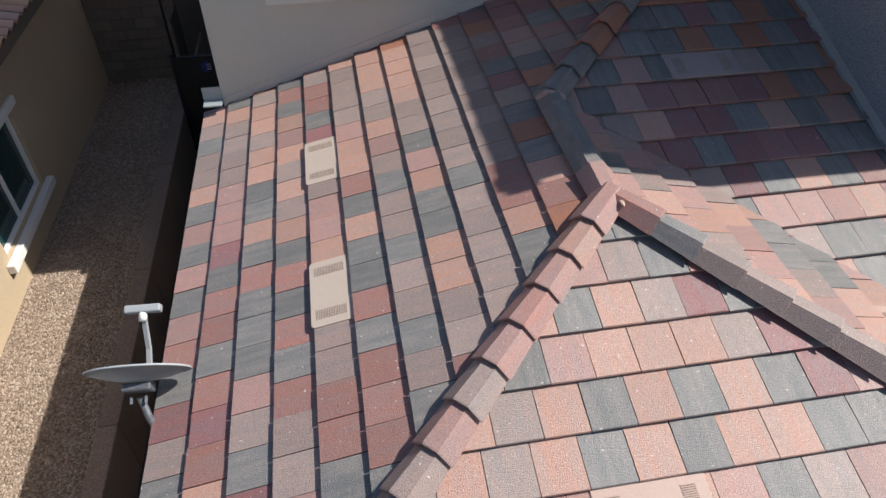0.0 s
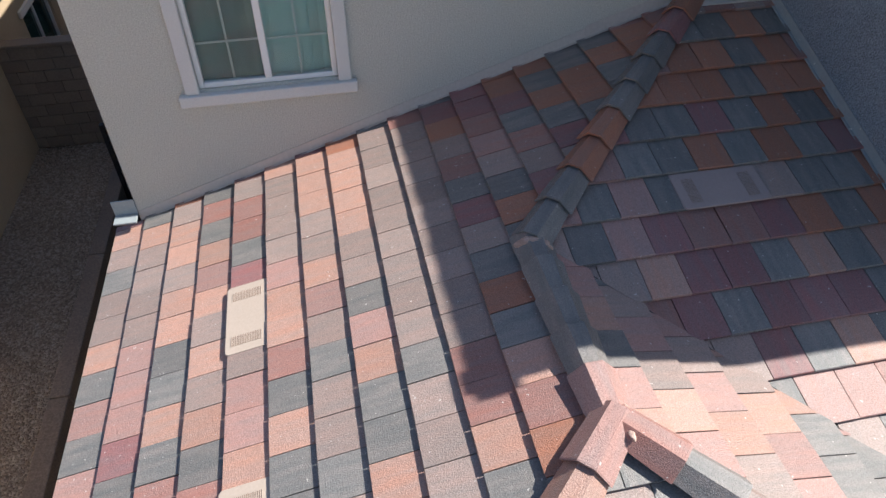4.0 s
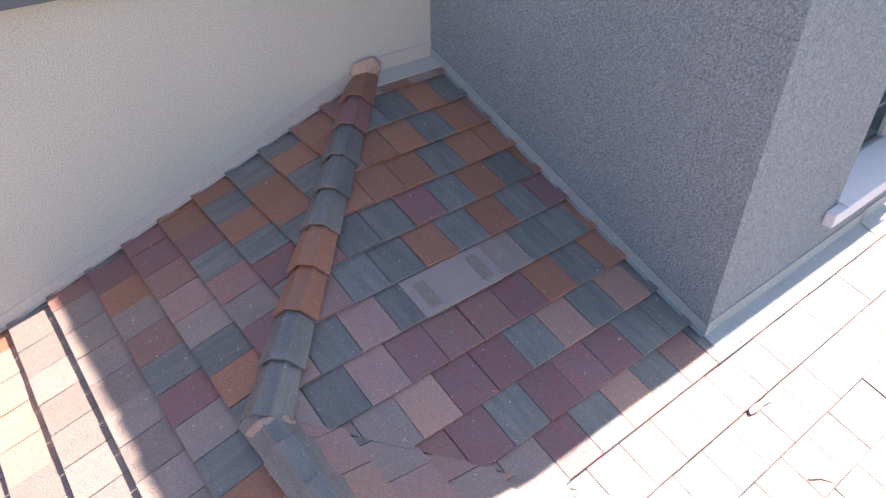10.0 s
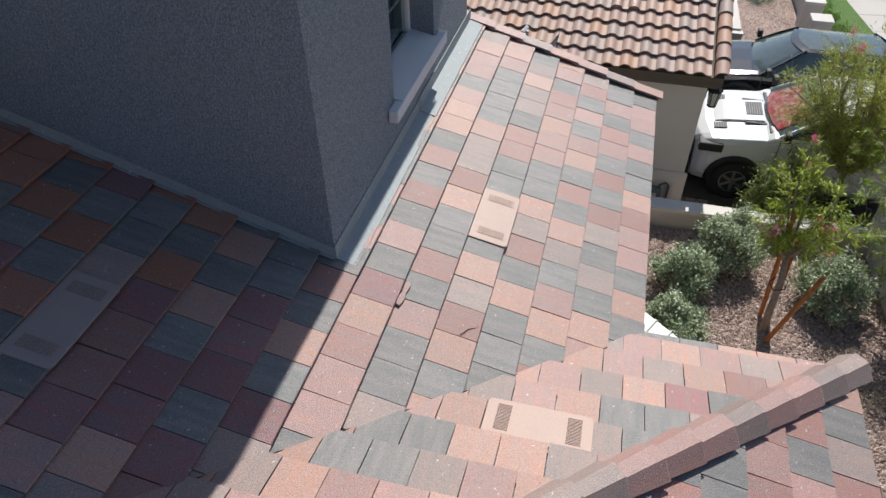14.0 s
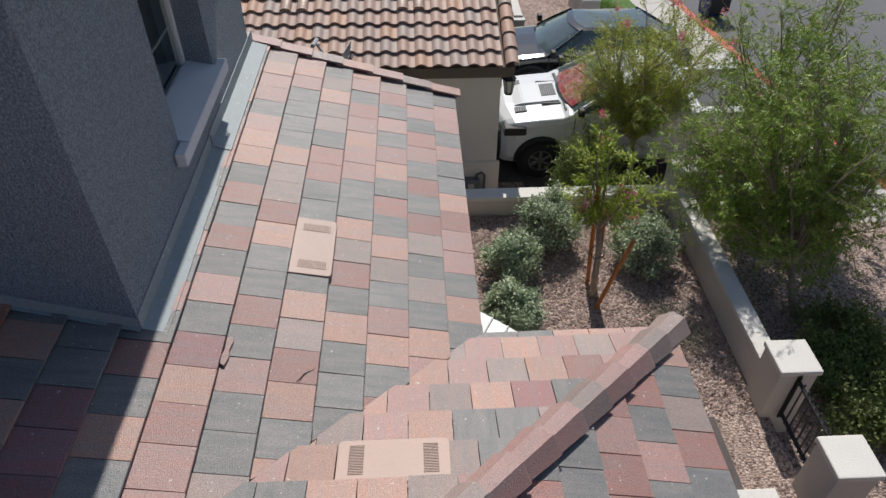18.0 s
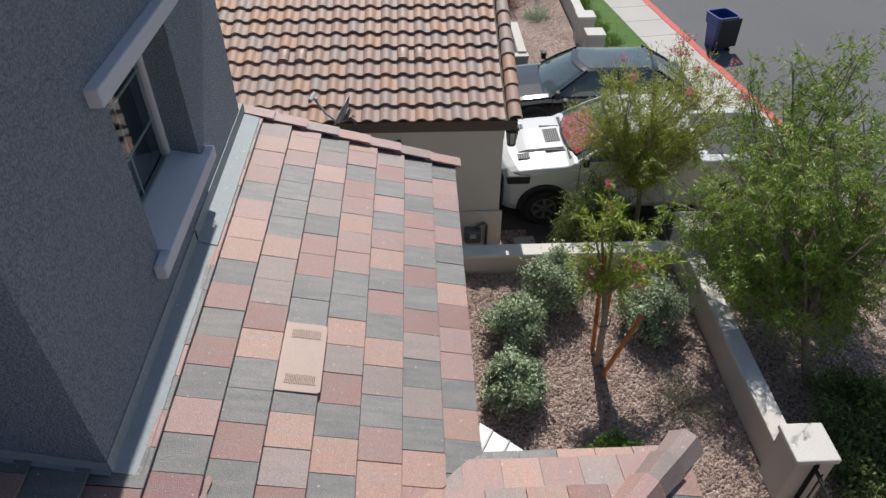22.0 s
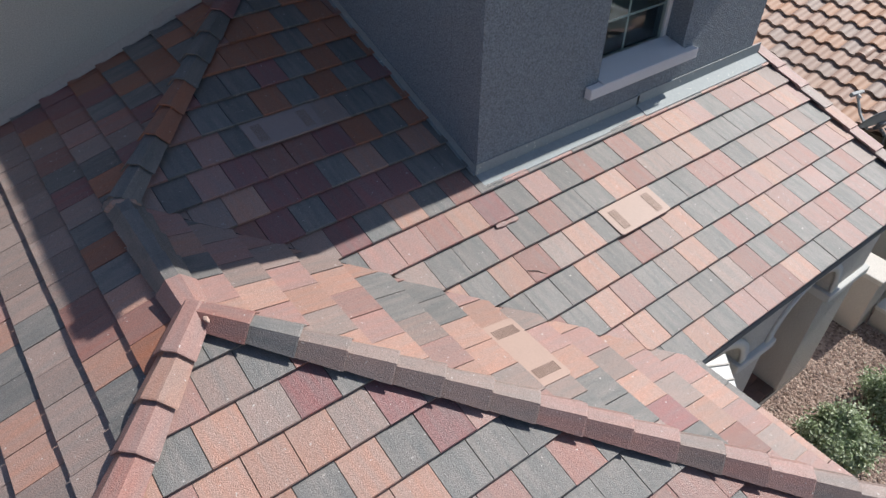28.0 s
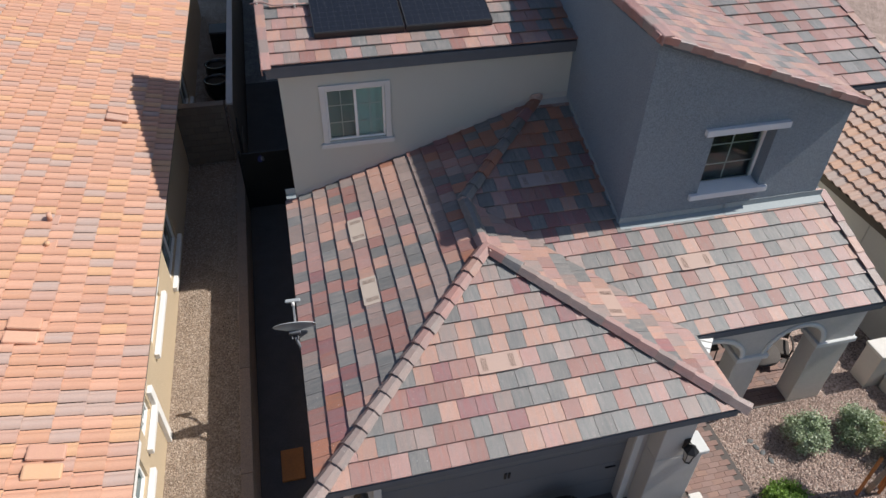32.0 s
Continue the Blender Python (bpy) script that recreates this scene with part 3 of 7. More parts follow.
for x0, x1, dy in ((WX0 + f, xm - 0.03, 0.035), (xm + 0.03, WX1 - f, 0.018)):
    pane("pane", (x0, yf + dy, WZ0 + f), (x1, yf + dy + 0.006, WZ1 - f), window_1)
    part("muntin", box(((x0 + x1) / 2 - 0.009, yf + dy + 0.008, WZ0 + f), ((x0 + x1) / 2 + 0.009, yf + dy + 0.016, WZ1 - f)), VINYL, window_1)
    for k in (1, 2):
        z = WZ0 + (WZ1 - WZ0) * k / 3
        part("muntin", box((x0, yf + dy + 0.008, z - 0.009), (x1, yf + dy + 0.016, z + 0.009)), VINYL, window_1)
t_ = 0.115
for lo, hi in (((WX0 - t_, YW - 0.04, WZ0 - 0.02), (WX0, YW, WZ1 + t_)), ((WX1, YW - 0.04, WZ0 - 0.02), (WX1 + t_, YW, WZ1 + t_)), ((WX0, YW - 0.04, WZ1), (WX1, YW, WZ1 + t_))):
    part("trim", box(lo, hi, 0.008, 2), TRIM, window_1)
part("window_sill", box((WX0 - t_ - 0.06, YW - 0.075, WZ0 - 0.125), (WX1 + t_ + 0.05, YW, WZ0 - 0.02), 0.012, 2), TRIM, window_1)
blind = thing("vertical_blind", (0, 0, 0), "pale teal vertical blind drawn behind the window", "window blind")
for k in range(14):
    x = WX0 + 0.04 + k * 0.085
    bm = box((-0.047, -0.0015, WZ0), (0.047, 0.0015, WZ1))
    bmesh.ops.transform(bm, matrix=pose(x, yf + 0.10, 0, 0, 0, 9), verts=bm.verts)
    part("blind_slat", bm, BLIND_SHADED if x < xm else BLIND, blind)
tagged(part("room_behind_window", box((WX0 - 0.2, YW + 0.26, WZ0 - 0.3), (WX1 + 0.2, YW + 1.2, WZ1 + 0.3)), ROOM_UNLIT), "near-black block standing in for the unlit room behind the window blind", "room", kind="structure")

# wall flashing along the sloped joint
fl = thing("wall_flashing", (0, 0, 0), "painted metal flashing where the roof meets the greige wall", "flashing", kind="structure")


def flash_strip(name, a, b, up, out, mat, parent, h=0.13, w=0.10):
    """A bent strip from a to b: one leg up the wall, one out over the tiles, a hem at its lip."""
    a, b, up, out = Vector(a), Vector(b), Vector(up), Vector(out)
    bm = bmesh.new()
    t = 0.004
    sec = [up * h + out * 0.008, up * h + out * 0.002, Vector((0, 0, 0)) + out * 0.002, out * w, out * w + up * t * 3, out * (w - 0.004) + up * t, out * 0.008 + up * t]
    lo = [bm.verts.new(a + s) for s in sec]
    hi = [bm.verts.new(b + s) for s in sec]
    n = len(sec)
    fs = [bm.faces.new(lo[::-1]), bm.faces.new(hi)] + [bm.faces.new((lo[k], lo[(k + 1) % n], hi[(k + 1) % n], hi[k])) for k in range(n)]
    bmesh.ops.recalc_face_normals(bm, faces=fs)
    return part(name, bm, mat, parent)


xh = HALF + YW - Y1
flash_strip("flashing_strip", (0.25, YW, zA(0.25) + 0.035), (xh - 1.0, YW, zA(xh - 1.0) + 0.035), (0, 0, 1), (0, -1, 0), FLASHING_LIGHT, fl, 0.10, 0.03)
flash_strip("flashing_strip", (xh - 0.995, YW, zA(xh - 0.995) + 0.037), (xh, YW, zA(xh) + 0.037), (0, 0, 1), (0, -1, 0), FLASHING_LIGHT, fl, 0.12, 0.03)
flash_strip("flashing_strip", (xh - 0.02, YW, zD(YW) + 0.04), (XT, YW, zD(YW) + 0.04), (0, 0, 1), (0, -1, -P * 0.9), FLASHING_LIGHT, fl, 0.13, 0.17)

# ---------------------------------------------------------------- the slate tower
Z_TL, Z_TR = 7.52, 5.87
tower_front = part("wall_tower_front", wall_with_holes((XT, YT, 2.6), (XTR, YT + 0.42, Z_TR), "y", [(7.82, 9.13, 4.21, 5.53)]), GREY_STUCCO)
tagged(tower_front, "slate-blue rough stucco wall with a deep window recess", "wall", kind="structure")
bmt = prism([(XT, Z_TR + 0.003), (XTR, Z_TR + 0.003), (XT, Z_TL - 0.06)], "y", YT, YT + 0.42)
tagged(part("wall_tower_gable", bmt, GREY_STUCCO), "slate-blue stucco top of the wall under the sloping roof edge", "wall", kind="structure")
tagged(part("wall_tower_left", box((XT, YT + 0.423, 2.6), (XT + 0.25, YW + 5.0, Z_TL - 0.16)), GREY_STUCCO), "tall slate-blue stucco side wall standing on the roof", "wall", kind="structure")
tagged(part("wall_tower_right", box((XTR - 0.25, YT + 0.423, 2.2), (XTR, YW + 5.0, Z_TR)), GREY_STUCCO), "slate-blue stucco far side wall", "wall", kind="structure")
window_2 = thing("window_2", (0, 0, 0), "recessed window with white muntins, stucco sill and lintel", "window", kind="structure")
part("window_sill", box((7.64, YT - 0.09, 4.10), (9.31, YT - 0.002, 4.22), 0.012, 2), SILL_BLUE, window_2)
part("sill_shelf", prism([(YT - 0.085, 4.212), (YT + 0.238, 4.212), (YT + 0.238, 4.29), (YT - 0.085, 4.225)], "x", 7.822, 9.128), SILL_BLUE, window_2)
part("lintel", box((7.60, YT - 0.09, 5.53), (9.32, YT + 0.02, 5.66), 0.012, 2), SILL_BLUE, window_2)
yg = YT + 0.24
x0, x1, z0, z1 = 7.82, 9.13, 4.21, 5.53
for lo, hi in (((x0, yg, z0), (x0 + 0.055, yg + 0.08, z1)), ((x1 - 0.055, yg, z0), (x1, yg + 0.08, z1)), ((x0 + 0.055, yg, z0), (x1 - 0.055, yg + 0.08, z0 + 0.055)), ((x0 + 0.055, yg, z1 - 0.055), (x1 - 0.055, yg + 0.08, z1))):
    part("window_frame", box(lo, hi, 0.006), VINYL, window_2)
pane("pane", (x0 + 0.055, yg + 0.035, z0 + 0.055), (x1 - 0.055, yg + 0.041, z1 - 0.055), window_2)
part("muntin", box(((x0 + x1) / 2 - 0.010, yg + 0.044, z0 + 0.05), ((x0 + x1) / 2 + 0.010, yg + 0.054, z1 - 0.05)), VINYL, window_2)
for k in (1, 2):
    z = z0 + (z1 - z0) * k / 3
    part("muntin", box((x0 + 0.05, yg + 0.044, z - 0.010), (x1 - 0.05, yg + 0.054, z + 0.010)), VINYL, window_2)
tagged(part("room_behind_recess", box((x0 - 0.3, YT + 0.43, z0 - 0.5), (x1 + 0.3, YT + 2.4, z1 + 0.3)), ROOM_UNLIT), "near-black block standing in for the unlit room behind the recessed window", "room", kind="structure")
fl2 = thing("tower_flashing", (0, 0, 0), "blue-grey painted metal flashing round the foot of the tower", "flashing", kind="structure")
flash_strip("flashing_strip", (XT - 0.01, YT - 0.002, zD(YT) + 0.035), (8.55, YT - 0.002, zD(YT) + 0.035), (0, 0, 1), (0, -1, -P * 0.9), FLASHING, fl2, 0.12, 0.17)
flash_strip("flashing_strip", (8.52, YT - 0.002, zD(YT) + 0.043), (XG - 0.12, YT - 0.002, zD(YT) + 0.041), (0, 0, 1), (0, -1, -P * 0.9), FLASHING, fl2, 0.13, 0.175)
flash_strip("flashing_strip", (XT - 0.002, YT, zD(YT) + 0.035), (XT - 0.002, YW, zD(YW) + 0.035), (0, 0, 1), (-1, 0, 0), FLASHING, fl2, 0.10, 0.035)

# ---------------------------------------------------------------- rake tiles of the porch gable, eaves, upper roofs
def rake_row(parent, a, b, mat_letters, side, n, w=0.16, h=0.13, seed=2):
    """Overlapping L-shaped edge tiles from the low end a to the high end b; side: the outer level direction."""
    a, b, side = Vector(a), Vector(b), Vector(side)
    d = (b - a).normalized()
    up = d.cross(side)
    up = up if up.z > 0 else -up
    rng = random.Random(seed)
    L = (b - a).length / n
    made = {}
    for k in range(n):
        c = mat_letters[k % len(mat_letters)]
        if c not in made:
            ln = L + 0.07
            sec = [(-w, 0.0), (-w, 0.022), (0.006, 0.026), (0.026, 0.014), (0.026, -h), (0.004, -h), (0.002, -0.004)]
            m_ = len(sec)
            v = [(x, 0, z + 0.012) for x, z in sec] + [(x, ln, z) for x, z in sec]
            f = [tuple(range(m_ - 1, -1, -1)), tuple(range(m_, 2 * m_))] + [(i, (i + 1) % m_, (i + 1) % m_ + m_, i + m_) for i in range(m_)]
            made[c] = mesh_of("rake_tile", v, f, TILES[c])
        m = Matrix((side, d, up)).transposed().to_4x4()
        m.translation = a + d * (k * L) + up * (0.028 + rng.uniform(-0.003, 0.004))
        share("rake_tile", made[c], m @ Matrix.Rotation(rng.uniform(-0.01, 0.01), 4, "Z") @ Matrix.Rotation(-0.028, 4, "X"), parent)


rakes = thing("gable_rake", (0, 0, 0), "pinkish concrete rake tiles along the porch gable edge", "rake tiles", kind="structure")
rake_row(rakes, (XG + 0.02, YD - 0.06, E + 0.01), (XG + 0.02, YT + 0.05, zD(YT + 0.05) + 0.01), "OTPOTPPT", (1, 0, 0), 7)

fas = thing("fascia_boards", (0, 0, 0), "dark slate painted eave boards under the tiles", "fascia", kind="structure")
for lo, hi in (((0.03, 0.035, E - 0.24), (W - 0.03, 0.075, E - 0.045)), ((0.035, 0.08, E - 0.24), (0.075, YW, E - 0.045)), ((W - 0.075, 0.08, E - 0.24), (W - 0.035, YD, E - 0.045)),
               ((W, YD + 0.035, E - 0.22), (XG - 0.03, YD + 0.075, E - 0.045))):
    part("fascia_board", box(lo, hi, 0.004), FASCIA, fas)
bm = prism([(YD + 0.08, E - 0.24), (YD + 0.08, E - 0.06), (YT, zD(YT) - 0.06), (YT, zD(YT) - 0.24)], "x", XG - 0.06, XG - 0.01)
part("fascia_board", bm, FASCIA, fas)
sof = thing("soffits", (0, 0, 0), "pale stucco soffits under the eaves", "soffit", kind="structure")
for lo, hi in (((0.08, 0.08, E - 0.22), (W - 0.08, 0.5, E - 0.19)), ((0.08, 0.5, E - 0.22), (0.35, YW, E - 0.19)), ((W - 0.35, 0.5, E - 0.22), (W - 0.08, YD + 0.3, E - 0.19)), ((W - 0.07, YD + 0.08, E - 0.22), (XG - 0.06, YT, E - 0.19))):
    part("soffit_panel", box(lo, hi), PALE_STUCCO, sof)

# upper roof behind, with the solar panels
UY, UZ, UP_ = 7.00, 6.15, 0.30
roof_upper = tagged(deck("roof_upper", [(0, UY, UZ), (XT, UY, UZ), (XT, UY + 5.2, UZ + 1.56), (0, UY + 5.2, UZ + 1.56)]), "upper roof slope of pink and grey flat tiles", "roof", kind="structure")
lay_tiles(roof_upper, (0, UY), (1, 0), (0, 1), [(0, -0.01), (XT, -0.01), (XT, 4.2), (0, 4.2)], 0.32, 0.1,
          {0: (0.15, "PTROGPGTPTGGROPTROPGRG"), 1: (0.15, "PTOPRPGTPOTGPROPRGRGSG"), 2: (0.15, "OPTGRPTOGPTPRTPGGRRGSR"), 3: (0.15, "TPOPRTPOTPTPGPRGTGRGG")}, seed=21, rise=UP_, z0=UZ, palette="PTORPG")
rake_row(roof_upper, (-0.02, UY + 4.5, UZ + 1.35 + 0.01), (-0.02, UY - 0.05, UZ), "PTPOPT", (-1, 0, 0), 13, seed=4)
part("fascia_board", box((0.02, UY + 0.02, UZ - 0.26), (XT, UY + 0.07, UZ - 0.05), 0.004), FASCIA, roof_upper, "dark slate eave board")
part("soffit_panel", box((0.02, UY + 0.07, UZ - 0.12), (XT, YW + 0.25, UZ - 0.09)), PALE_STUCCO, roof_upper)
PANEL_CELL = material("solar_cell", (0.010, 0.012, 0.018), (0.016, 0.018, 0.026), rough=0.25, scale=6, fine=40, fine_amt=0.1, bump=0, vary=0.1)
BLACK_METAL = material("black_metal", (0.022, 0.022, 0.024), rough=0.45, bump=0.05, fine_amt=0.1, vary=0.1)
CELL_LINE = material("cell_gap", (0.028, 0.03, 0.036), rough=0.4, bump=0, vary=0)
slope_up = math.degrees(math.atan(UP_))
for x0 in (1.03, 2.85):
    sp = thing("solar_panel", (x0, 7.60, UZ + UP_ * (7.60 - UY) + 0.13), "black framed solar panel mounted low over the tiles", "solar panel", "solar panels on the upper roof")
    sp.matrix_world = pose(x0, 7.60, UZ + UP_ * (7.60 - UY) + 0.12, slope_up)
    part("panel_face", box((0.02, 0.02, 0.0), (1.76, 1.02, 0.03)), PANEL_CELL, sp)
    for lo, hi in (((0, 0, -0.01), (1.78, 0.02, 0.038)), ((0, 1.02, -0.01), (1.78, 1.04, 0.038)), ((0, 0.02, -0.01), (0.02, 1.02, 0.038)), ((1.76, 0.02, -0.01), (1.78, 1.02, 0.038))):
        part("panel_frame", box(lo, hi, 0.003), BLACK_METAL, sp)
    for k in range(1, 12):
        part("cell_line", box((0.02 + 0.145 * k, 0.02, 0.0302), (0.025 + 0.145 * k, 1.02, 0.0308)), CELL_LINE, sp)
    for k in range(1, 7):
        part("cell_line", box((0.02, 0.02 + 0.143 * k, 0.0312), (1.76, 0.024 + 0.143 * k, 0.0318)), CELL_LINE, sp)
    part("panel_skirt", box((0, -0.02, -0.10), (1.78, -0.004, 0.03)), BLACK_METAL, sp)
    part("mounting_rail", box((0.1, 0.2, -0.11), (1.68, 0.26, -0.012)), BLACK_METAL, sp)

conduit = [(-0.12, 8.66, UZ + UP_ * (8.66 - UY) + 0.09), (0.12, 8.67, UZ + UP_ * (8.67 - UY) + 0.11), (0.31, 8.57, UZ + UP_ * (8.57 - UY) + 0.09), (1.02, 8.56, UZ + UP_ * (8.56 - UY) + 0.09)]
pipe_run = thing("conduit_pipe", (0, 0, 0), "thin pinkish conduit pipe running over the tiles to the panels", "pipe")
part("pipe", tube(conduit, 0.014, 6), TILES["P"], pipe_run, "", True)
for x_, y_ in ((0.02, 8.665), (0.75, 8.56)):
    z_ = UZ + UP_ * (y_ - UY)
    part("clamp", box((x_ - 0.02, y_ - 0.03, z_ + 0.01), (x_ + 0.02, y_ + 0.03, z_ + 0.10), 0.006), FLASHING_LIGHT, pipe_run)

# tower roof: falls away from the tall side
TR, XE = 0.359, 10.74                    # pitch, and its low eave
zT = lambda x: 7.56 - TR * (x - (XT - 0.095))
roof_tower = tagged(deck("roof_tower", [(XT - 0.095, YT - 0.155, zT(XT - 0.095)), (XE, YT - 0.155, zT(XE)), (XE, YT + 1.9, zT(XE)), (8.2, YT + 6.5, zT(8.2)), (XT - 0.095, YT + 6.5, zT(XT - 0.095))][::-1]), "sunlit tower roof slope of pink flat tiles", "roof", kind="structure")
lay_tiles(roof_tower, (XE, YT - 0.155), (0, 1), (-1, 0), [(0, -0.01), (2.2, -0.01), (6.6, 2.9), (6.6, 4.58), (0, 4.58)], 0.31, 0.0, {}, seed=31, rise=TR, z0=zT(XE), palette="OPTPOG")
rake_row(roof_tower, (XE + 0.02, YT - 0.165, zT(XE + 0.02)), (XT - 0.115, YT - 0.165, zT(XT - 0.115)), "RPRTRPTRO", (0, -1, 0), 14, h=0.10, seed=6)
rake_row(roof_tower, (XT - 0.105, YT + 6.5, zT(XT - 0.095) + 0.02), (XT - 0.105, YT - 0.185, zT(XT - 0.095) + 0.02), "RTPR", (-1, 0, 0), 19, seed=7)
part("fascia_board", prism([(XT - 0.08, zT(XT) - 0.10), (XT - 0.08, zT(XT) - 0.02), (XE - 0.02, zT(XE - 0.02) - 0.05), (XE - 0.02, zT(XE - 0.02) - 0.13)], "y", YT - 0.145, YT - 0.004), FASCIA, roof_tower)
# the slope behind it, facing the street
zS = lambda y: zT(10.98) - 0.10 + 0.30 * (y - YT - 1.2)
roof_rear = tagged(deck("roof_rear", [(11.30, YT + 0.9, zS(YT + 0.9)), (12.6, YT + 0.9, zS(YT + 0.9)), (12.6, YT + 7.5, zS(YT + 7.5)), (6.1, YT + 7.5, zS(YT + 7.5))]), "rear roof slope of flat tiles meeting the tower roof in a valley", "roof", kind="structure")
lay_tiles(roof_rear, (10.98, YT + 0.9), (1, 0), (0, 1), [(0.22, -0.01), (1.5, -0.01), (1.5, 6.5), (-4.95, 6.5)], 0.32, 0.0, {}, seed=33, rise=0.30, z0=zS(YT + 0.9), palette="PTRGPG")
rake_row(roof_rear, (12.62, YT + 0.85, zS(YT + 0.85)), (12.62, YT + 7.4, zS(YT + 7.4)), "OPTP", (1, 0, 0), 16, seed=8)
tagged(part("wall_rear_right", box((XTR + 0.003, YT + 2.5, RIGHT_PAD), (12.3, YT + 7.4, zS(YT + 1.9) - 0.2)), CREAM_STUCCO), "greige stucco wall of the rear wing", "wall", kind="structure")

# roof details: mortar, valley metal, a broken corner
def mortar(name, at, size, turn, seed, label):
    """A trowelled lump of mortar: a flattened ball with an uneven skin."""
    bm = bmesh.new()
    bmesh.ops.create_icosphere(bm, subdivisions=4, radius=1.0)
    off = Vector((seed * 3.1, seed * 1.7, seed * 0.9))
    for v in bm.verts:
        v.co *= 1 + 0.22 * noise.noise(v.co * 1.8 + off) + 0.10 * noise.noise(v.co * 6 + off) + 0.04 * noise.noise(v.co * 17 + off)
    bmesh.ops.transform(bm, matrix=Matrix.Translation(at) @ pose(0, 0, 0, 0, 0, turn) @ Matrix.Diagonal((*size, 1)), verts=bm.verts)
    part(name, bm, MORTAR, hips, label, True)


mortar("mortar_end", (HALF - 0.01, Y1 - 0.155, ZR + 0.055), (0.125, 0.045, 0.075), -20, 1, "smooth pink mortar closing the cap end")
mortar("mortar_joint", (HALF + 0.06, HALF - 0.06, ZR + 0.085), (0.030, 0.11, 0.022), -12, 2, "pinkish mortar at the meeting of the hips")
mortar("mortar_end", (xh + 0.0, YW - 0.03, zD(YW) + 0.105), (0.15, 0.05, 0.095), 0, 3, "rough pink mortar where the hip meets the wall")
VALLEY = material("valley_metal", (0.035, 0.033, 0.032), rough=0.6, bump=0.05, metal=0.3)
bm = bmesh.new()
tube([(W, YD, E - 0.012), (HALF, Y1, ZR - 0.012)], 0.035, 6, bm)
tagged(part("valley_metal", bm, VALLEY), "dark metal valley between two roof slopes", "roof valley", kind="structure")
bm = bmesh.new()
edge_a = ((-0.13, -0.02), (-0.06, -0.034), (0.02, -0.02), (0.09, -0.03), (0.13, -0.012))
edge_b = ((-0.12, 0.012), (-0.05, 0.024), (0.01, 0.012), (0.10, 0.026), (0.125, 0.016))
low = [[bm.verts.new((x, y, 0)) for x, y in e] for e in (edge_a, edge_b)]
top = [[bm.verts.new((x * 0.98, y * 0.85, 0.012)) for x, y in e] for e in (edge_a, edge_b)]
for i in range(4):
    bm.faces.new((top[0][i], top[0][i + 1], top[1][i + 1], top[1][i]))
    bm.faces.new((low[0][i], low[0][i + 1], top[0][i + 1], top[0][i]))
    bm.faces.new((low[1][i + 1], low[1][i], top[1][i], top[1][i + 1]))
bm.faces.new((low[0][0], top[0][0], top[1][0], low[1][0]))
bm.faces.new((low[0][4], low[1][4], top[1][4], top[0][4]))
bmesh.ops.transform(bm, matrix=Matrix.Translation(on_slope("D", 6.22, 3.42, 0.022)) @ pose(0, 0, 0, 16.5, 0, 0) @ pose(0, 0, 0, 0, 0, -4), verts=bm.verts)
tagged(part("tile_piece", bm, TILES["P"]), "thin broken strip of pinkish tile lying on the roof", "tile piece")
twig_way = [tuple(on_slope("D", x, y, 0.044)) for x, y in ((6.05, 2.945), (6.08, 2.925), (6.13, 2.90), (6.17, 2.85), (6.21, 2.825))]
tagged(part("dry_twig", tube(twig_way, 0.0035, 5), VALLEY), "thin dark dry twig lying on the tiles", "twig")
PAN = material("valley_pan_white", (0.74, 0.74, 0.72), (0.70, 0.70, 0.68), rough=0.5, scale=4, fine=60, fine_amt=0.04, bump=0.05, vary=0)
pan = thing("valley_pan", (0, 0, 0), "white sheet-metal pan under the valley corner of the eaves", "roof pan", kind="structure")
part("pan_sheet", prism([(6.55, 1.05), (6.92, 1.20), (7.21, 1.545), (6.55, 1.62)], "z", 2.785, 2.805), PAN, pan)
for f_ in (0.36, 0.72):
    ax, ay = 6.92 + 0.29 * f_, 1.20 + 0.345 * f_
    part("pan_rib", tube([(ax, ay, 2.812), (ax - 0.30, ay + 0.16, 2.812)], 0.011, 4), FLASHING_LIGHT, pan)

# ---------------------------------------------------------------- ground
ASPHALT = material("asphalt_old", (0.135, 0.135, 0.138), (0.115, 0.115, 0.12), rough=0.9, scale=0.35, fine=120, fine_amt=0.18, bump=0.4, bump_scale=150, vary=0, random_coords=False)
CONCRETE = material("concrete_light", (0.52, 0.49, 0.45), (0.46, 0.44, 0.41), rough=0.9, scale=1.2, fine=90, fine_amt=0.1, bump=0.3, bump_scale=120, vary=0.04, random_coords=False)
DRIVE = material("paver_driveway", (0.10, 0.085, 0.078), (0.075, 0.066, 0.062), rough=0.9, scale=3, fine=70, fine_amt=0.25, bump=0.5, bump_scale=60, vary=0, random_coords=False)


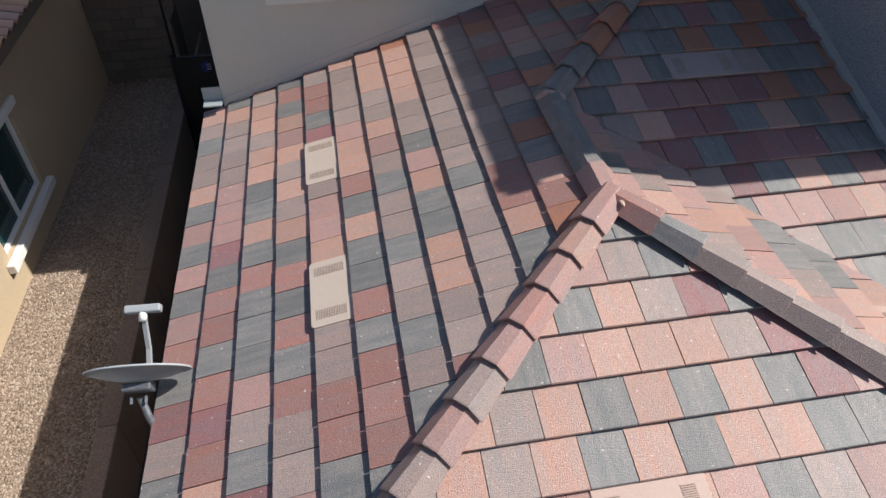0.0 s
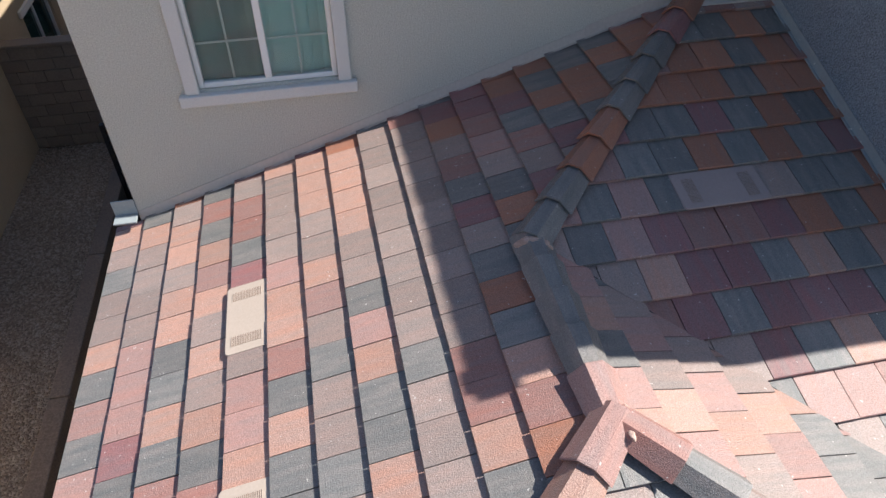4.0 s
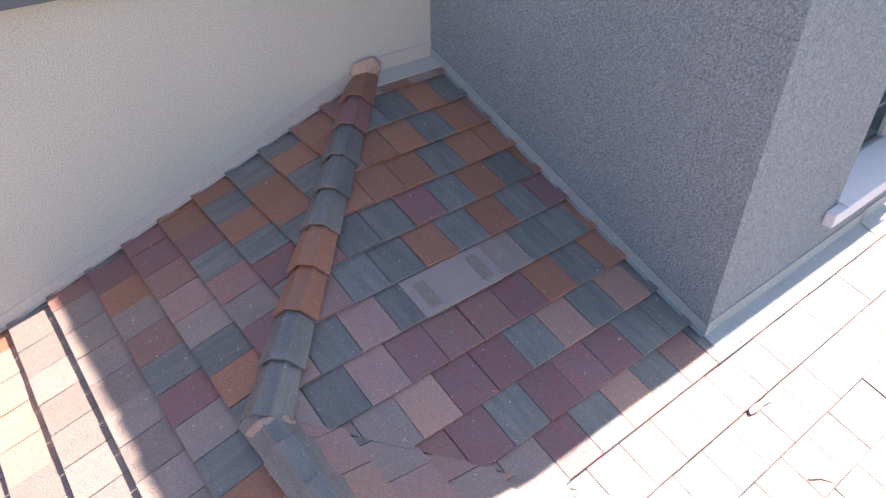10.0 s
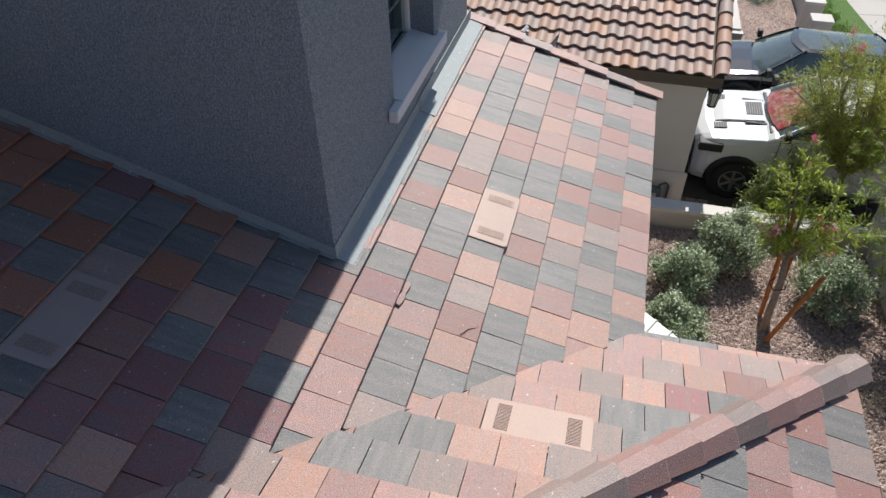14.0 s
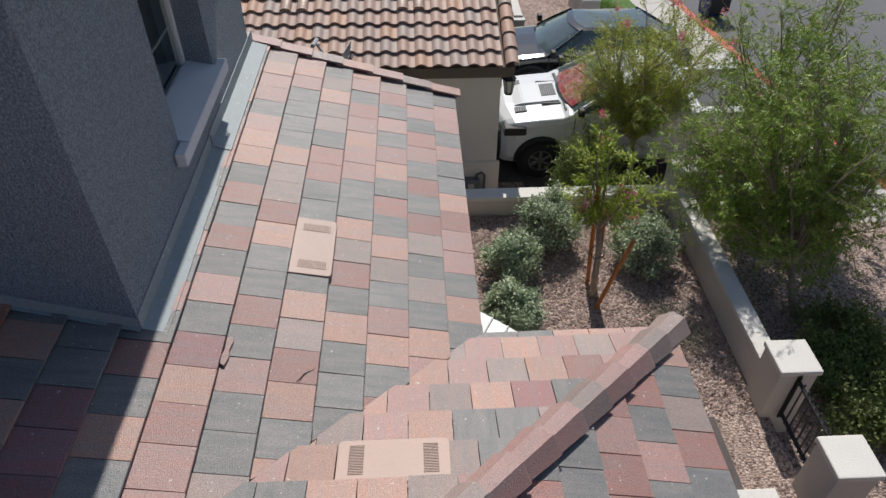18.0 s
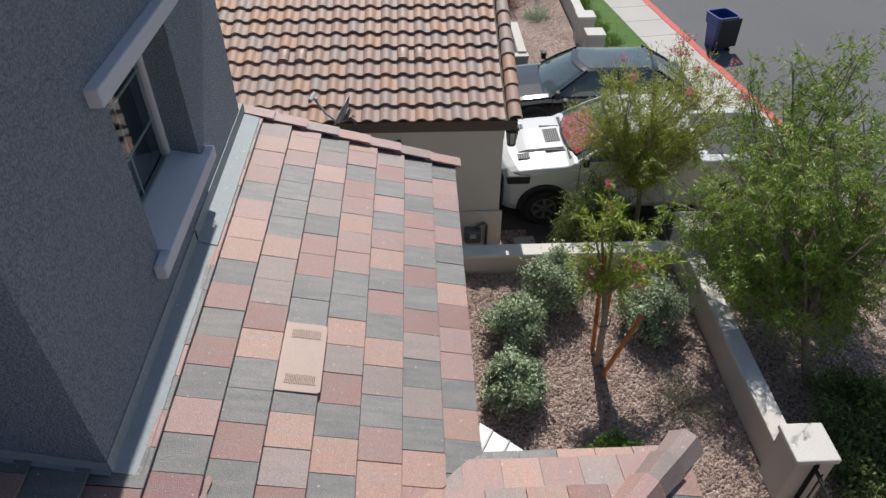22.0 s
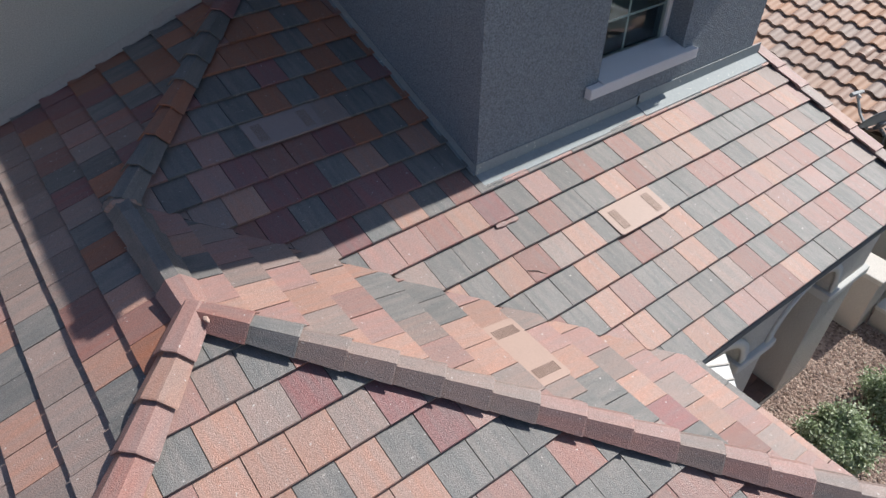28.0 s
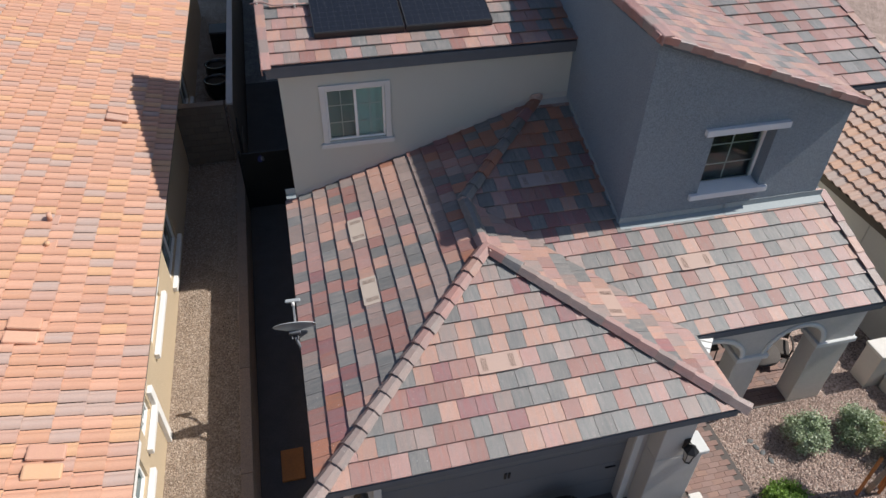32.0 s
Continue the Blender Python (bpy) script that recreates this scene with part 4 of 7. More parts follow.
def gravel_material(name, a, b, c, size):
    """Stones told apart by Voronoi cells, each with its own colour and rounded relief."""
    m = bpy.data.materials.new(name)
    m.use_nodes = True
    N, L = m.node_tree.nodes, m.node_tree.links
    bs = N["Principled BSDF"]
    tc = N.new("ShaderNodeTexCoord")
    vo = N.new("ShaderNodeTexVoronoi")
    vo.inputs["Scale"].default_value = size
    L.new(tc.outputs["Object"], vo.inputs["Vector"])
    rp = N.new("ShaderNodeValToRGB")
    for e, col in zip((rp.color_ramp.elements[0], rp.color_ramp.elements[1]), (a, c)):
        e.color = (*col, 1)
    e = rp.color_ramp.elements.new(0.5)
    e.color = (*b, 1)
    sep = N.new("ShaderNodeSeparateColor")
    L.new(vo.outputs["Color"], sep.inputs[0])
    L.new(sep.outputs[0], rp.inputs[0])
    ns = N.new("ShaderNodeTexNoise")
    ns.inputs["Scale"].default_value = 1.3
    L.new(tc.outputs["Object"], ns.inputs["Vector"])
    rg = N.new("ShaderNodeMapRange")
    rg.inputs[1].default_value, rg.inputs[2].default_value = 0.3, 0.7
    rg.inputs[3].default_value, rg.inputs[4].default_value = 0.8, 1.15
    L.new(ns.outputs[0], rg.inputs[0])
    hs = N.new("ShaderNodeHueSaturation")
    L.new(rp.outputs[0], hs.inputs["Color"])
    L.new(rg.outputs[0], hs.inputs["Value"])
    L.new(hs.outputs[0], bs.inputs["Base Color"])
    bs.inputs["Roughness"].default_value = 0.9
    inv = N.new("ShaderNodeMath")
    inv.operation = "SUBTRACT"
    inv.inputs[0].default_value = 1.0
    L.new(vo.outputs["Distance"], inv.inputs[1])
    bp = N.new("ShaderNodeBump")
    bp.inputs["Strength"].default_value, bp.inputs["Distance"].default_value = 1.0, 0.9 / size
    L.new(inv.outputs[0], bp.inputs["Height"])
    L.new(bp.outputs[0], bs.inputs["Normal"])
    return m


GRAVEL = gravel_material("gravel_pink", (0.15, 0.105, 0.085), (0.36, 0.26, 0.215), (0.52, 0.40, 0.34), 30)
PEBBLE = gravel_material("pebble_brown", (0.17, 0.125, 0.09), (0.32, 0.245, 0.185), (0.50, 0.41, 0.33), 34)
GREYSTONE = gravel_material("gravel_grey", (0.16, 0.155, 0.15), (0.28, 0.27, 0.26), (0.45, 0.43, 0.41), 30)
LAWN = material("artificial_lawn", (0.075, 0.155, 0.022), (0.06, 0.125, 0.02), rough=0.9, scale=1.5, fine=160, fine_amt=0.4, bump=0.8, bump_scale=160, vary=0, random_coords=False)
RED_PAINT = material("kerb_red_paint", (0.58, 0.085, 0.075), (0.50, 0.10, 0.09), rough=0.7, scale=3, fine=60, fine_amt=0.12, bump=0.2, vary=0, random_coords=False)
tagged(part("ground", box((-400, -400, -4.0), (400, 400, RIGHT_PAD - 0.16)), ASPHALT), "wide grey asphalt street ground", "ground", kind="structure")
tagged(part("garden_bed", box((W + 0.05, -2.3, -3.0), (12.2, YW + 12, GROUND)), GRAVEL), "pinkish gravel front garden bed", "gravel bed", kind="structure")
tagged(part("front_verge", box((-1.18, -9.0, -3.0), (12.2, -2.303, GROUND - 0.35)), GRAVEL), "gravel verge with planting beside the street wall", "gravel bed", kind="structure")
tagged(part("driveway", box((-1.18, -2.3, -3.0), (W + 0.047, YW + 12, GROUND - 0.004)), DRIVE), "dark brown paver driveway and side passage", "driveway", kind="structure")
tagged(part("side_yard_gravel", box((-3.0, -12.0, -3.0), (-1.42, 12.6, LEFT_PAD)), PEBBLE), "brown pebble strip between the two houses", "gravel strip", kind="structure")
tagged(part("back_yard_gravel", box((-3.0, 12.85, -3.0), (-1.42, 40, LEFT_PAD - 0.05)), PEBBLE), "dark pebble back yard of the neighbour", "gravel strip", kind="structure")
tagged(part("back_passage_gravel", box((-1.18, YW + 12.003, -3.0), (0.2, 40, GROUND)), GREYSTONE), "grey stone back passage", "gravel strip", kind="structure")
tagged(part("neighbour_lot", box((12.47, -2.9, -3.0), (40, 30, RIGHT_PAD)), GRAVEL), "lower gravel lot of the neighbouring house", "gravel bed", kind="structure")

KERB_ROUGH = material("kerb_rough", (0.27, 0.20, 0.155), (0.21, 0.16, 0.13), rough=0.95, scale=3, fine=50, fine_amt=0.25, bump=0.8, bump_scale=30, vary=0.08)
kerb = thing("retaining_kerb", (0, 0, 0), "rough concrete retaining kerb beside the pebble strip", "kerb", kind="structure")
for k in range(9):
    y = -8 + k * 2.5
    part("kerb_block", box((-1.415, y + 0.006, -0.4), (-1.19, y + 2.494, LEFT_PAD + 0.05), 0.015, 2), KERB_ROUGH, kerb)

# ---------------------------------------------------------------- curved tiles of the neighbours
def many_coloured(name, colours, island, rough=0.7, streak=(0.7, 5.0, 1.0)):
    """Clay or concrete tiles of several colours: by object, or by loose piece of one mesh."""
    m = material(name, colours[0], colours[0], rough=rough, scale=3, stretch=streak, fine=180, fine_amt=0.14, bump=0.3, bump_scale=160, vary=0.05, bump_dist=0.005)
    N, L = m.node_tree.nodes, m.node_tree.links
    mix = next(n for n in N if n.bl_idname == "ShaderNodeMix")
    if island:
        src = N.new("ShaderNodeNewGeometry").outputs["Random Per Island"]
    else:
        src = N.new("ShaderNodeObjectInfo").outputs["Random"]
    for k, slot in ((0, "A"), (1, "B")):
        rp = N.new("ShaderNodeValToRGB")
        rp.color_ramp.interpolation = "CONSTANT"
        n = len(colours)
        while len(rp.color_ramp.elements) < n:
            rp.color_ramp.elements.new(0.5)
        for i, e in enumerate(rp.color_ramp.elements):
            e.position = i / n
            c = colours[(i + k) % n]
            e.color = (*(c if not k else [0.7 * a + 0.3 * b for a, b in zip(colours[i], c)]), 1)
        L.new(src, rp.inputs[0])
        L.new(rp.outputs[0], mix.inputs[slot])
    return m


def s_tile_data(wide, ex, high, barrel):
    """An S tile: u across, s up the slope; a barrel and a pan, with a thick butt."""
    prof = []
    for k in range(9):
        a = k / 8
        prof.append((a * barrel * wide, high * math.sin(math.pi * a) ** 0.8))
    prof.append((wide * (barrel + (1 - barrel) * 0.5), -high * 0.12))
    prof.append((wide, 0.0))
    n = len(prof)
    v = []
    for s, dz in ((0.0, 0.048), (ex + 0.05, 0.0)):
        v += [(u, s, z + dz) for u, z in prof]
    v += [(u, 0.0, z + 0.048 - 0.026) for u, z in prof] + [(u, 0.0, z + 0.048) for u, z in prof]
    f = [(i, i + 1, n + i + 1, n + i) for i in range(n - 1)] + [(2 * n + i, 2 * n + i + 1, 3 * n + i + 1, 3 * n + i) for i in range(n - 1)]
    return v, f


def lay_s_tiles(roof, origin, u_dir, up_dir, u_len, n_rows, wide, ex_plan, rise, z0, near, mat_obj, mat_isl, high=0.055, barrel=0.62, seed=5, skip=None, stagger=0.0, gap=0.0):
    rng = random.Random(seed)
    cos = 1 / math.hypot(1, rise)
    U = Vector((*u_dir, 0))
    S = Vector((up_dir[0] * cos, up_dir[1] * cos, rise * cos))
    Nn = U.cross(S).normalized()
    v, f = s_tile_data(wide - gap, ex_plan / cos, high, barrel)
    me = mesh_of("tile", v, f, mat_obj)
    for q in me.polygons:
        q.use_smooth = q.index < 10
    rest_v, rest_f, count = [], [], 0
    for k in range(n_rows):
        for j in range(int(u_len / wide)):
            u = j * wide + (stagger if k % 2 else 0)
            if skip and skip(u, k * ex_plan):
                continue
            m = Matrix((U, S, Nn)).transposed().to_4x4()
            m.translation = Vector((*origin, z0)) + u * U + (k * ex_plan / cos) * S + Nn * rng.uniform(-0.003, 0.004)
            m = m @ Matrix.Rotation(rng.uniform(-0.008, 0.008), 4, "Z")
            if near(u, k * ex_plan) and count < 300:
                share("tile", me, m, roof)
                count += 1
            else:
                b = len(rest_v)
                rest_v += [m @ Vector(q) for q in v]
                rest_f += [tuple(i + b for i in q) for q in f]
    if rest_v:
        me2 = mesh_of("far_tiles", rest_v, rest_f, mat_isl)
        for q in me2.polygons:
            q.use_smooth = q.index % 20 < 10
        ob = new("far_tiles", me2)
        ob.parent = roof
        tagged(ob, kind="stuff")


def round_caps(parent, a, b, n, radius, mat, name="ridge_cap", lift=0.0, over=0.06):
    a, b = Vector(a), Vector(b)
    d = (b - a).normalized()
    side = d.cross(Vector((0, 0, 1))).normalized()
    up = side.cross(d)
    L = (b - a).length / n
    v, f = [], []
    for y, r, dz in ((0, radius * 1.06, 0.02), (L + over, radius * 0.94, 0.0), (0, radius * 0.90, 0.02), (0, radius * 1.06, 0.02)):
        v += [(r * math.cos(t), y, r * math.sin(t) * 0.85 + dz) for t in (math.pi * (i / 8 * 1.1 - 0.05) for i in range(9))]
    f = [(i, 9 + i, 10 + i, i + 1) for i in range(8)] + [(18 + i, 27 + i, 28 + i, 19 + i) for i in range(8)]
    me = mesh_of(name, v, f, mat)
    for q in me.polygons:
        q.use_smooth = q.index < 8
    rng = random.Random(len(name) + n)
    for k in range(n):
        m = Matrix((side, d, up)).transposed().to_4x4()
        m.translation = a + d * (k * L) + up * (lift + rng.uniform(-0.003, 0.003))
        share(name, me, m @ Matrix.Rotation(rng.uniform(-0.015, 0.015), 4, "Z"), parent)


CLAY = [(0.41, 0.265, 0.20), (0.37, 0.265, 0.22), (0.43, 0.29, 0.225), (0.38, 0.26, 0.21), (0.45, 0.265, 0.175), (0.34, 0.265, 0.23), (0.39, 0.27, 0.215)]
CLAY_OBJ, CLAY_ISL = many_coloured("clay_tile", CLAY, False, 0.62), many_coloured("clay_tile_far", CLAY, True, 0.62)
PEACH = [(0.55, 0.30, 0.20), (0.51, 0.28, 0.20), (0.60, 0.35, 0.20), (0.48, 0.30, 0.235), (0.56, 0.31, 0.215), (0.53, 0.285, 0.18), (0.42, 0.31, 0.265), (0.57, 0.32, 0.22), (0.53, 0.30, 0.21)]
PEACH_OBJ, PEACH_ISL = many_coloured("peach_tile", PEACH, False, streak=(5.0, 0.6, 1.0)), many_coloured("peach_tile_far", PEACH, True, streak=(5.0, 0.6, 1.0))
VENT_CLAY = material("vent_clay_metal", (0.40, 0.265, 0.205), (0.37, 0.25, 0.195), rough=0.5, scale=3, fine=60, fine_amt=0.05, bump=0.05, vary=0.04)
EAVE_BROWN = material("eave_brown", (0.15, 0.115, 0.085), (0.12, 0.095, 0.07), rough=0.8, scale=3, fine_amt=0.1, bump=0.1)

# right-hand neighbour's garage
NE, NZ, NP = 13.75, 1.88, 0.333
NR = 17.85                              # its ridge
NW = 0.2955                             # width of one barrel tile
roof_neighbour = tagged(deck("roof_neighbour", [(NE, 0.36, NZ), (NR, 0.36, NZ + NP * (NR - NE)), (NR, 12, NZ + NP * (NR - NE)), (NE, 12, NZ)][::-1], thick=0.14, drop=0.02, mat=EAVE_BROWN), "brown clay barrel-tile roof of the neighbouring garage", "roof", kind="structure")
lay_s_tiles(roof_neighbour, (NE - 0.04, 12.0975), (0, -1), (1, 0), 11.72, 12, NW, 0.33, NP, NZ, lambda u, v: u > 6.3, CLAY_OBJ, CLAY_ISL, high=0.055, barrel=0.68)
roof_neighbour_far = tagged(deck("roof_neighbour_far", [(NR, 0.36, NZ + NP * (NR - NE)), (2 * NR - NE, 0.36, NZ), (2 * NR - NE, 12, NZ), (NR, 12, NZ + NP * (NR - NE))][::-1], thick=0.14, drop=0.02, mat=EAVE_BROWN), "far clay tile slope of the neighbouring garage", "roof", kind="structure")
lay_s_tiles(roof_neighbour_far, (2 * NR - NE + 0.04, 0.38), (0, 1), (-1, 0), 11.6, 12, NW, 0.33, NP, NZ, lambda u, v: False, CLAY_OBJ, CLAY_ISL, seed=6, high=0.055, barrel=0.68)
round_caps(roof_neighbour, (NR, 0.30, NZ + NP * (NR - NE) + 0.02), (NR, 12, NZ + NP * (NR - NE) + 0.02), 30, 0.12, CLAY_OBJ)
round_caps(roof_neighbour, (NE - 0.06, 0.41, NZ + 0.02), (NR, 0.41, NZ + NP * (NR - NE) + 0.03), 12, 0.115, CLAY_OBJ, "rake_tile")
part("fascia_board", box((NE + 0.02, 0.42, NZ - 0.22), (NE + 0.08, 12, NZ - 0.03)), EAVE_BROWN, roof_neighbour)
part("soffit_panel", box((NE - 0.0 + 0.085, 0.43, NZ - 0.10), (2 * NR - NE - 0.1, 12, NZ - 0.07)), EAVE_BROWN, roof_neighbour)
part("rake_board", prism([(NE + 0.02, NZ - 0.20), (NE + 0.02, NZ - 0.03), (NR, NZ + NP * (NR - NE) - 0.06), (2 * NR - NE - 0.1, NZ - 0.03), (2 * NR - NE - 0.1, NZ - 0.20), (NR, NZ + NP * (NR - NE) - 0.25)], "y", 0.375, 0.415), EAVE_BROWN, roof_neighbour)
for y in (2.10, 4.17):
    hv = thing("roof_vent", (0, 0, 0), "clay-coloured pair of low louvred vents among the barrel tiles", "roof vent", "low vents on the neighbour roof")
    place = Matrix.Translation((15.015, y, NZ + NP * (15.015 - NE) + 0.058)) @ pose(0, 0, 0, 0, -11.4, 0)
    bm = box((-0.005, -0.30, -0.03), (0.345, 0.30, -0.018), 0.003)
    bmesh.ops.transform(bm, matrix=place, verts=bm.verts)
    part("vent_plate", bm, VENT_CLAY, hv)
    for dy in (-0.148, 0.148):
        bm, slots = bmesh.new(), bmesh.new()
        rows = []
        for s, hh in ((0.0, 0.066), (0.012, 0.072), (0.34, 0.050)):
            rows.append([bm.verts.new((s, -dy + 0.100 * math.cos(t), hh * math.sin(t) + 0.010)) for t in (math.pi * i / 10 for i in range(11))])
        for r0, r1 in zip(rows, rows[1:]):
            for i in range(10):
                bm.faces.new((r0[i], r0[i + 1], r1[i + 1], r1[i]))
        bm.faces.new(rows[0])
        for s in (0.10, 0.18, 0.26):
            hh = 0.072 - 0.067 * s
            tube([(s, -dy + 0.101 * math.cos(t), hh * math.sin(t) + 0.010) for t in (math.pi * i / 10 for i in range(11))], 0.0025, 4, slots)
        for q in (bm, slots):
            bmesh.ops.transform(q, matrix=place, verts=q.verts)
        hood = part("vent_hood", bm, VENT_CLAY, hv, "", True)
        part("louvre_line", slots, SLOT_DARK, hood)

NB_STUCCO = material("stucco_beige_grey", (0.58, 0.53, 0.475), (0.52, 0.475, 0.43), rough=0.9, scale=0.9, fine=60, fine_amt=0.07, bump=0.6, bump_scale=55, vary=0, random_coords=False)
NB_WALL = material("stucco_light_beige", (0.72, 0.665, 0.595), (0.65, 0.60, 0.54), rough=0.9, scale=0.9, fine=60, fine_amt=0.07, bump=0.6, bump_scale=55, vary=0, random_coords=False)
tagged(part("wall_neighbour", wall_with_holes((14.1, 0.53, RIGHT_PAD), (14.35, 12, 1.84), "x", []), NB_WALL), "beige stucco side wall of the neighbouring garage", "wall", kind="structure")
tagged(part("wall_neighbour_front", wall_with_holes((14.353, 1.1, RIGHT_PAD), (21.3, 1.35, 1.84), "y", [(14.9, 20.4, RIGHT_PAD - 0.1, 1.1)]), NB_WALL), "beige stucco garage front of the neighbour", "wall", kind="structure")
tagged(part("neighbour_garage_door", box((14.9, 1.25, RIGHT_PAD), (20.4, 1.30, 1.1)), VINYL), "white neighbouring garage door behind the cars", "garage door", kind="structure")
tagged(part("wall_neighbour_base", box((14.03, 0.47, RIGHT_PAD), (14.097, 1.35, -0.24), 0.02, 2), NB_WALL), "projecting stucco base of the neighbour's wall corner", "wall base", kind="structure")

# left-hand neighbour
LE, LZ, LP = -2.43, 3.40, 0.30
roof_left_neighbour = tagged(deck("roof_left_neighbour", [(LE, -12, LZ), (LE, 24, LZ), (-11, 24, LZ + LP * 8.57), (-11, -12, LZ + LP * 8.57)], thick=0.14, drop=0.02, mat=EAVE_BROWN), "sunlit peach and salmon low-wave tile roof of the neighbouring house", "roof", kind="structure")
lay_s_tiles(roof_left_neighbour, (LE + 0.04, -4.0), (0, 1), (-1, 0), 26.0, 19, 0.232, 0.362, LP, LZ, lambda u, v: 4.6 < u < 14.2 and v < 2.6, PEACH_OBJ, PEACH_ISL, high=0.050, barrel=0.80, seed=15, gap=0.016)
part("fascia_board", box((LE - 0.09, -12, LZ - 0.20), (LE - 0.03, 24, LZ - 0.03)), EAVE_BROWN, roof_left_neighbour)
LWX = -2.76
win_l = [(6.9, 8.55, 1.25, 2.45), (4.25, 5.7, 2.0, 2.36), (2.25, 2.95, 1.85, 2.40), (0.6, 1.75, 1.6, 2.3), (14.2, 15.8, 1.2, 2.4)]
tagged(part("wall_left_neighbour", wall_with_holes((LWX - 0.25, -12, -0.5), (LWX, 24, LZ - 0.02), "x", win_l), TAN_STUCCO), "tan stucco wall of the neighbouring house", "wall", kind="structure")
TRIM_WHITE = material("trim_white_rough", (0.74, 0.72, 0.68), (0.67, 0.65, 0.62), rough=0.9, scale=3, fine=90, fine_amt=0.1, bump=0.5, bump_scale=70, vary=0.02)
TEAL_GLASS = material("dark_teal_glass", (0.012, 0.045, 0.045), (0.02, 0.06, 0.06), rough=0.08, scale=1, fine_amt=0.05, bump=0, vary=0)
for n_, (y0, y1, z0, z1) in enumerate(win_l):
    w = thing("window_%d" % (n_ + 3), (0, 0, 0), "dark teal glazed window with rough white stucco trim", "window", kind="structure")
    part("pane", box((LWX - 0.12, y0, z0), (LWX - 0.10, y1, z1)), TEAL_GLASS, w)
    for lo, hi in (((LWX - 0.10, y0, z0), (LWX - 0.05, y0 + 0.05, z1)), ((LWX - 0.10, y1 - 0.05, z0), (LWX - 0.05, y1, z1)), ((LWX - 0.10, y0 + 0.05, z0), (LWX - 0.05, y1 - 0.05, z0 + 0.05)), ((LWX - 0.10, y0 + 0.05, z1 - 0.05), (LWX - 0.05, y1 - 0.05, z1)), ((LWX - 0.10, (y0 + y1) / 2 - 0.025, z0 + 0.05), (LWX - 0.06, (y0 + y1) / 2 + 0.025, z1 - 0.05))):
        part("window_frame", box(lo, hi, 0.005), VINYL, w)
    part("window_sill", box((LWX + 0.002, y0 - 0.16, z0 - 0.13), (LWX + 0.10, y1 + 0.16, z0), 0.012, 2), TRIM_WHITE, w)
    part("lintel", box((LWX + 0.002, y0 - 0.16, z1), (LWX + 0.06, y1 + 0.16, z1 + 0.12), 0.012, 2), TRIM_WHITE, w)
tagged(part("corner_trim", box((LWX + 0.002, 3.02, LEFT_PAD), (LWX + 0.09, 3.2, 2.2), 0.012, 2), TRIM_WHITE), "rough white stucco corner trim", "trim", kind="structure")
for x, y in ((-4.13, 3.14), (-3.45, 0.76), (-3.58, 10.15)):
    hv = thing("roof_vent", (0, 0, 0), "peach-coloured pair of hooded vents on the peach tiles", "roof vent", "hooded vents on the left roof")
    for dy in (-0.15, 0.15):
        bm = box((-0.24, -0.125, 0.0), (0.24, 0.125, 0.075), 0.03, 2)
        bmesh.ops.transform(bm, matrix=Matrix.Translation((x, y + dy, LZ + LP * (LE - x) + 0.055)) @ pose(0, 0, 0, 0, 16.7, 0), verts=bm.verts)
        part("vent_hood", bm, PEACH_OBJ, hv)
for x, y, tall in ((-4.24, 6.0, 0.22), (-4.17, 5.28, 0.12)):
    vp = thing("vent_pipe", (x, y, LZ + LP * (LE - x)), "peach painted vent pipe with its flashing plate", "vent pipe", "vent pipes on the left roof")
    part("flashing_plate", box((-0.28, -0.14, 0.03), (0.16, 0.14, 0.055), 0.006), PEACH_OBJ, vp)
    bm = tube([(0, 0, 0.03), (0.02, 0, tall)], 0.045, 10)
    part("pipe", bm, PEACH_OBJ, vp, "", True)

# back-yard wall, gates and pots at the end of the pebble strip
BLOCK = material("block_wall_brown", (0.20, 0.155, 0.12), (0.16, 0.125, 0.10), rough=0.95, scale=2, fine=60, fine_amt=0.15, bump=0.4, bump_scale=50, vary=0.12)
wall_yard = thing("wall_yard", (0, 0, 0), "brown concrete block wall closing the side yard", "wall", kind="structure")
for r in range(9):
    for c in range(4):
        x0 = -2.98 + c * 0.40 + (0.2 if r % 2 else 0)
        x1 = min(x0 + 0.394, -1.45)
        if x1 - x0 > 0.05:
            part("block", box((x0, 12.62, LEFT_PAD + r * 0.2), (x1, 12.8, LEFT_PAD + r * 0.2 + 0.194), 0.005), BLOCK, wall_yard)
part("wall_cap", box((-3.0, 12.58, LEFT_PAD + 1.8), (-1.44, 12.84, LEFT_PAD + 1.86), 0.008), BLOCK, wall_yard)
wall_yard_side = thing("wall_yard_side", (0, 0, 0), "grey-capped block wall between the back yards", "wall", kind="structure")
part("wall_body", box((-1.36, 12.62, -0.4), (-1.22, 30, LEFT_PAD + 1.8)), BLOCK, wall_yard_side)
for k in range(40):
    part("cap_block", box((-1.38, 12.62 + k * 0.4, LEFT_PAD + 1.8), (-1.20, 13.014 + k * 0.4, LEFT_PAD + 1.86), 0.006), CONCRETE, wall_yard_side)
BLACK_IRON = material("black_iron", (0.012, 0.012, 0.013), rough=0.5, bump=0.1, fine_amt=0.1)
gate_side = thing("side_gate", (0, 0, 0), "solid black metal side gate with a round blue sticker", "gate")
part("gate_panel", box((-1.15, 11.2, GROUND + 0.05), (0.15, 11.24, 1.75), 0.004), BLACK_IRON, gate_side)
for x in (-1.17, 0.16):
    part("gate_post", box((x - 0.03, 11.17, GROUND), (x + 0.03, 11.27, 1.82), 0.004), BLACK_IRON, gate_side)
STICKER = material("sticker_blue", (0.05, 0.06, 0.22), (0.06, 0.07, 0.26), rough=0.5, bump=0)
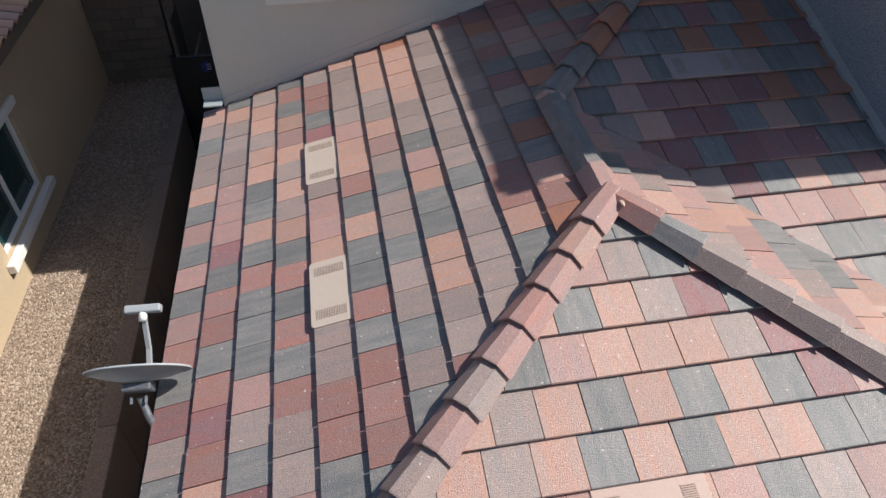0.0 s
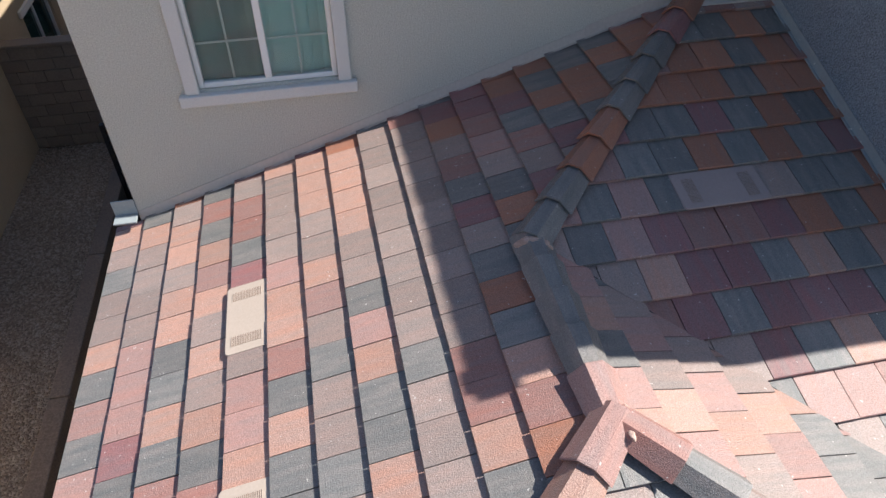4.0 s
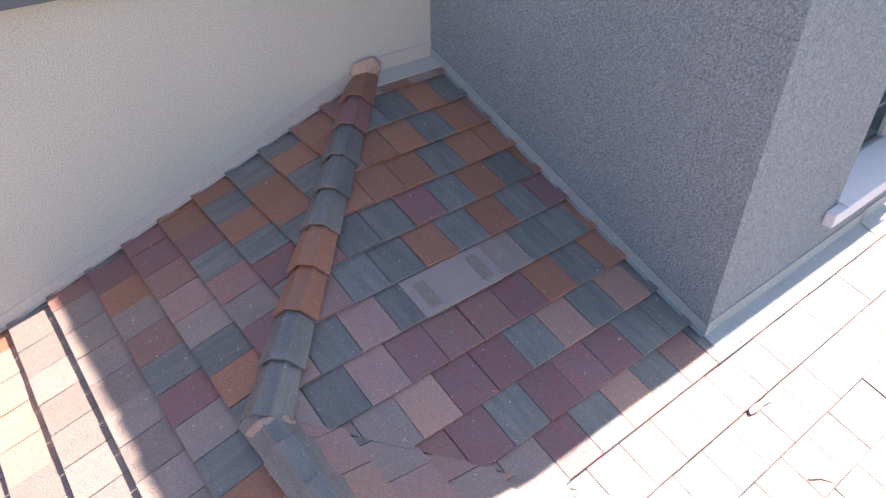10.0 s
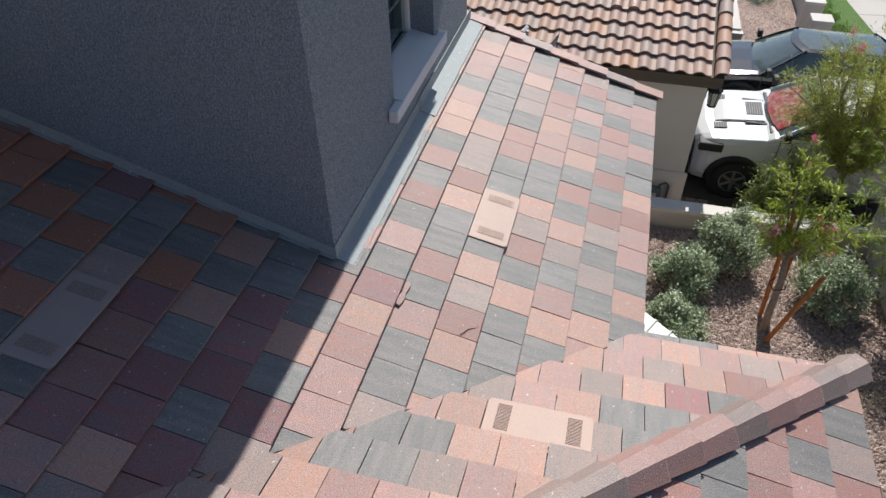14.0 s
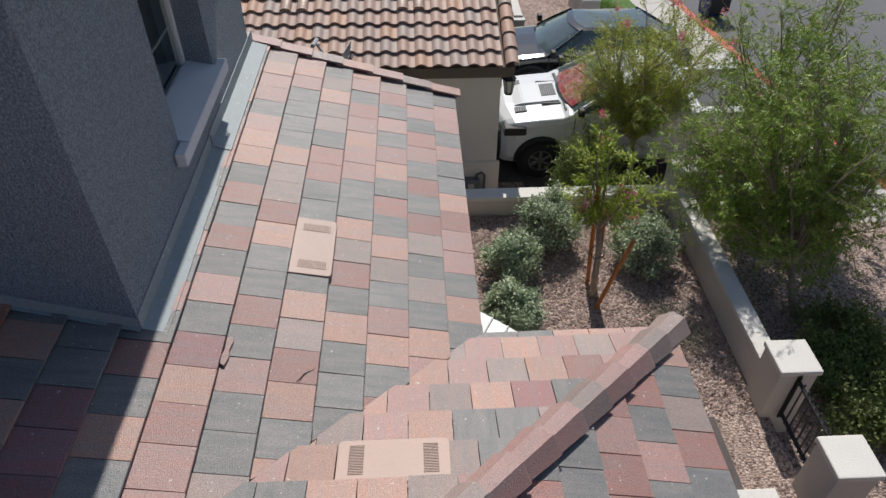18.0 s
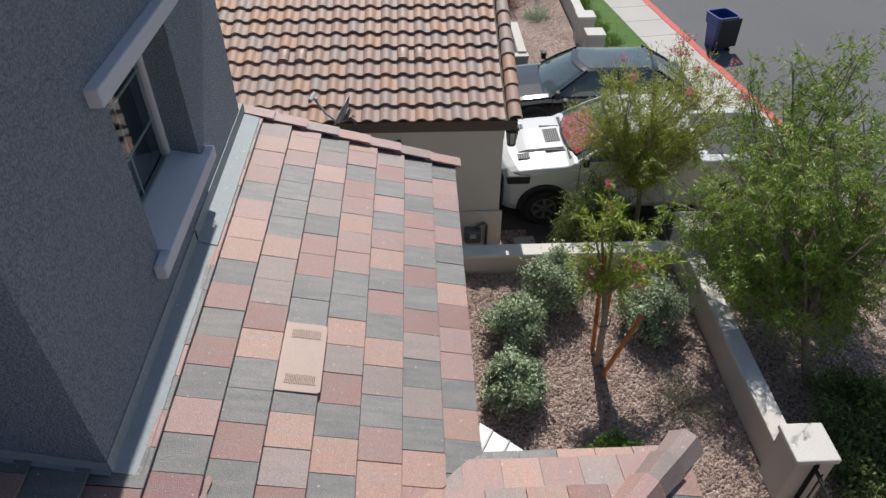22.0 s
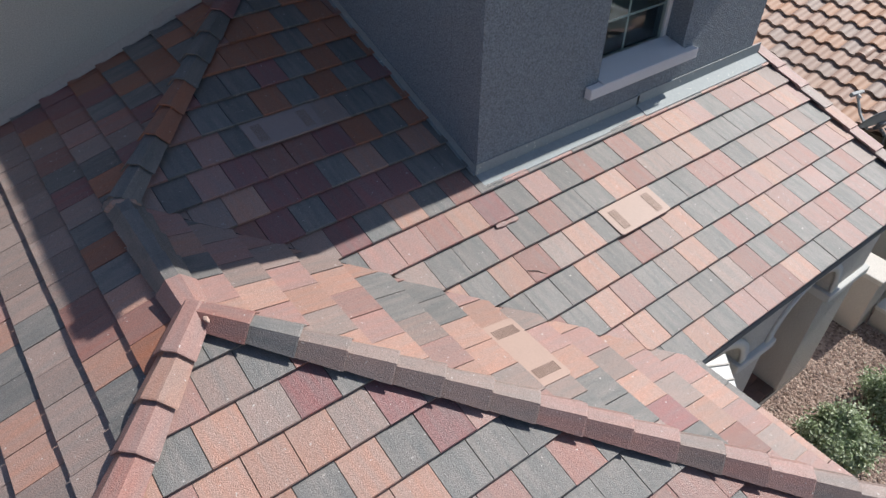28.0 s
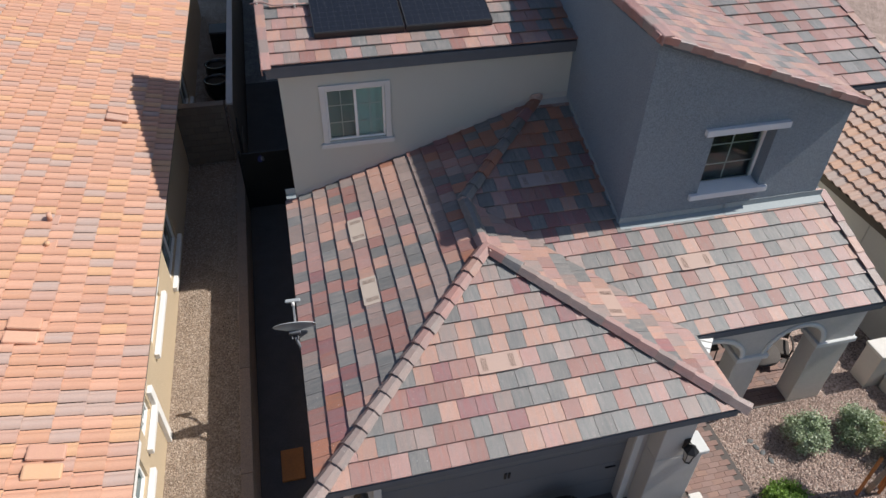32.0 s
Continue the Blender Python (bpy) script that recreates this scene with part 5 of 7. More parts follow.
STICKER_W = material("sticker_white", (0.6, 0.6, 0.65), rough=0.5, bump=0)
bm = lathe([(0.11, 0), (0.11, 0.004)], 8)
bmesh.ops.transform(bm, matrix=pose(-0.62, 11.196, 1.55, 90, 0, 22.5), verts=bm.verts)
part("sticker", bm, STICKER, gate_side, "blue octagonal sticker")
for dz in (-0.045, 0.0, 0.045):
    part("sticker_bar", box((-0.69, 11.189, 1.55 + dz - 0.008), (-0.55, 11.191, 1.55 + dz + 0.008)), STICKER_W, gate_side)
yard_rail = thing("iron_fence", (0, 0, 0), "short black iron fence panel on the retaining wall", "fence")
for z in (LEFT_PAD + 0.10, LEFT_PAD + 1.34):
    part("fence_rail", box((-1.185, 11.95, z), (-1.155, 12.60, z + 0.03)), BLACK_IRON, yard_rail)
for k in range(7):
    part("fence_bar", box((-1.178, 11.96 + k * 0.102, LEFT_PAD - 0.02), (-1.162, 11.976 + k * 0.102, LEFT_PAD + 1.42)), BLACK_IRON, yard_rail)
POT = material("pot_black_glaze", (0.015, 0.017, 0.019), rough=0.25, bump=0.05)
SOIL = material("soil_dark", (0.05, 0.038, 0.028), rough=1.0, bump=0.8, bump_scale=40)
for x, y in ((-1.94, 16.7), (-1.94, 17.9)):
    p_ = thing("plant_pot", (x, y, LEFT_PAD - 0.05), "large round black glazed planter with dry soil", "planter", "black planters in the back yard")
    part("pot", lathe([(0.22, 0), (0.36, 0.2), (0.40, 0.45), (0.37, 0.62), (0.41, 0.66), (0.41, 0.70), (0.35, 0.70), (0.34, 0.58)], 24, close=False), POT, p_, "", True)
    bm = lathe([(0.345, 0.56), (0.345, 0.60)], 20)
    part("soil", bm, SOIL, p_)
part_box = thing("ac_cover", (-1.80, 20.6, LEFT_PAD - 0.05), "black covered cabinet in the back yard", "ac unit")
part("housing", box((-0.4, -0.4, 0), (0.4, 0.4, 0.8), 0.03, 2), POT, part_box)
part("lid", box((-0.43, -0.43, 0.8), (0.43, 0.43, 0.86), 0.015), BLACK_IRON, part_box)

# ---------------------------------------------------------------- front of the garage and the porch
GARAGE_DOOR = material("garage_door_slate", (0.125, 0.135, 0.15), (0.115, 0.125, 0.14), rough=0.6, scale=2, fine=60, fine_amt=0.05, bump=0.1, vary=0.03)
PORCH_STUCCO = material("stucco_porch", (0.520, 0.501, 0.468), (0.455, 0.442, 0.416), rough=0.92, scale=1.5, fine=60, fine_amt=0.12, bump=0.9, bump_scale=50, vary=0, random_coords=False, bump_dist=0.015)
tagged(part("wall_garage_front", wall_with_holes((0.35, 0.45, GROUND), (6.5, 0.70, E - 0.22), "y", [(0.95, 5.35, GROUND - 0.1, 2.12)]), PALE_STUCCO), "pale stucco garage front with a wide door opening", "wall", kind="structure")
tagged(part("wall_garage_left", box((0.35, 0.703, GROUND), (0.60, YW, E - 0.22)), PALE_STUCCO), "pale stucco side wall of the garage", "wall", kind="structure")
tagged(part("wall_garage_right", box((6.25, 0.703, GROUND), (6.5, YT + 0.4, E - 0.22)), PALE_STUCCO), "pale stucco wall between garage and porch", "wall", kind="structure")
door_1 = thing("door_1", (0, 0, 0), "slate-grey sectional garage door", "garage door", kind="structure")
for k in range(4):
    part("door_panel", box((0.95, 0.60, GROUND + k * 0.56), (5.35, 0.64, GROUND + k * 0.56 + 0.552), 0.006), GARAGE_DOOR, door_1)
part("handle", box((5.05, 0.57, 0.86), (5.25, 0.60, 0.88), 0.004), BLACK_IRON, door_1)
for dx in (-0.035, 0.035):
    part("number_bar", box((3.15 + dx - 0.02, 0.575, 1.22), (3.15 + dx + 0.02, 0.60, 1.38), 0.004), BLACK_IRON, door_1)
dt = thing("garage_door_trim", (0, 0, 0), "light grey trim round the garage door", "trim", kind="structure")
for lo, hi in (((0.82, 0.40, GROUND), (0.95, 0.45, 2.24)), ((5.35, 0.40, GROUND), (5.48, 0.45, 2.24)), ((0.95, 0.40, 2.12), (5.35, 0.45, 2.24))):
    part("trim", box(lo, hi, 0.008), TRIM, dt)
pil = thing("garage_pier", (0, 0, 0), "stucco pier with a projecting cap at the garage corner", "pier", kind="structure")
part("pier_body", box((5.6, 0.08, GROUND), (6.52, 0.447, 1.66), 0.02, 2), PORCH_STUCCO, pil)
part("pier_cap", box((6.17, 0.02, 1.66), (6.58, 0.447, 1.76), 0.02, 2), TRIM, pil)
part("pier_upper", box((5.6, 0.085, 1.663), (6.165, 0.447, 2.62), 0.02, 2), PORCH_STUCCO, pil)


def wall_lantern(at, face, label):
    """A black carriage lantern; face: the level direction that it looks to."""
    ln = thing("wall_lantern", at, label, "wall lamp", "black wall lanterns")
    ln.matrix_world = Matrix.Translation(at) @ pose(0, 0, 0, 0, 0, math.degrees(math.atan2(face[1], face[0])))
    part("back_plate", box((0, -0.06, -0.12), (0.02, 0.06, 0.14), 0.006), BLACK_IRON, ln)
    part("arm", tube([(0.01, 0, 0.08), (0.08, 0, 0.13), (0.14, 0, 0.12)], 0.012, 6), BLACK_IRON, ln)
    bm = lathe([(0.02, 0.17), (0.05, 0.12), (0.125, 0.04), (0.13, 0.02)], 6)
    bmesh.ops.translate(bm, vec=(0.16, 0, 0), verts=bm.verts)
    part("roof_cap", bm, BLACK_IRON, ln)
    bm = lathe([(0.07, -0.24), (0.105, 0.02)], 6)
    bmesh.ops.translate(bm, vec=(0.16, 0, 0), verts=bm.verts)
    part("glass_body", bm, FROST, ln)
    for k in range(6):
        a = math.pi / 3 * k
        part("cage_bar", tube([(0.16 + 0.07 * math.cos(a), 0.07 * math.sin(a), -0.24), (0.16 + 0.107 * math.cos(a), 0.107 * math.sin(a), 0.02)], 0.008, 5), BLACK_IRON, ln)
    bm = lathe([(0.08, -0.27), (0.08, -0.24)], 6)
    bmesh.ops.translate(bm, vec=(0.16, 0, 0), verts=bm.verts)
    part("base_ring", bm, BLACK_IRON, ln)


FROST = material("frosted_lamp_glass", (0.55, 0.53, 0.48), rough=0.3, bump=0, fine_amt=0.02, amount=0.1)
wall_lantern((6.08, 0.085, 2.05), (0, -1), "black carriage lantern on the garage wall")
wall_lantern((0.62, 0.45, 2.05), (0, -1), "black carriage lantern on the garage wall")
wall_lantern((14.22, 0.53, 1.38), (0, -1), "black carriage lantern on the neighbour's garage corner")

# porch arcade
COLS = [(8.17, 8.75), (9.95, 10.75)]
PY0, PY1 = 1.74, 2.14
arcade = thing("porch_arcade", (0, 0, 0), "stucco porch arcade with square columns and rounded arches", "arcade", kind="structure")


def arch_panel(x0, x1, spring, top, crown=None):
    """The wall over one round arch, from column to column."""
    bm = bmesh.new()
    r = (x1 - x0) / 2
    cx = (x0 + x1) / 2
    h = crown or r
    pts = [(cx - r * math.cos(a), spring + h * math.sin(a)) for a in (math.pi * i / 16 for i in range(17))]
    fs = []
    for y in (PY0, PY1):
        lo = [bm.verts.new((x, y, z)) for x, z in pts]
        hi = [bm.verts.new((x, y, top)) for x, z in pts]
        for i in range(16):
            fs.append(bm.faces.new((lo[i], lo[i + 1], hi[i + 1], hi[i])))
        if y == PY0:
            keep = lo
        else:
            for i in range(16):
                fs.append(bm.faces.new((keep[i], lo[i], lo[i + 1], keep[i + 1])))
    bmesh.ops.recalc_face_normals(bm, faces=fs)
    return bm, pts


for x0, x1, crown in ((W - 0.33, 8.17, 0.60), (8.75, 9.95, 0.60)):
    bm, pts = arch_panel(x0, x1, 1.80, E - 0.23, crown)
    part("arch_wall", bm, PORCH_STUCCO, arcade)
    bm = bmesh.new()
    cx, h_ = (x0 + x1) / 2, 1.80
    ring = []
    for x, z in pts:
        d = Vector((x - cx, 0, z - h_)).normalized()
        ring.append([bm.verts.new((x + d.x * q, y, z + d.z * q)) for q, y in ((0.0, PY0 - 0.03), (0.10, PY0 - 0.03), (0.10, PY0), (0.0, PY0 + 0.02))])
    for a, b in zip(ring, ring[1:]):
        for i in range(4):
            bm.faces.new((a[i], a[(i + 1) % 4], b[(i + 1) % 4], b[i]))
    bmesh.ops.recalc_face_normals(bm, faces=bm.faces[:])
    part("arch_trim", bm, TRIM, arcade, "", True)
for x0, x1 in COLS:
    part("column", box((x0, PY0, GROUND), (x1, PY1, 1.68), 0.015, 2), PORCH_STUCCO, arcade)
    part("column_cap", box((x0 - 0.06, PY0 - 0.06, 1.68), (x1 + 0.06, PY1 + 0.06, 1.80), 0.02, 2), TRIM, arcade)
    part("column_head", box((x0 + 0.001, PY0 + 0.002, 1.80), (x1 - 0.001, PY1 - 0.002, E - 0.23)), PORCH_STUCCO, arcade)
part("column", box((10.35, YT - 0.3, GROUND), (10.75, YT + 0.1, E - 0.2), 0.015, 2), PORCH_STUCCO, arcade)
part("side_beam", box((10.35, PY1 + 0.003, 2.3), (10.75, YT - 0.303, E - 0.2)), PORCH_STUCCO, arcade)
part("corner_cornice", box((W - 0.32, YD - 0.12, 2.36), (W + 0.34, PY0 - 0.004, 2.48), 0.01), TRIM_WHITE, arcade)
part("corner_cornice", box((W - 0.32, YD - 0.02, 2.24), (W + 0.22, PY0 - 0.004, 2.357), 0.01), TRIM_WHITE, arcade)
tagged(part("wall_porch_back", box((6.503, YT + 0.02, GROUND), (XTR, YT + 0.4, 2.597)), CREAM_STUCCO), "stucco back wall of the porch", "wall", kind="structure")

# pavers: porch floor and path
PAVERS = many_coloured("paver_brick", [(0.22, 0.13, 0.105), (0.19, 0.12, 0.10), (0.25, 0.15, 0.115), (0.17, 0.115, 0.10), (0.22, 0.14, 0.118)], False)
PAVERS_ISL = many_coloured("paver_brick_far", [(0.22, 0.13, 0.105), (0.19, 0.12, 0.10), (0.25, 0.15, 0.115), (0.17, 0.115, 0.10), (0.22, 0.14, 0.118)], True)
paved = thing("paved_path", (0, 0, 0), "reddish brick paver path and porch floor", "path", kind="structure")
part("bedding", box((6.55, -1.6, GROUND), (8.02, 1.7, GROUND + 0.012)), DRIVE, paved)
part("bedding", box((6.55, 1.72, GROUND), (10.7, YT, GROUND + 0.012)), DRIVE, paved)
brick = box((0.0015, 0.0015, 0), (0.2285, 0.1135, 0.035), 0.003)
brick_me = bpy.data.meshes.new("paver")
brick.to_mesh(brick_me)
brick.free()
brick_me.materials.append(PAVERS)
n_b = 0
joined = bmesh.new()
for i in range(-8, 40):
    for j in range(-16, 60):
        # herringbone bond
        for k in (0, 1):
            x = 6.2 + 0.115 * (i * 2 + (j % 4)) * 1.0 if k == 0 else 6.2 + 0.115 * (i * 2 + (j % 4) + 2)
            y = -1.8 + 0.115 * j
            if k == 1:
                break
            on_path = 6.58 < x < 7.80 and -1.55 < y < 1.55
            on_porch = 6.58 < x < 10.45 and 1.76 < y < YT - 0.15
            if (i % 1 == 0) and (on_path or on_porch):
                if n_b < 290 and (on_path or y < 2.4):
                    share("paver", brick_me, Matrix.Translation((x, y, GROUND + 0.012)), paved)
                    n_b += 1
                else:
                    absorb(joined, box((x + 0.0015, y + 0.0015, GROUND + 0.012), (x + 0.2285, y + 0.1135, GROUND + 0.047)))
ob = part("far_pavers", joined, PAVERS_ISL, paved)
tagged(ob, kind="stuff")

# ---------------------------------------------------------------- low walls, piers and the iron gate
WALL_CAP = material("wall_cap_white", (0.66, 0.63, 0.58), (0.58, 0.55, 0.51), rough=0.9, scale=2, fine=70, fine_amt=0.1, bump=0.4, bump_scale=60, vary=0.04, random_coords=False)


def low_wall(name, lo, hi, label, mat=None):
    w = thing(name, (0, 0, 0), label, "garden wall", kind="structure")
    part("wall_body", box(lo, (hi[0], hi[1], hi[2] - 0.07)), mat or NB_STUCCO, w)
    part("wall_cap", box((lo[0] - 0.02, lo[1] - 0.02, hi[2] - 0.07), (hi[0] + 0.02, hi[1] + 0.02, hi[2]), 0.012, 2), WALL_CAP, w)
    return w


def pier(at, size, top, base, label):
    p_ = thing("wall_pier", (at[0], at[1], base), label, "pier", "stucco garden wall piers")
    s = size / 2
    part("pier_body", box((-s, -s, 0), (s, s, top - base - 0.08), 0.01), NB_STUCCO, p_)
    part("pier_cap", box((-s - 0.025, -s - 0.025, top - base - 0.08), (s + 0.025, s + 0.025, top - base), 0.015, 2), WALL_CAP, p_)


low_wall("wall_between_lots", (12.22, -2.2, -1.6), (12.46, 1.65, 0.27), "low pale stucco wall between two gardens")
low_wall("wall_street", (8.45, -2.44, -1.6), (12.15, -2.22, 0.45), "low pale stucco wall along the front garden")
pier((12.36, -2.42), 0.46, 0.78, -1.4, "pale stucco pier at the corner of two low walls")
pier((8.22, -2.40), 0.46, 0.80, -1.4, "pale stucco gate pier in dappled shade")
pier((6.86, -2.42), 0.46, 0.80, -1.4, "pale stucco gate pier in the sun")
pier((12.10, 1.92), 0.46, 0.92, -1.4, "pale stucco pier beside the porch")
low_wall("wall_drive", (6.56, -1.7, -0.5), (6.76, 0.0, 0.35), "short white-capped wall beside the garage")
gate_front = thing("garden_gate", (0, 0, 0), "black wrought iron garden gate", "gate")
for z in (-0.02, 0.62):
    part("gate_rail", box((7.12, -2.42, z), (7.97, -2.385, z + 0.035)), BLACK_IRON, gate_front)
for k in range(9):
    x = 7.14 + k * 0.1
    part("gate_bar", box((x, -2.412, -0.06), (x + 0.016, -2.396, 0.72)), BLACK_IRON, gate_front)
for x in (7.09, 7.965):
    part("gate_stile", box((x, -2.425, -0.1), (x + 0.035, -2.385, 0.75)), BLACK_IRON, gate_front)

# ---------------------------------------------------------------- street
st = math.degrees(math.atan2(2.14, 15.35))


def street_strip(name, d0, d1, z, mat, label, category, x0=-20, x1=60, thick=0.4):
    """A strip along the street; d0..d1: metres off the red kerb line, towards the houses."""
    bm = box((x0, d0, z - thick), (x1, d1, z), 0.0)
    bmesh.ops.transform(bm, matrix=pose(17.9, -7.31, 0, 0, 0, st), verts=bm.verts)
    return tagged(part(name, bm, mat), label, category, kind="structure")


SW = -1.30
street_strip("gutter", -0.62, -0.13, SW - 0.12, CONCRETE, "pale concrete gutter beside the kerb", "gutter")
street_strip("kerb", -0.127, 0.10, SW + 0.002, RED_PAINT, "red painted kerb", "kerb")
pav = thing("pavement", (0, 0, 0), "pale concrete pavement slabs with joints", "pavement", kind="structure")
for k in range(34):
    bm = box((-8 + k * 1.22 + 0.006, 0.104, SW - 0.4), (-8 + (k + 1) * 1.22 - 0.006, 1.42, SW), 0.006)
    bmesh.ops.transform(bm, matrix=pose(17.9, -7.31, 0, 0, 0, st), verts=bm.verts)
    part("slab", bm, CONCRETE, pav)
street_strip("lawn", 1.43, 2.75, SW + 0.01, LAWN, "bright green artificial grass verge", "lawn", x0=5.0)
street_strip("verge_near", 1.43, 4.2, SW + 0.0, GRAVEL, "gravel verge by the driveway", "gravel bed", x0=-20, x1=-1.5)
street_strip("driveway_neighbour", 1.43, 8.5, SW + 0.004, CONCRETE, "pale concrete driveway with parked cars", "driveway", x0=-1.497, x1=4.997)
street_strip("far_gutter", -8.75, -8.3, SW - 0.12, CONCRETE, "far concrete gutter", "gutter")
street_strip("far_pavement", -10.2, -8.753, SW, CONCRETE, "far pale concrete pavement", "pavement")
street_strip("far_yard", -60, -10.203, SW + 0.01, GRAVEL, "far gravel yard", "gravel bed")
low_wall("wall_far_garden", (23.6, -3.2, -1.6), (30.5, -2.96, -0.55), "low stucco wall beside the grass verge")
pier((23.75, -3.05), 0.5, -0.32, -1.6, "stucco pier of the far garden wall")
pier((22.6, -3.1), 0.5, -0.38, -1.6, "stucco pier of the far garden gate")
pier((30.3, -3.25), 0.5, -0.25, -1.6, "stucco pier of the far garden wall")
low_wall("wall_far_side", (21.2, -1.0, -1.6), (21.4, 0.3, -0.45), "low white-capped wall between two driveways")
low_wall("wall_far_back", (21.4, -0.95, -1.6), (23.4, -0.75, -0.40), "low white-capped wall between two gardens")

# the neighbour's paved driveway under the vehicles
DARK_PAVERS = many_coloured("driveway_paver_dark", [(0.105, 0.085, 0.075), (0.085, 0.07, 0.064), (0.12, 0.098, 0.085), (0.075, 0.064, 0.06)], False)
drive_next = thing("neighbour_driveway", (0, 0, 0), "dark brown paver driveway under the parked vehicles", "driveway", kind="structure")
part("bedding", box((12.52, -2.88, RIGHT_PAD), (22.0, -0.12, RIGHT_PAD + 0.014)), DRIVE, drive_next)
part("bedding", box((14.6, -0.117, RIGHT_PAD), (22.0, 1.06, RIGHT_PAD + 0.014)), DRIVE, drive_next)
dark_me = brick_me.copy()
dark_me.materials.clear()
dark_me.materials.append(DARK_PAVERS)
for i in range(11):
    for j in range(17):
        x, y = 12.55 + 0.23 * i + (0.115 if j % 2 else 0), -0.24 - 0.115 * j
        if x < 15.0:
            share("paver", dark_me, Matrix.Translation((x, y, RIGHT_PAD - 0.012)), drive_next)
lid = thing("utility_lid", (14.2, -0.04, RIGHT_PAD), "beige concrete utility box lid set in the gravel", "utility lid", rz=4)
part("lid_plate", box((-0.15, -0.21, 0), (0.15, 0.21, 0.03), 0.012, 2), CONCRETE, lid)
part("lid_notch", box((-0.02, -0.17, 0.03), (0.02, -0.14, 0.032)), BLACK_IRON, lid)

# ---------------------------------------------------------------- plants
def leaf_material(name, a, b, trans=0.25, rough=0.55):
    m = bpy.data.materials.new(name)
    m.use_nodes = True
    N, L = m.node_tree.nodes, m.node_tree.links
    bs = N["Principled BSDF"]
    g = N.new("ShaderNodeNewGeometry")
    rp = N.new("ShaderNodeValToRGB")
    rp.color_ramp.elements[0].color, rp.color_ramp.elements[1].color = (*a, 1), (*b, 1)
    L.new(g.outputs["Random Per Island"], rp.inputs[0])
    L.new(rp.outputs[0], bs.inputs["Base Color"])
    bs.inputs["Roughness"].default_value = rough
    tr = N.new("ShaderNodeBsdfTranslucent")
    L.new(rp.outputs[0], tr.inputs[0])
    mx = N.new("ShaderNodeMixShader")
    mx.inputs[0].default_value = trans
    L.new(bs.outputs[0], mx.inputs[1])
    L.new(tr.outputs[0], mx.inputs[2])
    L.new(mx.outputs[0], N["Material Output"].inputs["Surface"])
    return m


SAGE = leaf_material("leaf_silver_sage", (0.18, 0.26, 0.11), (0.62, 0.68, 0.50), 0.2, 0.5)
WILLOW = leaf_material("leaf_willow", (0.20, 0.26, 0.025), (0.56, 0.60, 0.12), 0.35)
MESQUITE = leaf_material("leaf_mesquite", (0.09, 0.17, 0.016), (0.40, 0.51, 0.09), 0.3, 0.4)
DARK_LEAF = leaf_material("leaf_dark", (0.06, 0.10, 0.02), (0.30, 0.35, 0.11), 0.25, 0.5)
BRIGHT = leaf_material("leaf_bright", (0.10, 0.20, 0.03), (0.27, 0.42, 0.08), 0.35, 0.45)
DRYLEAF = leaf_material("leaf_dry", (0.13, 0.13, 0.085), (0.32, 0.32, 0.23), 0.15, 0.8)
YOUNG_LEAF = leaf_material("leaf_young_willow", (0.22, 0.31, 0.025), (0.50, 0.58, 0.10), 0.35)
PETAL = leaf_material("petal_pink", (0.62, 0.14, 0.22), (0.85, 0.38, 0.46), 0.3)
REDLEAF = leaf_material("leaf_red", (0.16, 0.035, 0.02), (0.28, 0.09, 0.04), 0.25)
BARK = material("bark_grey_brown", (0.36, 0.285, 0.22), (0.23, 0.175, 0.135), rough=0.95, scale=6, stretch=(1, 1, 0.3), fine=50, fine_amt=0.3, bump=0.9, bump_scale=40)
STAKE = material("stake_orange_wood", (0.42, 0.155, 0.04), (0.34, 0.13, 0.04), rough=0.75, scale=4, stretch=(1, 1, 0.2), fine=40, fine_amt=0.15, bump=0.3, bump_scale=40)


def leaves(points, dirs, length, width, rng, droop=0.3, loose=0.45, face=None):
    """One mesh of narrow folded leaves: each four corners, set along a way."""
    n = len(points)
    pts, d = np.asarray(points, float), np.asarray(dirs, float)
    d = d + rng.normal(0, loose, (n, 3))
    d[:, 2] -= droop * rng.random(n)
    d /= np.linalg.norm(d, axis=1, keepdims=True)
    r = rng.normal(0, 0.6, (n, 3)) + (np.array([0.25, 0, 0.8]) if face is None else face)
    s = np.cross(d, r)
    s /= np.linalg.norm(s, axis=1, keepdims=True)
    up = np.cross(s, d)
    ln = (length * (0.6 + 0.8 * rng.random(n)))[:, None]
    wd = (width * (0.7 + 0.6 * rng.random(n)))[:, None]
    a, c = pts, pts + d * ln - up * ln * 0.12
    m = pts + d * ln * 0.45
    b, e = m + s * wd * 0.5 + up * wd * 0.2, m - s * wd * 0.5 + up * wd * 0.2
    v = np.stack([a, b, c, e], 1).reshape(-1, 3)
    f = np.arange(4 * n).reshape(-1, 4)
    return v, f


def leaf_mesh(name, v, f, mat, parent, label=""):
    me = bpy.data.meshes.new(name)
    me.from_pydata(v.tolist(), [], f.tolist())
    me.materials.append(mat)
    ob = new(name, me)
    ob.parent = parent
    if label:
        tagged(ob, label)
    return ob


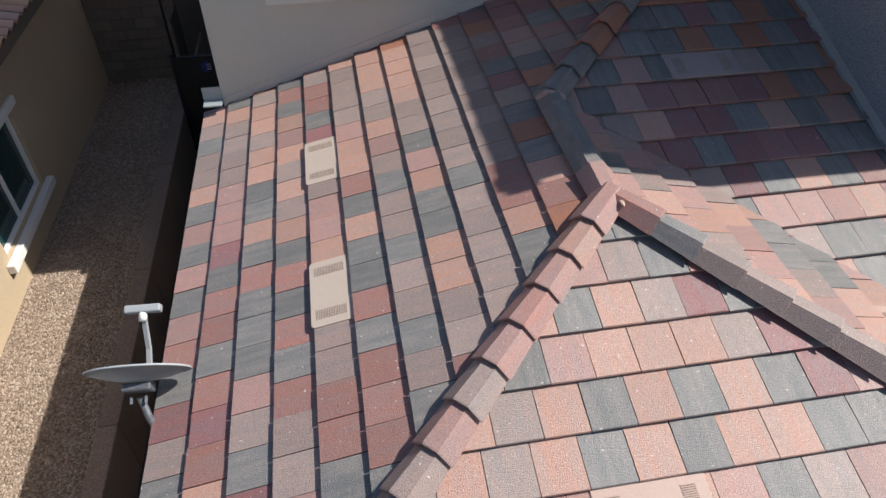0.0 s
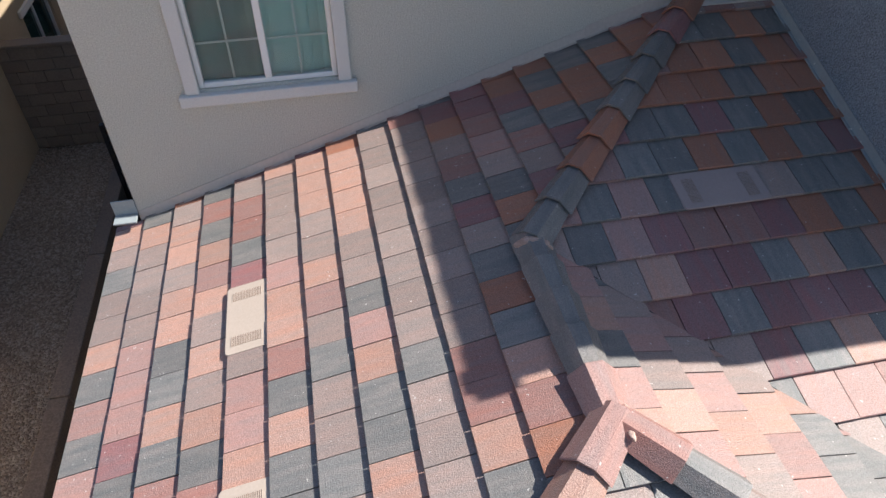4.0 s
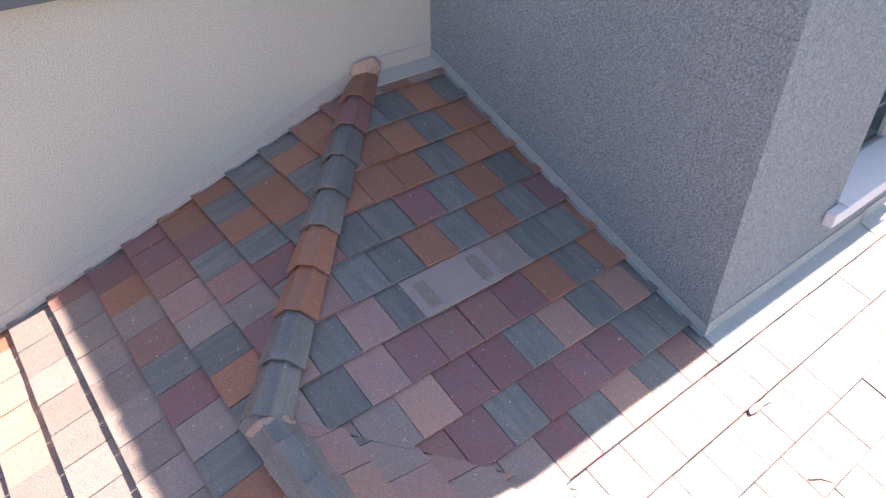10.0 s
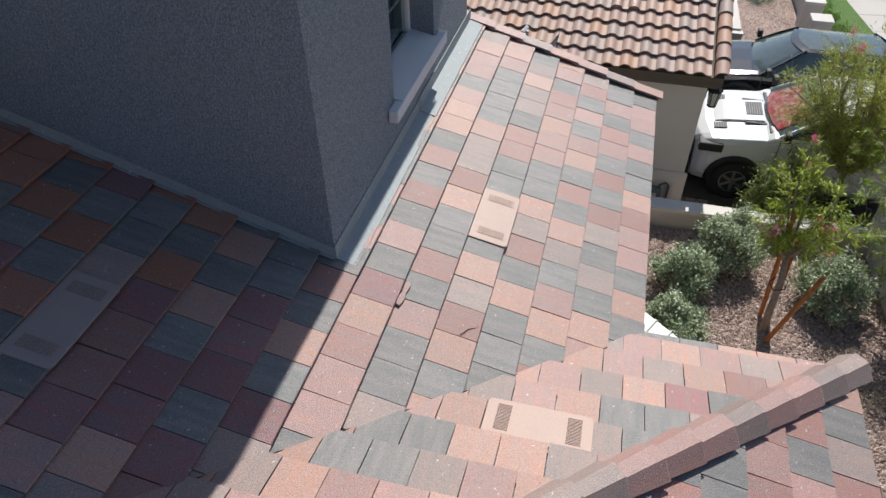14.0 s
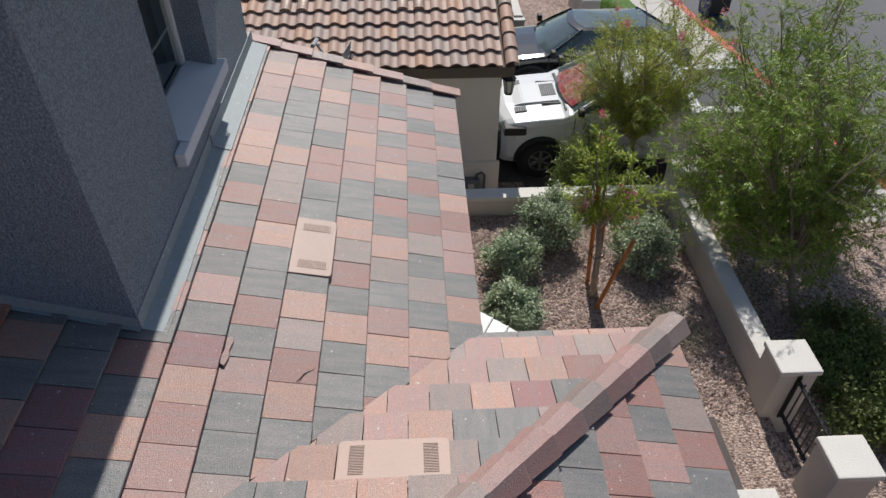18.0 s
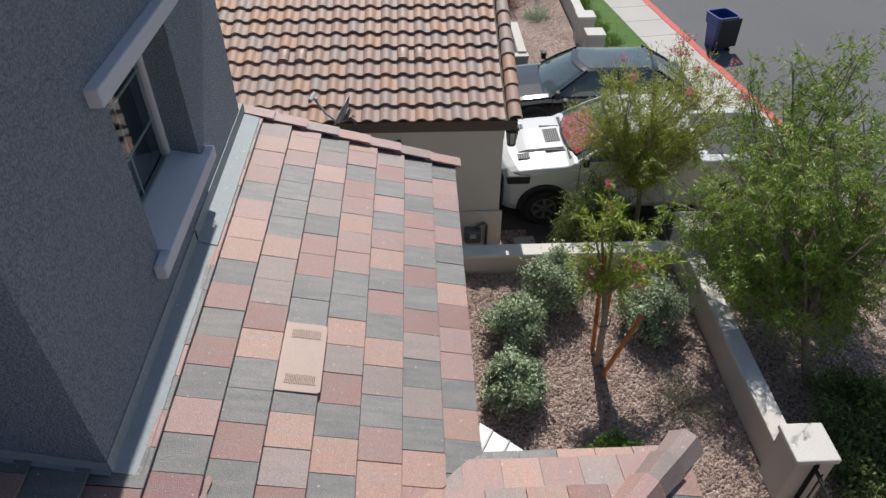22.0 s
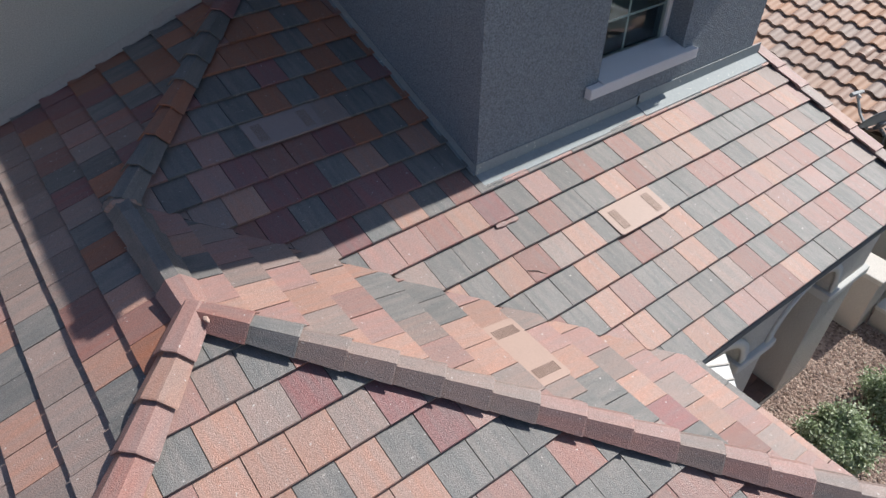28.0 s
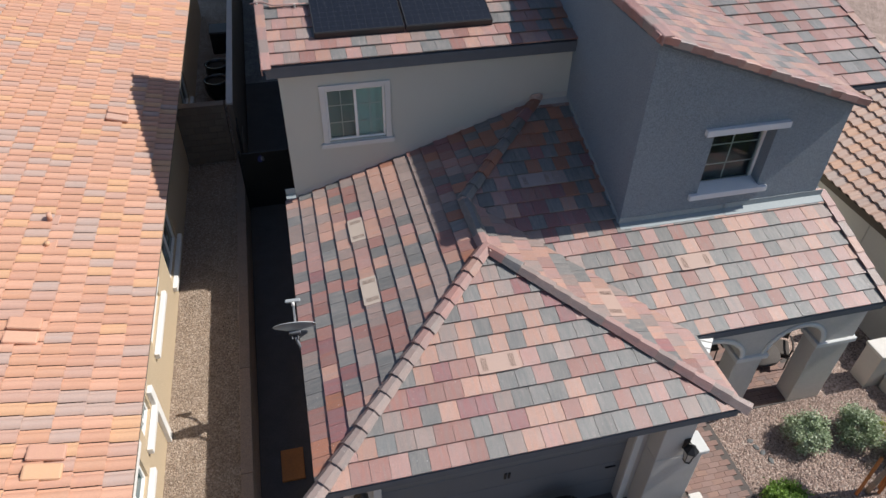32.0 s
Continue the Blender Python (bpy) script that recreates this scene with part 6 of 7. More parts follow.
def shrub(at, radius, tall, mat, label, seed, count=9000, leaf=(0.050, 0.030), group="garden shrubs", name="shrub"):
    """A rounded shrub: many twigs from one foot, leaves along their outer ends, lumps and gaps in the outline."""
    rng = np.random.default_rng(seed)
    s = thing(name, at, label, "shrub", group)
    bm = bmesh.new()
    P_, D_, N_ = [], [], []
    tips = 46
    for k in range(tips):
        az, el = rng.uniform(0, 2 * math.pi), math.asin(rng.uniform(0.02, 1.0))
        reach = rng.uniform(0.72, 1.08)
        tip = np.array([math.cos(az) * math.cos(el) * radius, math.sin(az) * math.cos(el) * radius, 0.20 * tall + math.sin(el) * tall * 0.80]) * reach
        mid = tip * 0.5 + rng.normal(0, 0.04, 3) * radius
        if k % 3 == 0:
            tube([(0, 0, 0), tuple(mid * 0.9), tuple(tip * 0.92)], 0.012, 4, bm, False, 0.004)
        m = count // tips
        t = rng.beta(3.2, 1.3, m)[:, None]
        spread = 0.13 * radius * (0.5 + t)
        q = mid * (1 - t) * 0.9 + tip * t + rng.normal(0, 1, (m, 3)) * spread * 0.75
        q[:, 2] = np.maximum(q[:, 2], 0.03)
        P_.append(q)
        out = q / np.linalg.norm(q, axis=1, keepdims=True)
        D_.append(out * 0.35 + rng.normal(0, 0.7, (m, 3)))
        N_.append(out + np.array([0, 0, 0.3]))
    tagged(part("stem_work", bm, BARK, s), kind="stuff")
    leaf_mesh("crown", *leaves(np.concatenate(P_), np.concatenate(D_), leaf[0], leaf[1], rng, 0.1, 0.2, np.concatenate(N_)), mat, s)
    return s


def tree(name, at, limbs, label, seed, mat, leaf, per_twig, twigs, trunk_r, flowers=0, twig_len=0.35, group="", fork=None, droop=0.5, pinnate=0, rise=0.25, bloom_above=0.0):
    """A tree: trunk to its fork, limbs to the given ends (offsets from the foot), twigs off the limbs, leaves along the twigs."""
    rng = np.random.default_rng(seed)
    t_ = thing(name, at, label, "tree", group)
    fork = np.array(fork)
    part("trunk", tube([(0, 0, -0.05), tuple(fork * 0.35 + rng.normal(0, 0.012, 3)), tuple(fork * 0.7 + rng.normal(0, 0.015, 3)), tuple(fork)], trunk_r, 8, None, True, trunk_r * 0.7), BARK, t_, "", True)
    P_, D_, F_ = [], [], []
    tb = bmesh.new()
    for end in limbs:
        end = np.array(end, float)
        mid = (fork + end) / 2 + rng.normal(0, 0.07, 3) * np.linalg.norm(end - fork)
        mid[2] += 0.08 * np.linalg.norm(end - fork)
        line = [fork + (mid - fork) * k / 3 if k < 3 else mid + (end - mid) * (k - 3) / 3 for k in range(7)]
        part("limb", tube([tuple(q) for q in line], trunk_r * 0.45, 5, None, False, 0.006), BARK, t_, "", True)
        for k in range(twigs):
            u = rng.uniform(0.22, 1.0) * 6
            i = min(5, int(u))
            base = line[i] + (line[i + 1] - line[i]) * (u - i)
            d = (end - fork) / np.linalg.norm(end - fork) * 0.5 + rng.normal(0, 0.75, 3)
            d[2] += rise
            d /= np.linalg.norm(d)
            ln = twig_len * rng.uniform(0.5, 1.3)
            t1 = base + d * ln
            t1[2] -= droop * 0.25 * ln
            tube([tuple(base), tuple((base + t1) / 2 + np.array([0, 0, 0.05 * ln])), tuple(t1)], 0.005, 3, tb, False, 0.002)
            for fr in range(pinnate):
                # one feather leaf: narrow leaflets in two rows along a stalk
                root = base + (t1 - base) * rng.uniform(0.25, 1.0)
                ax = d * 0.6 + rng.normal(0, 0.7, 3)
                ax[2] -= droop * 0.3
                ax /= np.linalg.norm(ax)
                sd = np.cross(ax, rng.normal(0, 0.5, 3) + np.array([0, 0, 1.0]))
                sd /= np.linalg.norm(sd)
                fl = rng.uniform(0.09, 0.17)
                k2 = per_twig // 2
                st = np.linspace(0.15, 1.0, k2)[:, None]
                for sg in (1, -1):
                    P_.append(root + ax * st * fl)
                    D_.append(np.repeat((ax * 0.75 + sd * sg * 0.75)[None], k2, 0))
            if pinnate:
                if rng.random() < flowers:
                    F_.append(t1 + rng.normal(0, 0.02, (9, 3)))
                continue
            s = rng.uniform(0.15, 1.05, per_twig)[:, None]
            q = base + (t1 - base) * s + rng.normal(0, 0.02 + 0.03 * twig_len, (per_twig, 3))
            P_.append(q)
            D_.append(np.repeat(d[None], per_twig, 0))
            if t1[2] > bloom_above and rng.random() < flowers:
                F_.append(t1 + rng.normal(0, 0.035, (14, 3)))
    tagged(part("twig_work", tb, BARK, t_), kind="stuff")
    leaf_mesh("crown", *leaves(np.concatenate(P_), np.concatenate(D_), leaf[0], leaf[1], rng, droop, 0.14 if pinnate else 0.45), mat, t_)
    if F_:
        fl_ = np.concatenate(F_)
        leaf_mesh("blossom", *leaves(fl_, rng.normal(0, 1, fl_.shape), 0.05, 0.045, rng, 0.1), PETAL, t_, "pink trumpet blossoms")
    return t_


shrub((11.55, -0.05, GROUND), 0.47, 0.98, SAGE, "rounded silvery sage shrub on gravel", 41)
shrub((10.75, 0.66, GROUND), 0.43, 0.84, SAGE, "rounded silvery sage shrub on gravel", 42)
shrub((9.68, 0.78, GROUND), 0.41, 0.76, SAGE, "rounded silvery sage shrub on gravel", 43)
shrub((10.95, -1.42, GROUND), 0.50, 0.85, SAGE, "rounded silvery sage shrub half in shade", 44)
shrub((9.38, -1.45, GROUND), 0.52, 0.42, DRYLEAF, "sparse dry grey-green shrub", 45, 1700, (0.032, 0.014))
shrub((8.42, -0.42, GROUND), 0.42, 0.42, BRIGHT, "bright green leafy shrub", 46, 5200, (0.06, 0.036))
shrub((13.62, -1.15, RIGHT_PAD), 0.66, 1.95, DARK_LEAF, "dense green oleander bush beside the driveway", 47, 11000, (0.10, 0.022))
shrub((8.25, -3.8, GROUND - 0.35), 0.75, 0.65, DARK_LEAF, "dark green low bush by the gate", 48, 9000, (0.06, 0.03))
shrub((9.25, -3.9, GROUND - 0.35), 0.80, 0.65, DARK_LEAF, "dark green low bush by the gate", 49, 9000, (0.06, 0.03))
shrub((25.6, -1.9, -1.3), 0.42, 0.42, SAGE, "small spiky grey-green plant", 50, 900, (0.22, 0.014))
shrub((26.6, -0.6, -1.3), 0.9, 1.3, REDLEAF, "red-tinged leafy bush on gravel", 51, 3600, (0.06, 0.03))
shrub((28.2, -1.7, -1.3), 1.0, 1.5, BRIGHT, "tall green bush behind a wall", 52, 4200, (0.06, 0.03))
for x, y, sd in ((24.6, -3.75, 53), (25.6, -3.7, 54), (26.8, -3.62, 55), (23.6, -3.95, 57)):
    shrub((x, y, -1.3), 0.38, 0.42, BRIGHT, "small yellow-green lantana bush on the verge", sd, 1200, (0.045, 0.03), group="bushes along the far wall")

def crown_ends(n, middle, radii, seed):
    """Ends of limbs, spread over the upper part of a rounded crown."""
    rng = np.random.default_rng(seed)
    ends = []
    for k in range(n):
        az, h = 2.4 * k + rng.uniform(-0.4, 0.4), rng.uniform(-0.9, 1.0)
        w, q = math.sqrt(1 - h * h), rng.uniform(0.55, 1.0)
        ends.append((middle[0] + radii[0] * w * q * math.cos(az), middle[1] + radii[1] * w * q * math.sin(az), middle[2] + radii[2] * h * q))
    return ends


# the young staked tree
young = tree("young_tree", (10.2, -0.5, GROUND), [(0.2, 0.38, 1.85), (0.45, 0.0, 2.5), (0.0, 0.40, 1.6), (0.15, -0.5, 1.75), (0.4, 0.18, 2.75), (-0.15, -0.15, 2.0), (0.3, -0.62, 1.7), (0.5, 0.3, 2.25), (0.1, -0.2, 2.3)],
             "young willow-leaved tree with pink flowers tied to stakes", 61, YOUNG_LEAF, (0.10, 0.016), 26, 15, 0.055, flowers=0.08, twig_len=0.24, fork=(0.17, 0.04, 1.2))
for base, top in (((9.97, -0.5, GROUND), (9.58, -0.665, 1.52)), ((10.49, -0.49, GROUND), (10.42, -0.36, 1.75)), ((10.40, -0.58, GROUND), (10.44, -0.53, 1.35))):
    sk = thing("tree_stake", base, "orange-brown round wooden tree stake", "stake", "tree stakes")
    part("pole", tube([(0, 0, -0.05), tuple(Vector(top) - Vector(base))], 0.032, 8), STAKE, sk, "", True)
part("tie", tube([(0.04, -0.06, 0.78), (0.16, -0.10, 0.84), (0.26, 0.02, 0.80), (0.17, 0.12, 0.76), (0.06, 0.06, 0.72), (0.04, -0.06, 0.78)], 0.009, 5), BLACK_IRON, young, "black rubber tree tie")

# the flowering tree by the neighbour's drive, and the large feathery one outside the wall
tree("desert_willow", (14.2, -2.2, RIGHT_PAD), crown_ends(40, (-0.1, 0.15, 2.95), (1.05, 1.6, 1.35), 3),
     "desert willow covered in pink blossom beside the parked truck", 62, WILLOW, (0.09, 0.012), 26, 32, 0.06, flowers=0.30, twig_len=0.44, rise=0.6, bloom_above=3.55, fork=(0.05, 0.05, 1.2))
tree("feathery_tree", (10.0, -3.66, GROUND - 0.35), crown_ends(62, (1.4, 0.2, 2.0), (1.8, 2.0, 1.9), 4),
     "large feathery green tree shading the garden wall", 63, MESQUITE, (0.08, 0.013), 12, 18, 0.07, twig_len=0.66, pinnate=6, rise=0.4, fork=(0.35, 0.2, 0.8), droop=0.7)
tree("feathery_tree", (13.3, -4.6, -1.3), crown_ends(26, (-0.2, 0.4, 3.4), (1.3, 1.6, 1.4), 5),
     "feathery green street tree over the parked truck", 64, MESQUITE, (0.08, 0.013), 12, 18, 0.07, twig_len=0.66, pinnate=5, rise=0.5, fork=(0.1, 0.2, 1.6), droop=0.7, flowers=0.02)

# loose stones by the path
STONE = material("stone_flat_grey", (0.13, 0.135, 0.135), (0.10, 0.105, 0.105), rough=0.8, bump=0.3)
for k, (x, y) in enumerate(((8.62, 1.02), (8.72, 0.72), (8.78, 0.52), (8.66, 0.86))):
    bm = bmesh.new()
    bmesh.ops.create_icosphere(bm, subdivisions=2, radius=0.06, matrix=pose(x, y, GROUND + 0.012, 0, 0, 40 * k) @ Matrix.Diagonal((1.3, 0.9, 0.3, 1)))
    ob = part("stepping_stone", bm, STONE, None, "", True)
    tagged(ob, "flat dark grey river stone on the gravel", "stone", "river stones")

# real stones strewn over the visible gravel
def scatter(name, x0, x1, y0, y1, z, n, size, mat, seed, label):
    rng = np.random.default_rng(seed)
    base = np.array([(1, 0, 0), (-1, 0, 0), (0, 1, 0), (0, -1, 0), (0, 0, 0.7), (0, 0, -0.5)], float)
    fac = [(0, 2, 4), (2, 1, 4), (1, 3, 4), (3, 0, 4)]
    sc = size * rng.uniform(0.5, 1.3, (n, 1, 1)) * rng.uniform(0.7, 1.2, (n, 6, 1))
    a = rng.uniform(0, 6.28, n)
    rot = np.zeros((n, 3, 3))
    rot[:, 0, 0], rot[:, 0, 1], rot[:, 1, 0], rot[:, 1, 1], rot[:, 2, 2] = np.cos(a), -np.sin(a), np.sin(a), np.cos(a), 1
    v = np.einsum("nij,nkj->nki", rot, base[None] * sc * np.array([1.25, 0.85, 0.9]))
    v += np.stack([rng.uniform(x0, x1, n), rng.uniform(y0, y1, n), z + size * rng.uniform(0.0, 0.55, n)], 1)[:, None]
    f = (np.array(fac)[None] + 6 * np.arange(n)[:, None, None]).reshape(-1, 3)
    me = bpy.data.meshes.new(name)
    me.from_pydata(v.reshape(-1, 3).tolist(), [], f.tolist())
    me.materials.append(mat)
    tagged(new(name, me), label, "gravel", kind="stuff")


STONES = many_coloured("loose_stones", [(0.36, 0.26, 0.215), (0.46, 0.345, 0.29), (0.27, 0.195, 0.165), (0.52, 0.42, 0.36), (0.40, 0.29, 0.24)], True)
STONES_BROWN = many_coloured("loose_pebbles", [(0.29, 0.205, 0.145), (0.36, 0.275, 0.205), (0.20, 0.14, 0.10), (0.46, 0.37, 0.29), (0.24, 0.18, 0.135)], True)
scatter("loose_gravel", 8.05, 12.2, -2.2, 1.7, GROUND, 17000, 0.025, STONES, 71, "loose pinkish garden gravel")
scatter("loose_pebbles", -2.75, -1.43, 1.0, 12.5, LEFT_PAD, 26000, 0.015, STONES_BROWN, 72, "loose brown side-yard pebbles")

# ---------------------------------------------------------------- vehicles
CAR_WHITE = material("car_paint_white", (0.74, 0.75, 0.76), rough=0.22, bump=0, fine_amt=0.01, amount=0.1, vary=0)
CAR_BLACK = material("car_paint_black", (0.012, 0.013, 0.016), rough=0.12, bump=0, fine_amt=0.02, amount=0.1, vary=0)
TYRE = material("tyre_rubber", (0.018, 0.018, 0.018), rough=0.85, bump=0.3, bump_scale=80)
PLASTIC = material("black_plastic", (0.02, 0.02, 0.021), rough=0.6, bump=0.1)
ALLOY = material("alloy_grey", (0.42, 0.43, 0.44), rough=0.35, metal=0.9, bump=0, vary=0)
CAR_GLASS = material("car_glass", (0.09, 0.125, 0.135), rough=0.03, bump=0, fine_amt=0, vary=0)
SHADE_RED = material("sunshade_red", (0.50, 0.05, 0.06), (0.70, 0.62, 0.60), rough=0.35, scale=5, stretch=(1, 3, 1), fine_amt=0.05, bump=0.1)
LENS = material("headlamp_lens", (0.30, 0.31, 0.32), rough=0.1, bump=0, vary=0)
AMBER = material("amber_lens", (0.55, 0.16, 0.02), rough=0.2, bump=0, vary=0)
for m_ in (CAR_WHITE, CAR_BLACK):
    m_.node_tree.nodes["Principled BSDF"].inputs["Coat Weight"].default_value = 1.0
CAR_GLASS.node_tree.nodes["Principled BSDF"].inputs["IOR"].default_value = 1.9


def body_shell(sections, bevel=0.04):
    """A closed body from cross-sections: each (y, [(half width, z), ...]) from the sill up to the middle line, mirrored."""
    bm = bmesh.new()
    rings = []
    for y, half in sections:
        pts = [(-x, z) for x, z in half] + [(x, z) for x, z in half[::-1]]
        rings.append([bm.verts.new((x, y, z)) for x, z in pts])
    n = len(rings[0])
    for a, b in zip(rings, rings[1:]):
        for i in range(n):
            bm.faces.new((a[i], a[(i + 1) % n], b[(i + 1) % n], b[i]))
    bm.faces.new(rings[0])
    bm.faces.new(rings[-1][::-1])
    bmesh.ops.recalc_face_normals(bm, faces=bm.faces[:])
    return bm


def wheel(parent, x, y, r, wide, out):
    w = thing("wheel", (0, 0, 0))
    w.parent = parent
    w.matrix_local = Matrix.Translation((x, y, r))
    prof = [(r * 0.62, -wide / 2), (r * 0.93, -wide / 2), (r, -wide * 0.36), (r, wide * 0.36), (r * 0.93, wide / 2), (r * 0.62, wide / 2)]
    bm = lathe(prof, 28, close=False)
    bmesh.ops.transform(bm, matrix=pose(0, 0, 0, 0, 90, 0), verts=bm.verts)
    part("tyre", bm, TYRE, w, "", True)
    bm = lathe([(r * 0.62, -wide * 0.35), (r * 0.62, wide * 0.35)], 24)
    bmesh.ops.transform(bm, matrix=pose(0, 0, 0, 0, 90, 0), verts=bm.verts)
    part("hub_dish", bm, PLASTIC, w)
    rb = bmesh.new()
    ring = lathe([(r * 0.60, wide * 0.36), (r * 0.60, wide * 0.41), (r * 0.53, wide * 0.41), (r * 0.53, wide * 0.36)], 28, close=False)
    absorb(rb, ring)
    for k in range(6):
        a = math.pi / 3 * k
        sp = box((r * 0.10, -r * 0.07, wide * 0.355), (r * 0.55, r * 0.07, wide * 0.40), 0.006)
        absorb(rb, sp, Matrix.Rotation(a, 4, "Z"))
    absorb(rb, lathe([(r * 0.14, wide * 0.355), (r * 0.14, wide * 0.41)], 14))
    bmesh.ops.transform(rb, matrix=pose(0, 0, 0, 0, 90 * out, 0), verts=rb.verts)
    part("rim", rb, ALLOY, w, "grey alloy spokes")


def car(name, at, label, paint, length, half, hood_z, belt, roof_z, cab, r, bed=None, turn=0.0, crown=0.72, glass_roof=False):
    """A car that faces +y; at: the middle of its nose on the ground. cab: y of windscreen foot, roof front, roof back, back-glass foot."""
    c = thing(name, at, label, name.split("_")[-1] if name != "pickup_truck" else "truck", rz=turn)
    lo = r * 0.72
    s = []
    low = lambda w, zt, b: [(w * 0.90, lo), (w, lo + 0.18), (w, belt - 0.14 if zt > belt - 0.05 else zt - 0.14), (w * 0.965, min(zt, belt) - 0.03), (w * 0.80, zt), (w * 0.30, zt + b)]
    s.append((0.0, low(half * 0.82, hood_z - 0.20, 0.0)))
    s.append((-0.07, low(half * 0.93, hood_z - 0.07, 0.0)))
    s.append((-0.25, low(half * 0.99, hood_z, 0.015)))
    s.append((cab[0] * 0.6, low(half, hood_z + 0.05, 0.03)))
    s.append((cab[0], low(half, hood_z + 0.09, 0.03)))
    s.append((cab[0] - 0.12, low(half, belt, 0.0)))
    end = bed if bed else -length + 0.3
    s.append((end, low(half, belt, 0.0)))
    s.append((-length + 0.08, low(half * 0.99, belt, 0.0)))
    s.append((-length, low(half * 0.95, belt - 0.10, 0.0)))
    shell = body_shell(s)
    for q in shell.verts:                   # the nose is rounded in plan
        q.co.y -= 0.24 * (q.co.x / half) ** 2 * max(0.0, 1 + q.co.y / 0.9)
    body = part("body", shell, paint, c, "", False)
    bv = body.modifiers.new("soft_edges", "BEVEL")
    bv.width, bv.segments, bv.limit_method, bv.angle_limit = 0.03, 2, "ANGLE", radians(25)
    y0, y1, y2, y3 = cab
    gw, rw = half * 0.93, half * crown
    bow = 0.20

    def plan(hw, ya, yb, b, z):
        """A closed outline of the cabin at one height, its windscreen and back glass bowed."""
        side = [ya - b + (yb + b * 0.5 - ya + b) * k / 6 for k in range(1, 6)]
        pts = [(hw * (k / 4 - 1), ya - b * (k / 4 - 1) ** 2) for k in range(9)] + [(hw, y) for y in side]
        pts += [(hw * (1 - k / 4), yb + b * 0.5 * (1 - k / 4) ** 2) for k in range(9)] + [(-hw, y) for y in side[::-1]]
        return [(x, y, z) for x, y in pts]

    def loft(rings, bm):
        rings = [[bm.verts.new(q) for q in r] for r in rings]
        for a, b_ in zip(rings, rings[1:]):
            for i in range(len(a)):
                bm.faces.new((a[i], a[(i + 1) % len(a)], b_[(i + 1) % len(a)], b_[i]))
        return rings

    bm = bmesh.new()
    mix = lambda a, b_, u: a + (b_ - a) * u
    loft([plan(mix(gw, rw, u ** 1.5), mix(y0, y1, u), mix(y3, y2, u), bow, mix(belt - 0.02, roof_z - 0.05, u)) for u in (0, 0.25, 0.5, 0.75, 1)], bm)
    bmesh.ops.recalc_face_normals(bm, faces=bm.faces[:])
    part("cabin_glass", bm, CAR_GLASS, c, "dark tinted glass", True)
    bm = bmesh.new()
    ym = (y1 + y2) / 2
    rings = loft([plan(rw * 1.03 * (1 - u), mix(y1 + 0.05, ym, u), mix(y2 - 0.05, ym, u), bow * (1 - u), roof_z - 0.055 + 0.085 * (1 - (1 - u) ** 2.2)) for u in (0, 0.03, 0.12, 0.3, 0.6, 0.9)], bm)
    bm.faces.new(rings[-1])
    bmesh.ops.recalc_face_normals(bm, faces=bm.faces[:])
    part("roof_skin", bm, paint, c, "", True)
    if glass_roof:
        bm = bmesh.new()
        rings = loft([plan(rw * 1.03 * (1 - u), mix(y1 + 0.05, ym, u), mix(y2 - 0.05, ym, u), bow * (1 - u), roof_z - 0.050 + 0.085 * (1 - (1 - u) ** 2.2)) for u in (0.16, 0.3, 0.6, 0.9)], bm)
        bm.faces.new(rings[-1])
        bmesh.ops.recalc_face_normals(bm, faces=bm.faces[:])
        part("sunroof", bm, CAR_GLASS, c, "panoramic glass roof", True)
    for sx in (-1, 1):
        for ya, yb in ((y0, y1), (y2 * 0.5 + y1 * 0.5, y2 * 0.5 + y1 * 0.5), (y3, y2)):
            part("pillar", tube([(sx * gw, ya - (bow if ya == y0 else -bow * 0.5 if ya == y3 else 0), belt - 0.02), (sx * mix(gw, rw, 0.4), mix(ya, yb, 0.5) - (bow if ya == y0 else -bow * 0.5 if ya == y3 else 0), mix(belt, roof_z, 0.5) - 0.02), (sx * rw * 1.02, yb - (bow if ya == y0 else -bow * 0.5 if ya == y3 else 0), roof_z - 0.04)], 0.035, 6), paint if ya != y2 * 0.5 + y1 * 0.5 else PLASTIC, c)
        mr = box((sx * (half + 0.02) - 0.0, y0 - 0.34, belt + 0.02), (sx * (half + 0.20), y0 - 0.22, belt + 0.20), 0.03, 2) if sx > 0 else box((-(half + 0.20), y0 - 0.34, belt + 0.02), (-(half + 0.02), y0 - 0.22, belt + 0.20), 0.03, 2)
        part("mirror", mr, PLASTIC, c, "black door mirror")
        part("headlight_housing", box((sx * half * 0.90 - 0.15, -0.62, hood_z - 0.27), (sx * half * 0.90 + 0.112, -0.17, hood_z - 0.09), 0.03, 2), PLASTIC, c)
        part("headlight", box((sx * half * 0.90 - 0.13, -0.52, hood_z - 0.23), (sx * half * 0.90 + 0.118, -0.16, hood_z - 0.13), 0.025, 2), LENS, c)
        part("indicator", box((sx * half * 0.965 - 0.02, -0.60, hood_z - 0.21), (sx * half * 0.965 + 0.050, -0.54, hood_z - 0.15), 0.01, 2), AMBER, c)
        for yw in (-0.95, -length + 1.15):
            bm = bmesh.new()
            tubepts = [(sx * (half + 0.005), yw + (r + 0.09) * math.cos(a), r + (r + 0.09) * math.sin(a)) for a in (math.pi * k / 12 for k in range(13))]
            tube(tubepts, 0.055, 6, bm)
            part("wheel_arch", bm, PLASTIC, c, "black wheel-arch trim", True)
            bm = lathe([(r + 0.06, -0.02), (r + 0.06, 0.02)], 24)
            bmesh.ops.transform(bm, matrix=Matrix.Translation((sx * (half - 0.01), yw, r)) @ pose(0, 0, 0, 0, 90, 0), verts=bm.verts)
